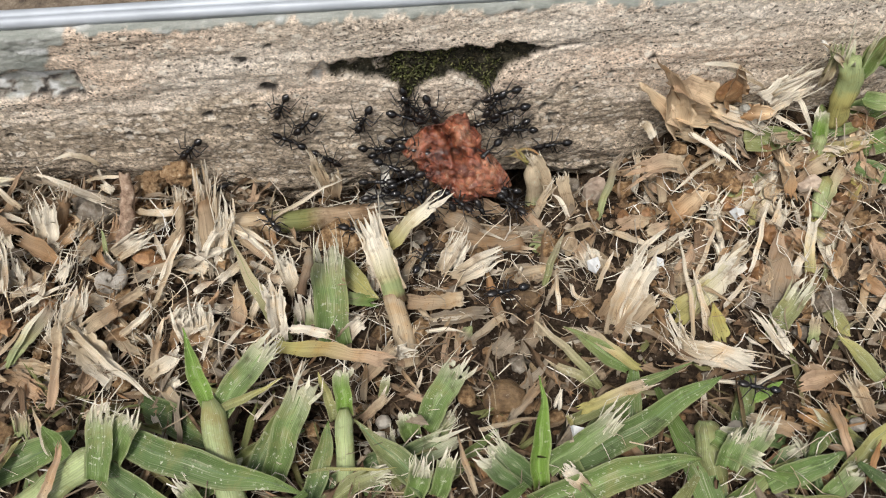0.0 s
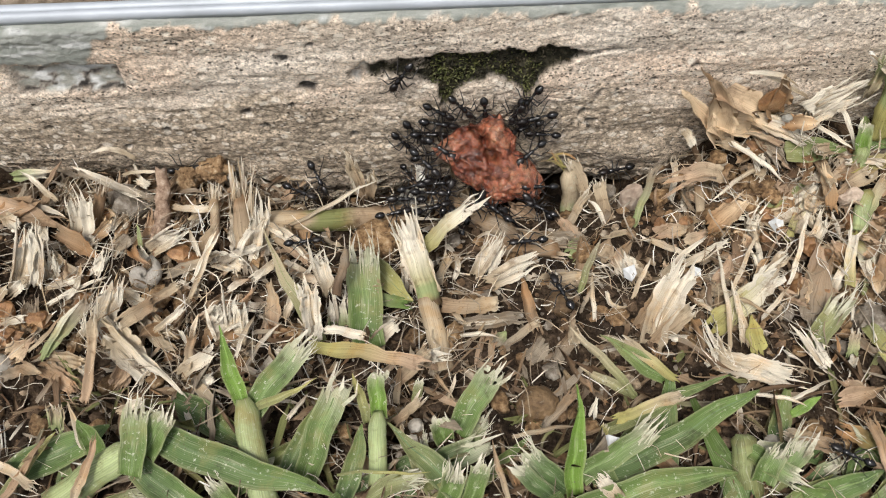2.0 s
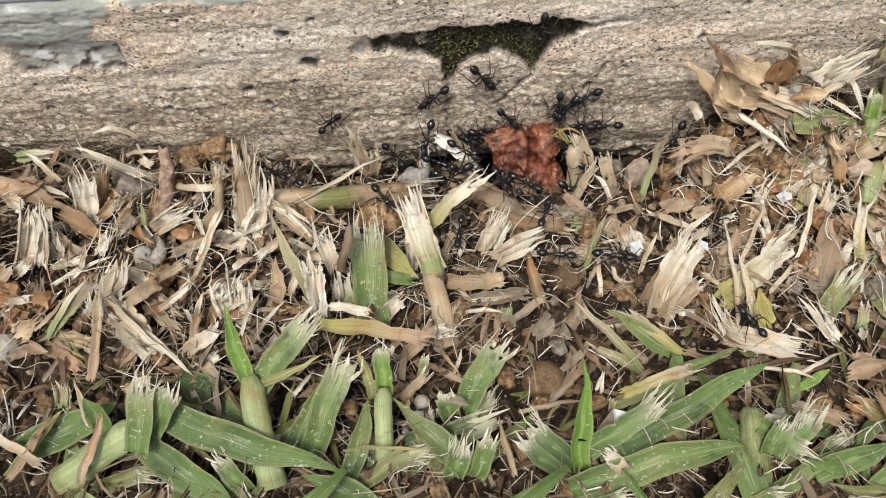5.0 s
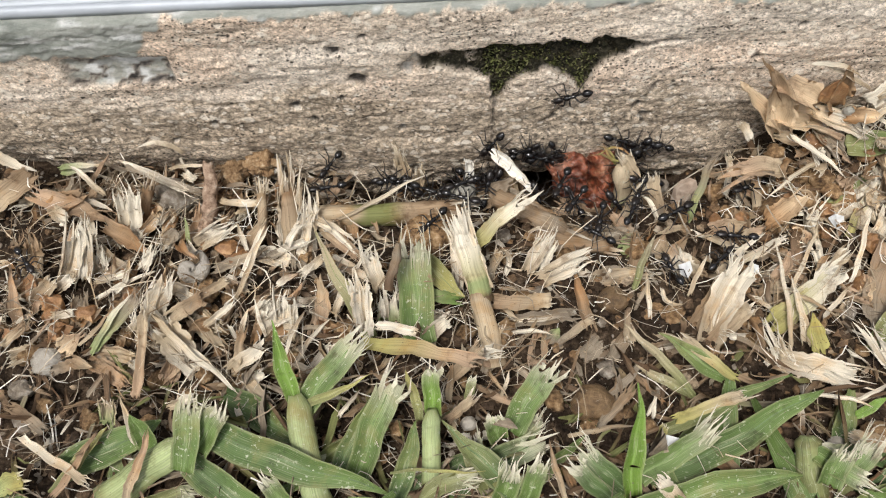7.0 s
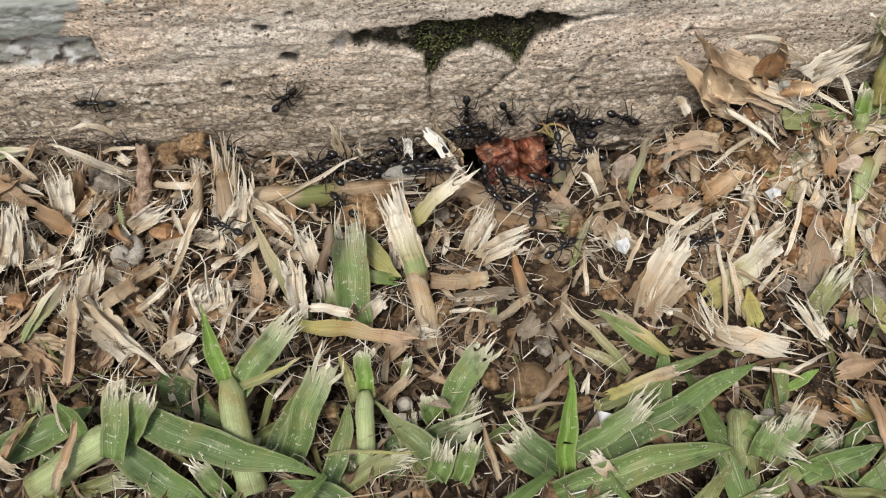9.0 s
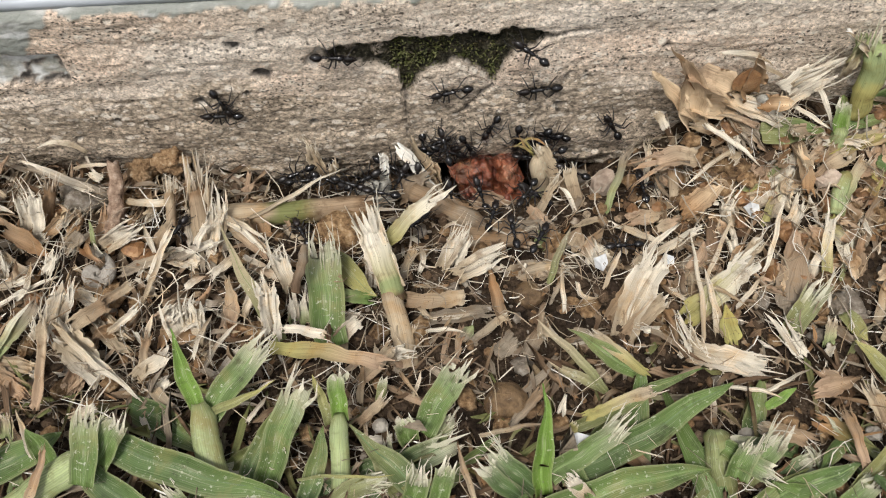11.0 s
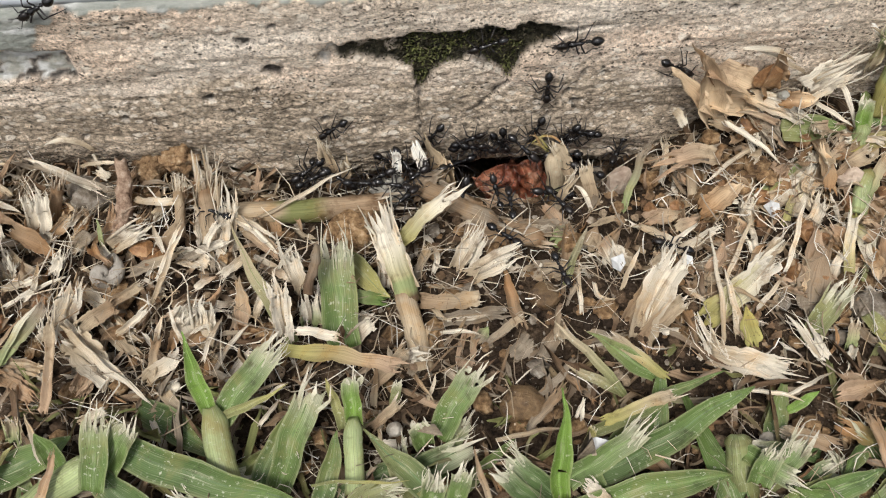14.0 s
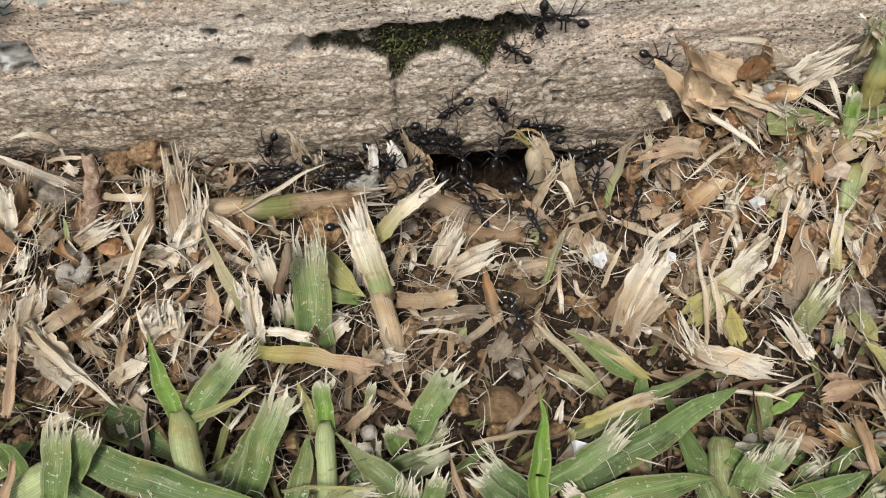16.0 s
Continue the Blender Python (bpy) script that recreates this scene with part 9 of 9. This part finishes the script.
ANT_WALKS.append([
    (0.00, 16.4, -34.7, 5.2, 0, 0, -171),
    (0.50, 21.7, -32.1, 5.2, -0, -0, 135),
    (1.00, 26.9, -29.5, 5.2, -0, -0, 80),
    (1.50, 32.2, -26.9, 5.2, 0, -0, 26),
    (1.75, 26.2, -30.1, 5.2, 0, -0, 69),
    (2.00, 20.2, -33.3, 5.2, 0, -0, 112),
    (2.50, 20.4, -27.8, 5.2, 0, -0, 149),
    (3.00, 20.7, -22.3, 5.2, 0, 0, -174),
    (3.50, 19.4, -23.4, 5.2, 0, 0, -175),
    (3.67, 21.6, -27.7, 5.2, 0, 0, -131),
    (3.83, 23.8, -32.1, 5.2, 0, 0, -87),
    (4.00, 26.0, -36.5, 5.2, 0, 0, -43),
    (5.25, 29.8, -30.3, 5.2, 0, 0, -6),
    (6.50, 33.5, -24.1, 5.2, 0, -0, 31),
    (7.00, 34.1, -17.3, 5.2, 0, -0, 28),
    (7.50, 32.9, -13.4, 5.2, 0, -0, 56),
    (8.00, 35.3, -13.8, 5.2, 0, -0, 17),
    (8.17, 35.7, -9.6, 5.2, -10, -35, 55),
    (8.33, 36.0, -5.4, 5.2, -55, -50, 123),
    (8.50, 36.4, -1.2, 5.2, -90, -25, 180),
    (8.67, 37.1, -1.2, 5.3, -90, 33, 180),
    (8.83, 37.7, -1.2, 5.4, 90, 88, 0),
    (9.00, 38.4, -1.2, 5.5, 90, 29, 0),
    (9.17, 40.8, -1.2, 6.7, 90, 86, 0),
    (9.33, 43.1, -1.2, 7.9, -90, 38, 180),
    (9.50, 45.5, -1.2, 9.1, -90, -18, 180),
    (10.75, 41.0, -1.2, 7.7, -90, -59, 180),
    (12.00, 36.6, -1.2, 6.3, 90, -81, 0),
    (12.17, 36.4, -1.2, 6.2, 90, -27, 0),
    (12.33, 36.3, -1.2, 6.1, 90, 26, 0),
    (12.50, 36.2, -1.2, 6.0, 90, 79, 0),
    (12.67, 38.2, -1.2, 4.9, -90, 60, 180),
    (12.83, 40.2, -1.2, 3.8, -90, 19, 180),
    (13.00, 42.3, -1.2, 2.7, -90, -21, 180),
    (13.50, 40.5, -1.9, 1.6, -48, 2, -154),
    (14.00, 38.7, -2.5, 0.5, 0, 0, -120),
    (14.17, 38.3, -3.2, 0.5, 0, 0, -74),
    (14.33, 38.0, -4.0, 0.5, 0, 0, -27),
    (14.50, 37.6, -4.7, 0.5, 0, -0, 19),
    (16.00, 36.6, -4.7, 1.5, 0, -0, 19),
])
ANT_WALKS.append([
    (0.00, 9.6, -14.1, 5.2, -0, -0, -46),
    (1.00, 5.4, -10.0, 5.2, 0, 0, -62),
    (1.17, 7.3, -11.6, 5.2, 0, 0, -16),
    (1.33, 9.2, -13.2, 5.2, 0, -0, 31),
    (1.50, 11.1, -14.8, 5.2, 0, -0, 77),
    (2.00, 9.5, -15.0, 5.2, 0, -0, 135),
    (2.50, 15.7, -8.1, 7.0, -47, 12, 165),
    (3.00, 21.9, -1.2, 8.9, -90, 41, 180),
    (3.50, 23.2, -1.2, 12.7, -90, 49, 180),
    (4.00, 24.6, -1.2, 13.4, -90, 36, 180),
    (6.50, 27.0, -1.2, 10.4, -90, 41, 180),
    (6.75, 27.3, -7.0, 7.8, -34, 31, -136),
    (7.00, 27.5, -12.8, 5.2, 0, 0, -117),
    (8.00, 24.7, -9.1, 5.2, 0, 0, -171),
    (9.00, 25.2, -10.4, 5.2, 0, -0, 169),
    (9.50, 23.8, -5.3, 0.5, 0, -0, 163),
    (12.00, 24.9, -2.5, 0.5, 0, 0, -174),
    (12.17, 28.2, -2.8, 0.5, 0, 0, -133),
    (12.33, 31.4, -3.1, 0.5, 0, 0, -91),
    (12.50, 34.6, -3.5, 0.5, 0, 0, -50),
    (12.67, 32.5, -2.7, 2.0, -11, 31, -78),
    (12.83, 30.4, -2.0, 3.4, -47, 49, -126),
    (13.00, 28.2, -1.2, 4.9, -90, 38, 180),
    (14.00, 22.0, -1.2, 6.0, -90, 74, 180),
    (14.50, 18.9, -1.2, 3.1, -90, 61, 180),
    (14.75, 19.1, -1.9, 1.8, -21, 41, -115),
    (15.00, 19.4, -2.5, 0.5, 0, 0, -98),
    (16.00, 18.7, -3.7, 0.5, 0, 0, -110),
])
ANT_WALKS.append([
    (0.00, 20.0, -15.5, 5.2, -0, -0, -47),
    (0.33, 19.1, -15.6, 5.2, -0, -0, -106),
    (0.67, 18.3, -15.7, 5.2, -0, -0, -164),
    (1.00, 17.5, -15.8, 5.2, 0, -0, 137),
    (1.17, 16.7, -17.8, 5.2, 0, -0, 94),
    (1.33, 15.8, -19.9, 5.2, 0, -0, 52),
    (1.50, 15.0, -22.0, 5.2, 0, -0, 9),
    (1.67, 15.0, -22.2, 5.2, 0, -0, 68),
    (1.83, 14.9, -22.4, 5.2, 0, -0, 126),
    (2.00, 14.9, -22.6, 5.2, 0, 0, -176),
    (2.50, 14.5, -21.2, 5.2, -0, -0, 126),
    (3.00, 14.0, -19.8, 5.2, 0, -0, 67),
    (3.25, 16.9, -17.9, 5.2, 0, -0, 105),
    (3.50, 19.7, -16.0, 5.2, 0, -0, 143),
    (3.67, 19.1, -15.9, 5.2, 0, -0, 92),
    (3.83, 18.4, -15.9, 5.2, 0, -0, 40),
    (4.00, 17.7, -15.8, 5.2, -0, -0, -12),
    (6.50, 14.0, -13.7, 5.2, 0, 0, -60),
    (6.75, 14.6, -14.0, 5.2, 0, 0, -94),
    (7.00, 15.2, -14.3, 5.2, 0, 0, -128),
    (7.17, 15.9, -15.3, 5.2, 0, 0, -81),
    (7.33, 16.6, -16.4, 5.2, 0, 0, -34),
    (7.50, 17.4, -17.4, 5.2, 0, -0, 13),
    (8.50, 15.2, -25.5, 5.2, 0, 0, -34),
    (8.75, 16.8, -23.4, 5.2, 0, -0, 21),
    (9.00, 18.4, -21.3, 5.2, 0, -0, 76),
    (9.50, 16.8, -20.5, 5.2, 0, -0, 97),
    (12.00, 19.4, -23.3, 5.2, 0, -0, 94),
    (12.50, 18.2, -20.5, 5.2, 0, -0, 92),
    (12.67, 18.0, -20.7, 5.2, 0, -0, 34),
    (12.83, 17.9, -21.0, 5.2, 0, 0, -24),
    (13.00, 17.7, -21.2, 5.2, -0, -0, -82),
    (14.00, 14.4, -23.6, 5.2, -0, -0, -39),
    (14.50, 20.9, -23.2, 5.2, 0, 0, -81),
    (14.67, 21.0, -21.8, 5.2, 0, 0, -28),
    (14.83, 21.2, -20.4, 5.2, 0, -0, 24),
    (15.00, 21.3, -18.9, 5.2, 0, -0, 77),
    (16.00, 23.3, -22.3, 5.2, 0, -0, 108),
])
ANT_WALKS.append([
    (0.00, 56.6, -56.1, 5.2, 0, -0, 163),
    (1.50, 63.5, -66.5, 5.2, 0, -0, 155),
    (4.00, 54.4, -50.4, 5.2, 0, -0, 122),
    (6.50, 45.3, -34.4, 5.2, 0, -0, 88),
    (7.00, 40.3, -27.9, 5.2, 0, -0, 42),
    (7.50, 29.3, -25.8, 5.2, 0, -0, 19),
    (8.00, 38.5, -26.9, 5.2, 0, -0, 50),
    (8.25, 40.2, -27.3, 5.2, 0, -0, 105),
    (8.50, 41.9, -27.8, 5.2, 0, -0, 160),
    (9.00, 47.9, -29.8, 5.2, 0, 0, -164),
    (9.50, 46.1, -30.2, 5.2, 0, 0, -153),
    (12.00, 35.2, -25.1, 5.2, 0, -0, 167),
    (12.25, 38.8, -29.4, 5.2, 0, -0, -159),
    (12.50, 42.3, -33.6, 5.2, 0, 0, -124),
    (13.33, 42.8, -30.1, 5.2, 0, 0, -168),
    (14.17, 43.3, -26.6, 5.2, -0, -0, 147),
    (15.00, 43.8, -23.1, 5.2, 0, -0, 102),
    (15.33, 43.0, -21.9, 5.2, 0, -0, 151),
    (15.67, 42.2, -20.8, 5.2, 0, -0, -159),
    (16.00, 41.4, -19.7, 5.2, 0, 0, -110),
])
ANT_WALKS.append([
    (0.00, 101.7, -2.5, -2.0, 0, 0, -65),
    (3.25, 71.2, -15.0, 1.6, 0, 0, -104),
    (6.50, 40.7, -27.4, 5.2, 0, 0, -143),
    (7.00, 43.5, -23.3, 5.2, 0, -0, 171),
    (7.50, 38.5, -27.3, 5.2, 0, 0, -148),
    (7.67, 41.9, -27.0, 5.2, -0, -0, 163),
    (7.83, 45.3, -26.7, 5.2, -0, -0, 114),
    (8.00, 48.6, -26.4, 5.2, 0, -0, 65),
    (8.17, 46.9, -25.7, 5.2, 0, -0, 118),
    (8.33, 45.3, -25.1, 5.2, 0, -0, 172),
    (8.50, 43.6, -24.4, 5.2, 0, 0, -135),
    (8.67, 47.4, -17.6, 3.6, -0, -0, 179),
    (8.83, 51.2, -10.9, 2.1, -0, -0, 133),
    (9.00, 55.0, -4.2, 0.5, 0, -0, 87),
    (9.50, 54.1, -2.5, 0.5, 0, -0, 139),
    (10.75, 59.1, -2.5, -0.8, 0, -0, -176),
    (12.00, 64.2, -2.5, -2.0, 0, 0, -131),
    (16.00, 63.2, -2.5, -1.0, 0, 0, -131),
])
ANT_WALKS.append([
    (0.00, -42.6, -1.2, 9.7, -90, 46, 180),
    (1.00, -44.1, -1.2, 10.7, -90, 46, 180),
    (1.17, -47.3, -1.2, 8.6, 90, 84, 0),
    (1.33, -50.5, -1.2, 6.5, 90, 35, 0),
    (1.50, -53.7, -1.2, 4.4, 90, -14, 0),
    (2.75, -43.9, -5.9, 4.8, 46, -1, -13),
    (4.00, -34.2, -10.7, 5.2, -0, -0, -31),
    (6.50, -39.5, -3.6, 0.5, -0, -0, -53),
    (6.67, -40.7, -3.9, 0.5, -0, -0, -98),
    (6.83, -41.8, -4.2, 0.5, -0, -0, -142),
    (7.00, -43.0, -4.5, 0.5, 0, -0, 174),
    (7.17, -43.0, -3.8, 0.5, 0, -0, -143),
    (7.33, -42.9, -3.2, 0.5, 0, -0, -101),
    (7.50, -42.9, -2.5, 0.5, 0, 0, -58),
    (7.67, -42.2, -2.1, 2.8, 33, -15, -28),
    (7.83, -41.5, -1.6, 5.1, 59, -43, -7),
    (8.00, -40.8, -1.2, 7.4, 90, -76, 0),
    (8.17, -40.1, -3.9, 6.6, 52, -46, 7),
    (8.33, -39.5, -6.6, 5.9, 28, -19, -7),
    (8.50, -38.8, -9.2, 5.2, 0, 0, -30),
    (9.00, -39.5, -5.2, 6.8, 45, 7, -15),
    (9.50, -40.2, -1.2, 8.4, 90, 1, 0),
    (10.50, -35.2, -1.2, 14.7, 90, 50, 0),
    (11.50, -30.3, -1.2, 21.0, -90, 81, 180),
    (12.50, -25.4, -1.2, 27.2, -90, 31, 180),
    (14.00, -57.4, -1.2, 40.7, -90, 30, 180),
    (14.17, -57.3, -1.2, 39.8, -90, -23, 180),
    (14.33, -57.2, -1.2, 38.9, -90, -75, 180),
    (14.50, -57.1, -1.2, 38.0, 90, -52, 0),
    (16.00, -58.1, -1.2, 39.0, 90, -52, 0),
])
ANT_WALKS.append([
    (0.00, -118.0, -1.2, 24.0, 90, -10, 0),
    (2.50, -100.0, -1.2, 26.0, 90, -12, 0),
    (3.00, -61.5, -1.2, 28.6, 90, 25, 0),
    (3.50, -55.3, -1.2, 28.9, 90, 30, 0),
    (3.70, -62.0, -1.2, 36.0, 90, -50, 0),
    (3.90, -66.0, 1.0, 43.0, 60, -50, 40),
    (4.20, -70.0, 22.0, 44.5, 0, 0, 100),
    (5.20, -100.0, 40.0, 44.5, 0, 0, 170),
    (5.80, -125.0, 6.0, 44.0, 20, 0, 230),
    (6.40, -122.0, -10.0, 20.0, 20, 0, 250),
    (7.00, -86.8, -24.7, 5.2, 0, -0, 310),
    (7.12, -87.6, -19.5, 7.2, -20, -6, 232),
    (7.25, -88.9, -12.9, 9.8, -45, -12, 154),
    (7.50, -91.1, -1.2, 14.5, -90, -3, 180),
    (7.67, -91.3, -1.2, 14.0, -90, 57, 180),
    (7.83, -91.6, -1.2, 13.5, 90, 63, 0),
    (8.00, -91.8, -1.2, 13.0, 90, 3, 0),
    (8.17, -86.8, -1.2, 12.1, 90, -53, 0),
    (8.33, -81.8, -1.2, 11.2, -90, -70, 180),
    (8.50, -76.8, -1.2, 10.3, -90, -13, 180),
    (8.67, -70.6, -1.2, 7.9, -90, 46, 180),
    (8.83, -64.5, -1.2, 5.6, 90, 76, 0),
    (9.00, -58.3, -1.2, 3.2, 90, 17, 0),
    (10.17, -48.8, -11.3, 3.9, 65, -7, 27),
    (11.33, -39.2, -21.4, 4.5, 31, -13, 63),
    (12.50, -29.7, -31.6, 5.2, 0, -0, 96),
    (13.00, -30.8, -22.7, 5.2, 0, -0, 122),
    (14.00, -38.2, -15.3, 5.2, 0, -0, 154),
    (14.17, -40.6, -10.6, 4.4, 19, -32, 112),
    (14.33, -42.9, -5.9, 3.6, 64, -37, 48),
    (14.50, -45.2, -1.2, 2.8, 90, -9, 0),
    (14.75, -40.8, -2.2, 1.7, 46, 10, -31),
    (15.00, -36.4, -3.1, 0.5, -0, -0, -67),
    (16.00, -51.7, -2.6, 0.5, -0, -0, -12),
])

MEAT_WALK = [
    (0.0, 9.6, -6.5, 9.7, 50, 0, 0), (1.0, 9.5, -6.5, 9.8, 50, 0, 0), (2.0, 9.0, -6.5, 10.3, 50, 0, 1), (3.0, 10.7, -6.2, 10.2, 52, 2, -10),
    (3.5, 14.8, -6.0, 9.8, 54, 2, -19), (4.2, 16.4, -5.5, 5.1, 56, 2, -20), (6.3, 19.1, -3.0, -4.8, 58, 2, -20), (7.0, 20.4, -3.0, -4.5, 58, 2, -20),
    (8.5, 19.9, -3.0, -8.6, 58, 2, -20), (9.7, 16.6, -3.0, -6.2, 58, 2, -20), (12.0, 18.6, -3.0, -12.3, 62, 0, -14), (13.0, 18.2, -3.0, -13.2, 64, 0, -12),
    (13.5, 20.0, -2.5, -11.5, 66, 0, -12), (14.0, 20.9, -2.0, -13.6, 66, 2, -12), (14.5, 18.5, 3.0, -24.1, 68, 4, -14), (15.0, 17.0, 24.0, -17.0, 80, 4, -16), (16.0, 16.0, 34.0, -19.0, 84, 4, -16),
]
# the loose straw: seconds, one end, the other end
STRAW_WALK = [
    (0.0, (1.0, -3.0, -8.0), (9.0, -6.0, -7.0)), (2.6, (1.0, -3.0, -8.0), (9.0, -6.0, -7.0)), (3.4, (-0.5, -3.0, 0.0), (8.0, -8.5, -2.5)),
    (4.0, (-2.5, -3.0, 5.5), (7.4, -9.0, 1.0)), (6.5, (-1.3, -3.0, 7.4), (7.4, -9.0, 1.1)), (7.0, (-0.2, -3.0, 7.3), (8.6, -9.0, 1.1)),
    (8.5, (0.1, -3.0, 7.1), (6.4, -9.0, 1.7)), (9.5, (-2.4, -3.0, 7.4), (4.3, -9.0, 1.3)), (12.0, (-1.8, -3.0, 7.1), (5.3, -9.0, -0.6)),
    (13.0, (-2.6, -3.0, 7.0), (2.2, -9.0, -1.8)), (14.0, (-0.9, -3.0, 7.1), (1.8, -9.0, -2.2)), (15.0, (-1.9, -3.0, 4.8), (2.0, -9.0, -1.8)),
    (16.0, (-1.5, -3.0, 5.3), (2.7, -9.0, -2.9)),
]


def end_to_end(a, b):
    """The pose of a thing built along x, from its end a towards b."""
    x = (Vector(b) - Vector(a)).normalized()
    y = Vector((0, -0.45, 0.9)).cross(x).normalized()
    m = Matrix((x, y, x.cross(y))).transposed().to_4x4()
    m.translation = Vector(a) * MM
    return m


# ants that crowd round the meat: where they stand beside it, and how far they turn
CROWD = [(-9.0, 5.5, -25), (-10.5, 1.0, 5), (-6.5, 9.0, -60), (9.5, 6.0, 205), (7.0, 9.5, 235), (-12.5, -3.5, 25), (11.5, 1.0, 170)]


def crowd_walk(dx, dz, turn, number):
    rows = []
    for i, (t, x, y, z, rx, ry, rz) in enumerate(MEAT_WALK):
        g = i * 1.7 + number * 2.3
        px, pz = x + dx + 1.2 * math.sin(g), max(z + dz + 0.9 * math.cos(g), 2.0 + 0.6 * number)
        rows.append((t, px, -1.6, pz, 90, turn and -turn + 10 * math.sin(g * 1.3), 0))
    return rows


# ants that press in along the meat's lower edge: where they stand beside it, their way, and where they wait by the hollow afterwards
PRESS = [(-9.6, -2.5, 20, (-7.5, -9.5, 4.4)), (-7.6, -5.5, 55, (-2.6, -9.0, 3.4)), (-11.8, -5.0, -15, (-12.0, -10.5, 5.4)), (-4.0, -7.6, 80, (1.6, -7.4, 2.0)), (0.5, -10.6, 95, (9.0, -12.8, 3.2)),
         (4.6, -10.2, 110, (14.0, -13.0, 3.0)), (9.6, -8.0, 150, (22.6, -13.4, 2.6)), (-12.6, 0.6, -30, (-16.2, -7.6, 3.0)), (6.4, 2.4, 200, (27.0, -6.4, 6.0)),
         (-14.6, -2.6, 10, (-19.0, -8.0, 3.4)), (-16.0, -5.6, 200, (-22.0, -6.4, 2.6)), (-8.6, 3.4, -40, (-4.4, -6.0, 3.4)), (8.6, -4.4, 160, (30.0, -9.0, 4.6))]


def press_walk(dx, dy, turn, home, number):
    """Leaning between the litter and the stone, close to the meat while it lies outside."""
    rows = []
    for i, (t, x, y, z, rx, ry, rz) in enumerate(MEAT_WALK):
        g = i * 1.9 + number * 1.3
        if t <= 4.2:
            p = Vector((x + dx, -7.2 + 0.62 * dy, z + 0.78 * dy)) + Vector((0.9 * math.sin(g), -1.6, 0.6 * math.cos(g)))
        else:
            p = Vector(home) + Vector((1.5 * math.sin(g), 0.5 * math.cos(g), 0.3 * math.cos(g)))
        rows.append((t, pose(p.x * MM, p.y * MM, p.z * MM, 48) @ pose(0, 0, 0, 0, 0, turn + 22 * math.sin(g * 1.4))))
    return rows


def motions():
    walks = [[(t, pose(x * MM, y * MM, z * MM, rx, ry, rz)) for t, x, y, z, rx, ry, rz in rows]
             for rows in ANT_WALKS + [crowd_walk(dx, dz, turn, number) for number, (dx, dz, turn) in enumerate(CROWD)]]
    walks += [press_walk(*entry, number) for number, entry in enumerate(PRESS)]
    walk(meat, [(t, pose(x * MM, y * MM, z * MM, rx) @ pose(0, 0, 0, 0, ry, rz)) for t, x, y, z, rx, ry, rz in MEAT_WALK])
    walk(loose_straw, [(t, end_to_end(a, b)) for t, a, b in STRAW_WALK])
    beat = 0.25
    steps = int(16.0 / beat)
    for number, (ant, rows) in enumerate(zip(ants, walks)):
        walk(ant, rows)
        limbs = [p for p in ant.children if p.name.startswith(("leg", "antenna"))]
        for k, part in enumerate(limbs):
            root = part.location.copy()
            swing, lift = (15, 5) if part.name.startswith("leg") else (10, 7)
            side = 1 if root.y > 0 else -1
            rng = random.Random(number * 31 + k)
            phase = math.pi * (k % 2) + number + rng.uniform(-0.4, 0.4)
            keys = []
            for i in range(steps + 1):
                g = 2 * math.pi * 1.1 * i * beat + phase
                keys.append((i * beat, Matrix.Translation(root) @ pose(0, 0, 0, side * lift * math.cos(g), 0, swing * math.sin(g))))
            walk(part, keys)


motions()
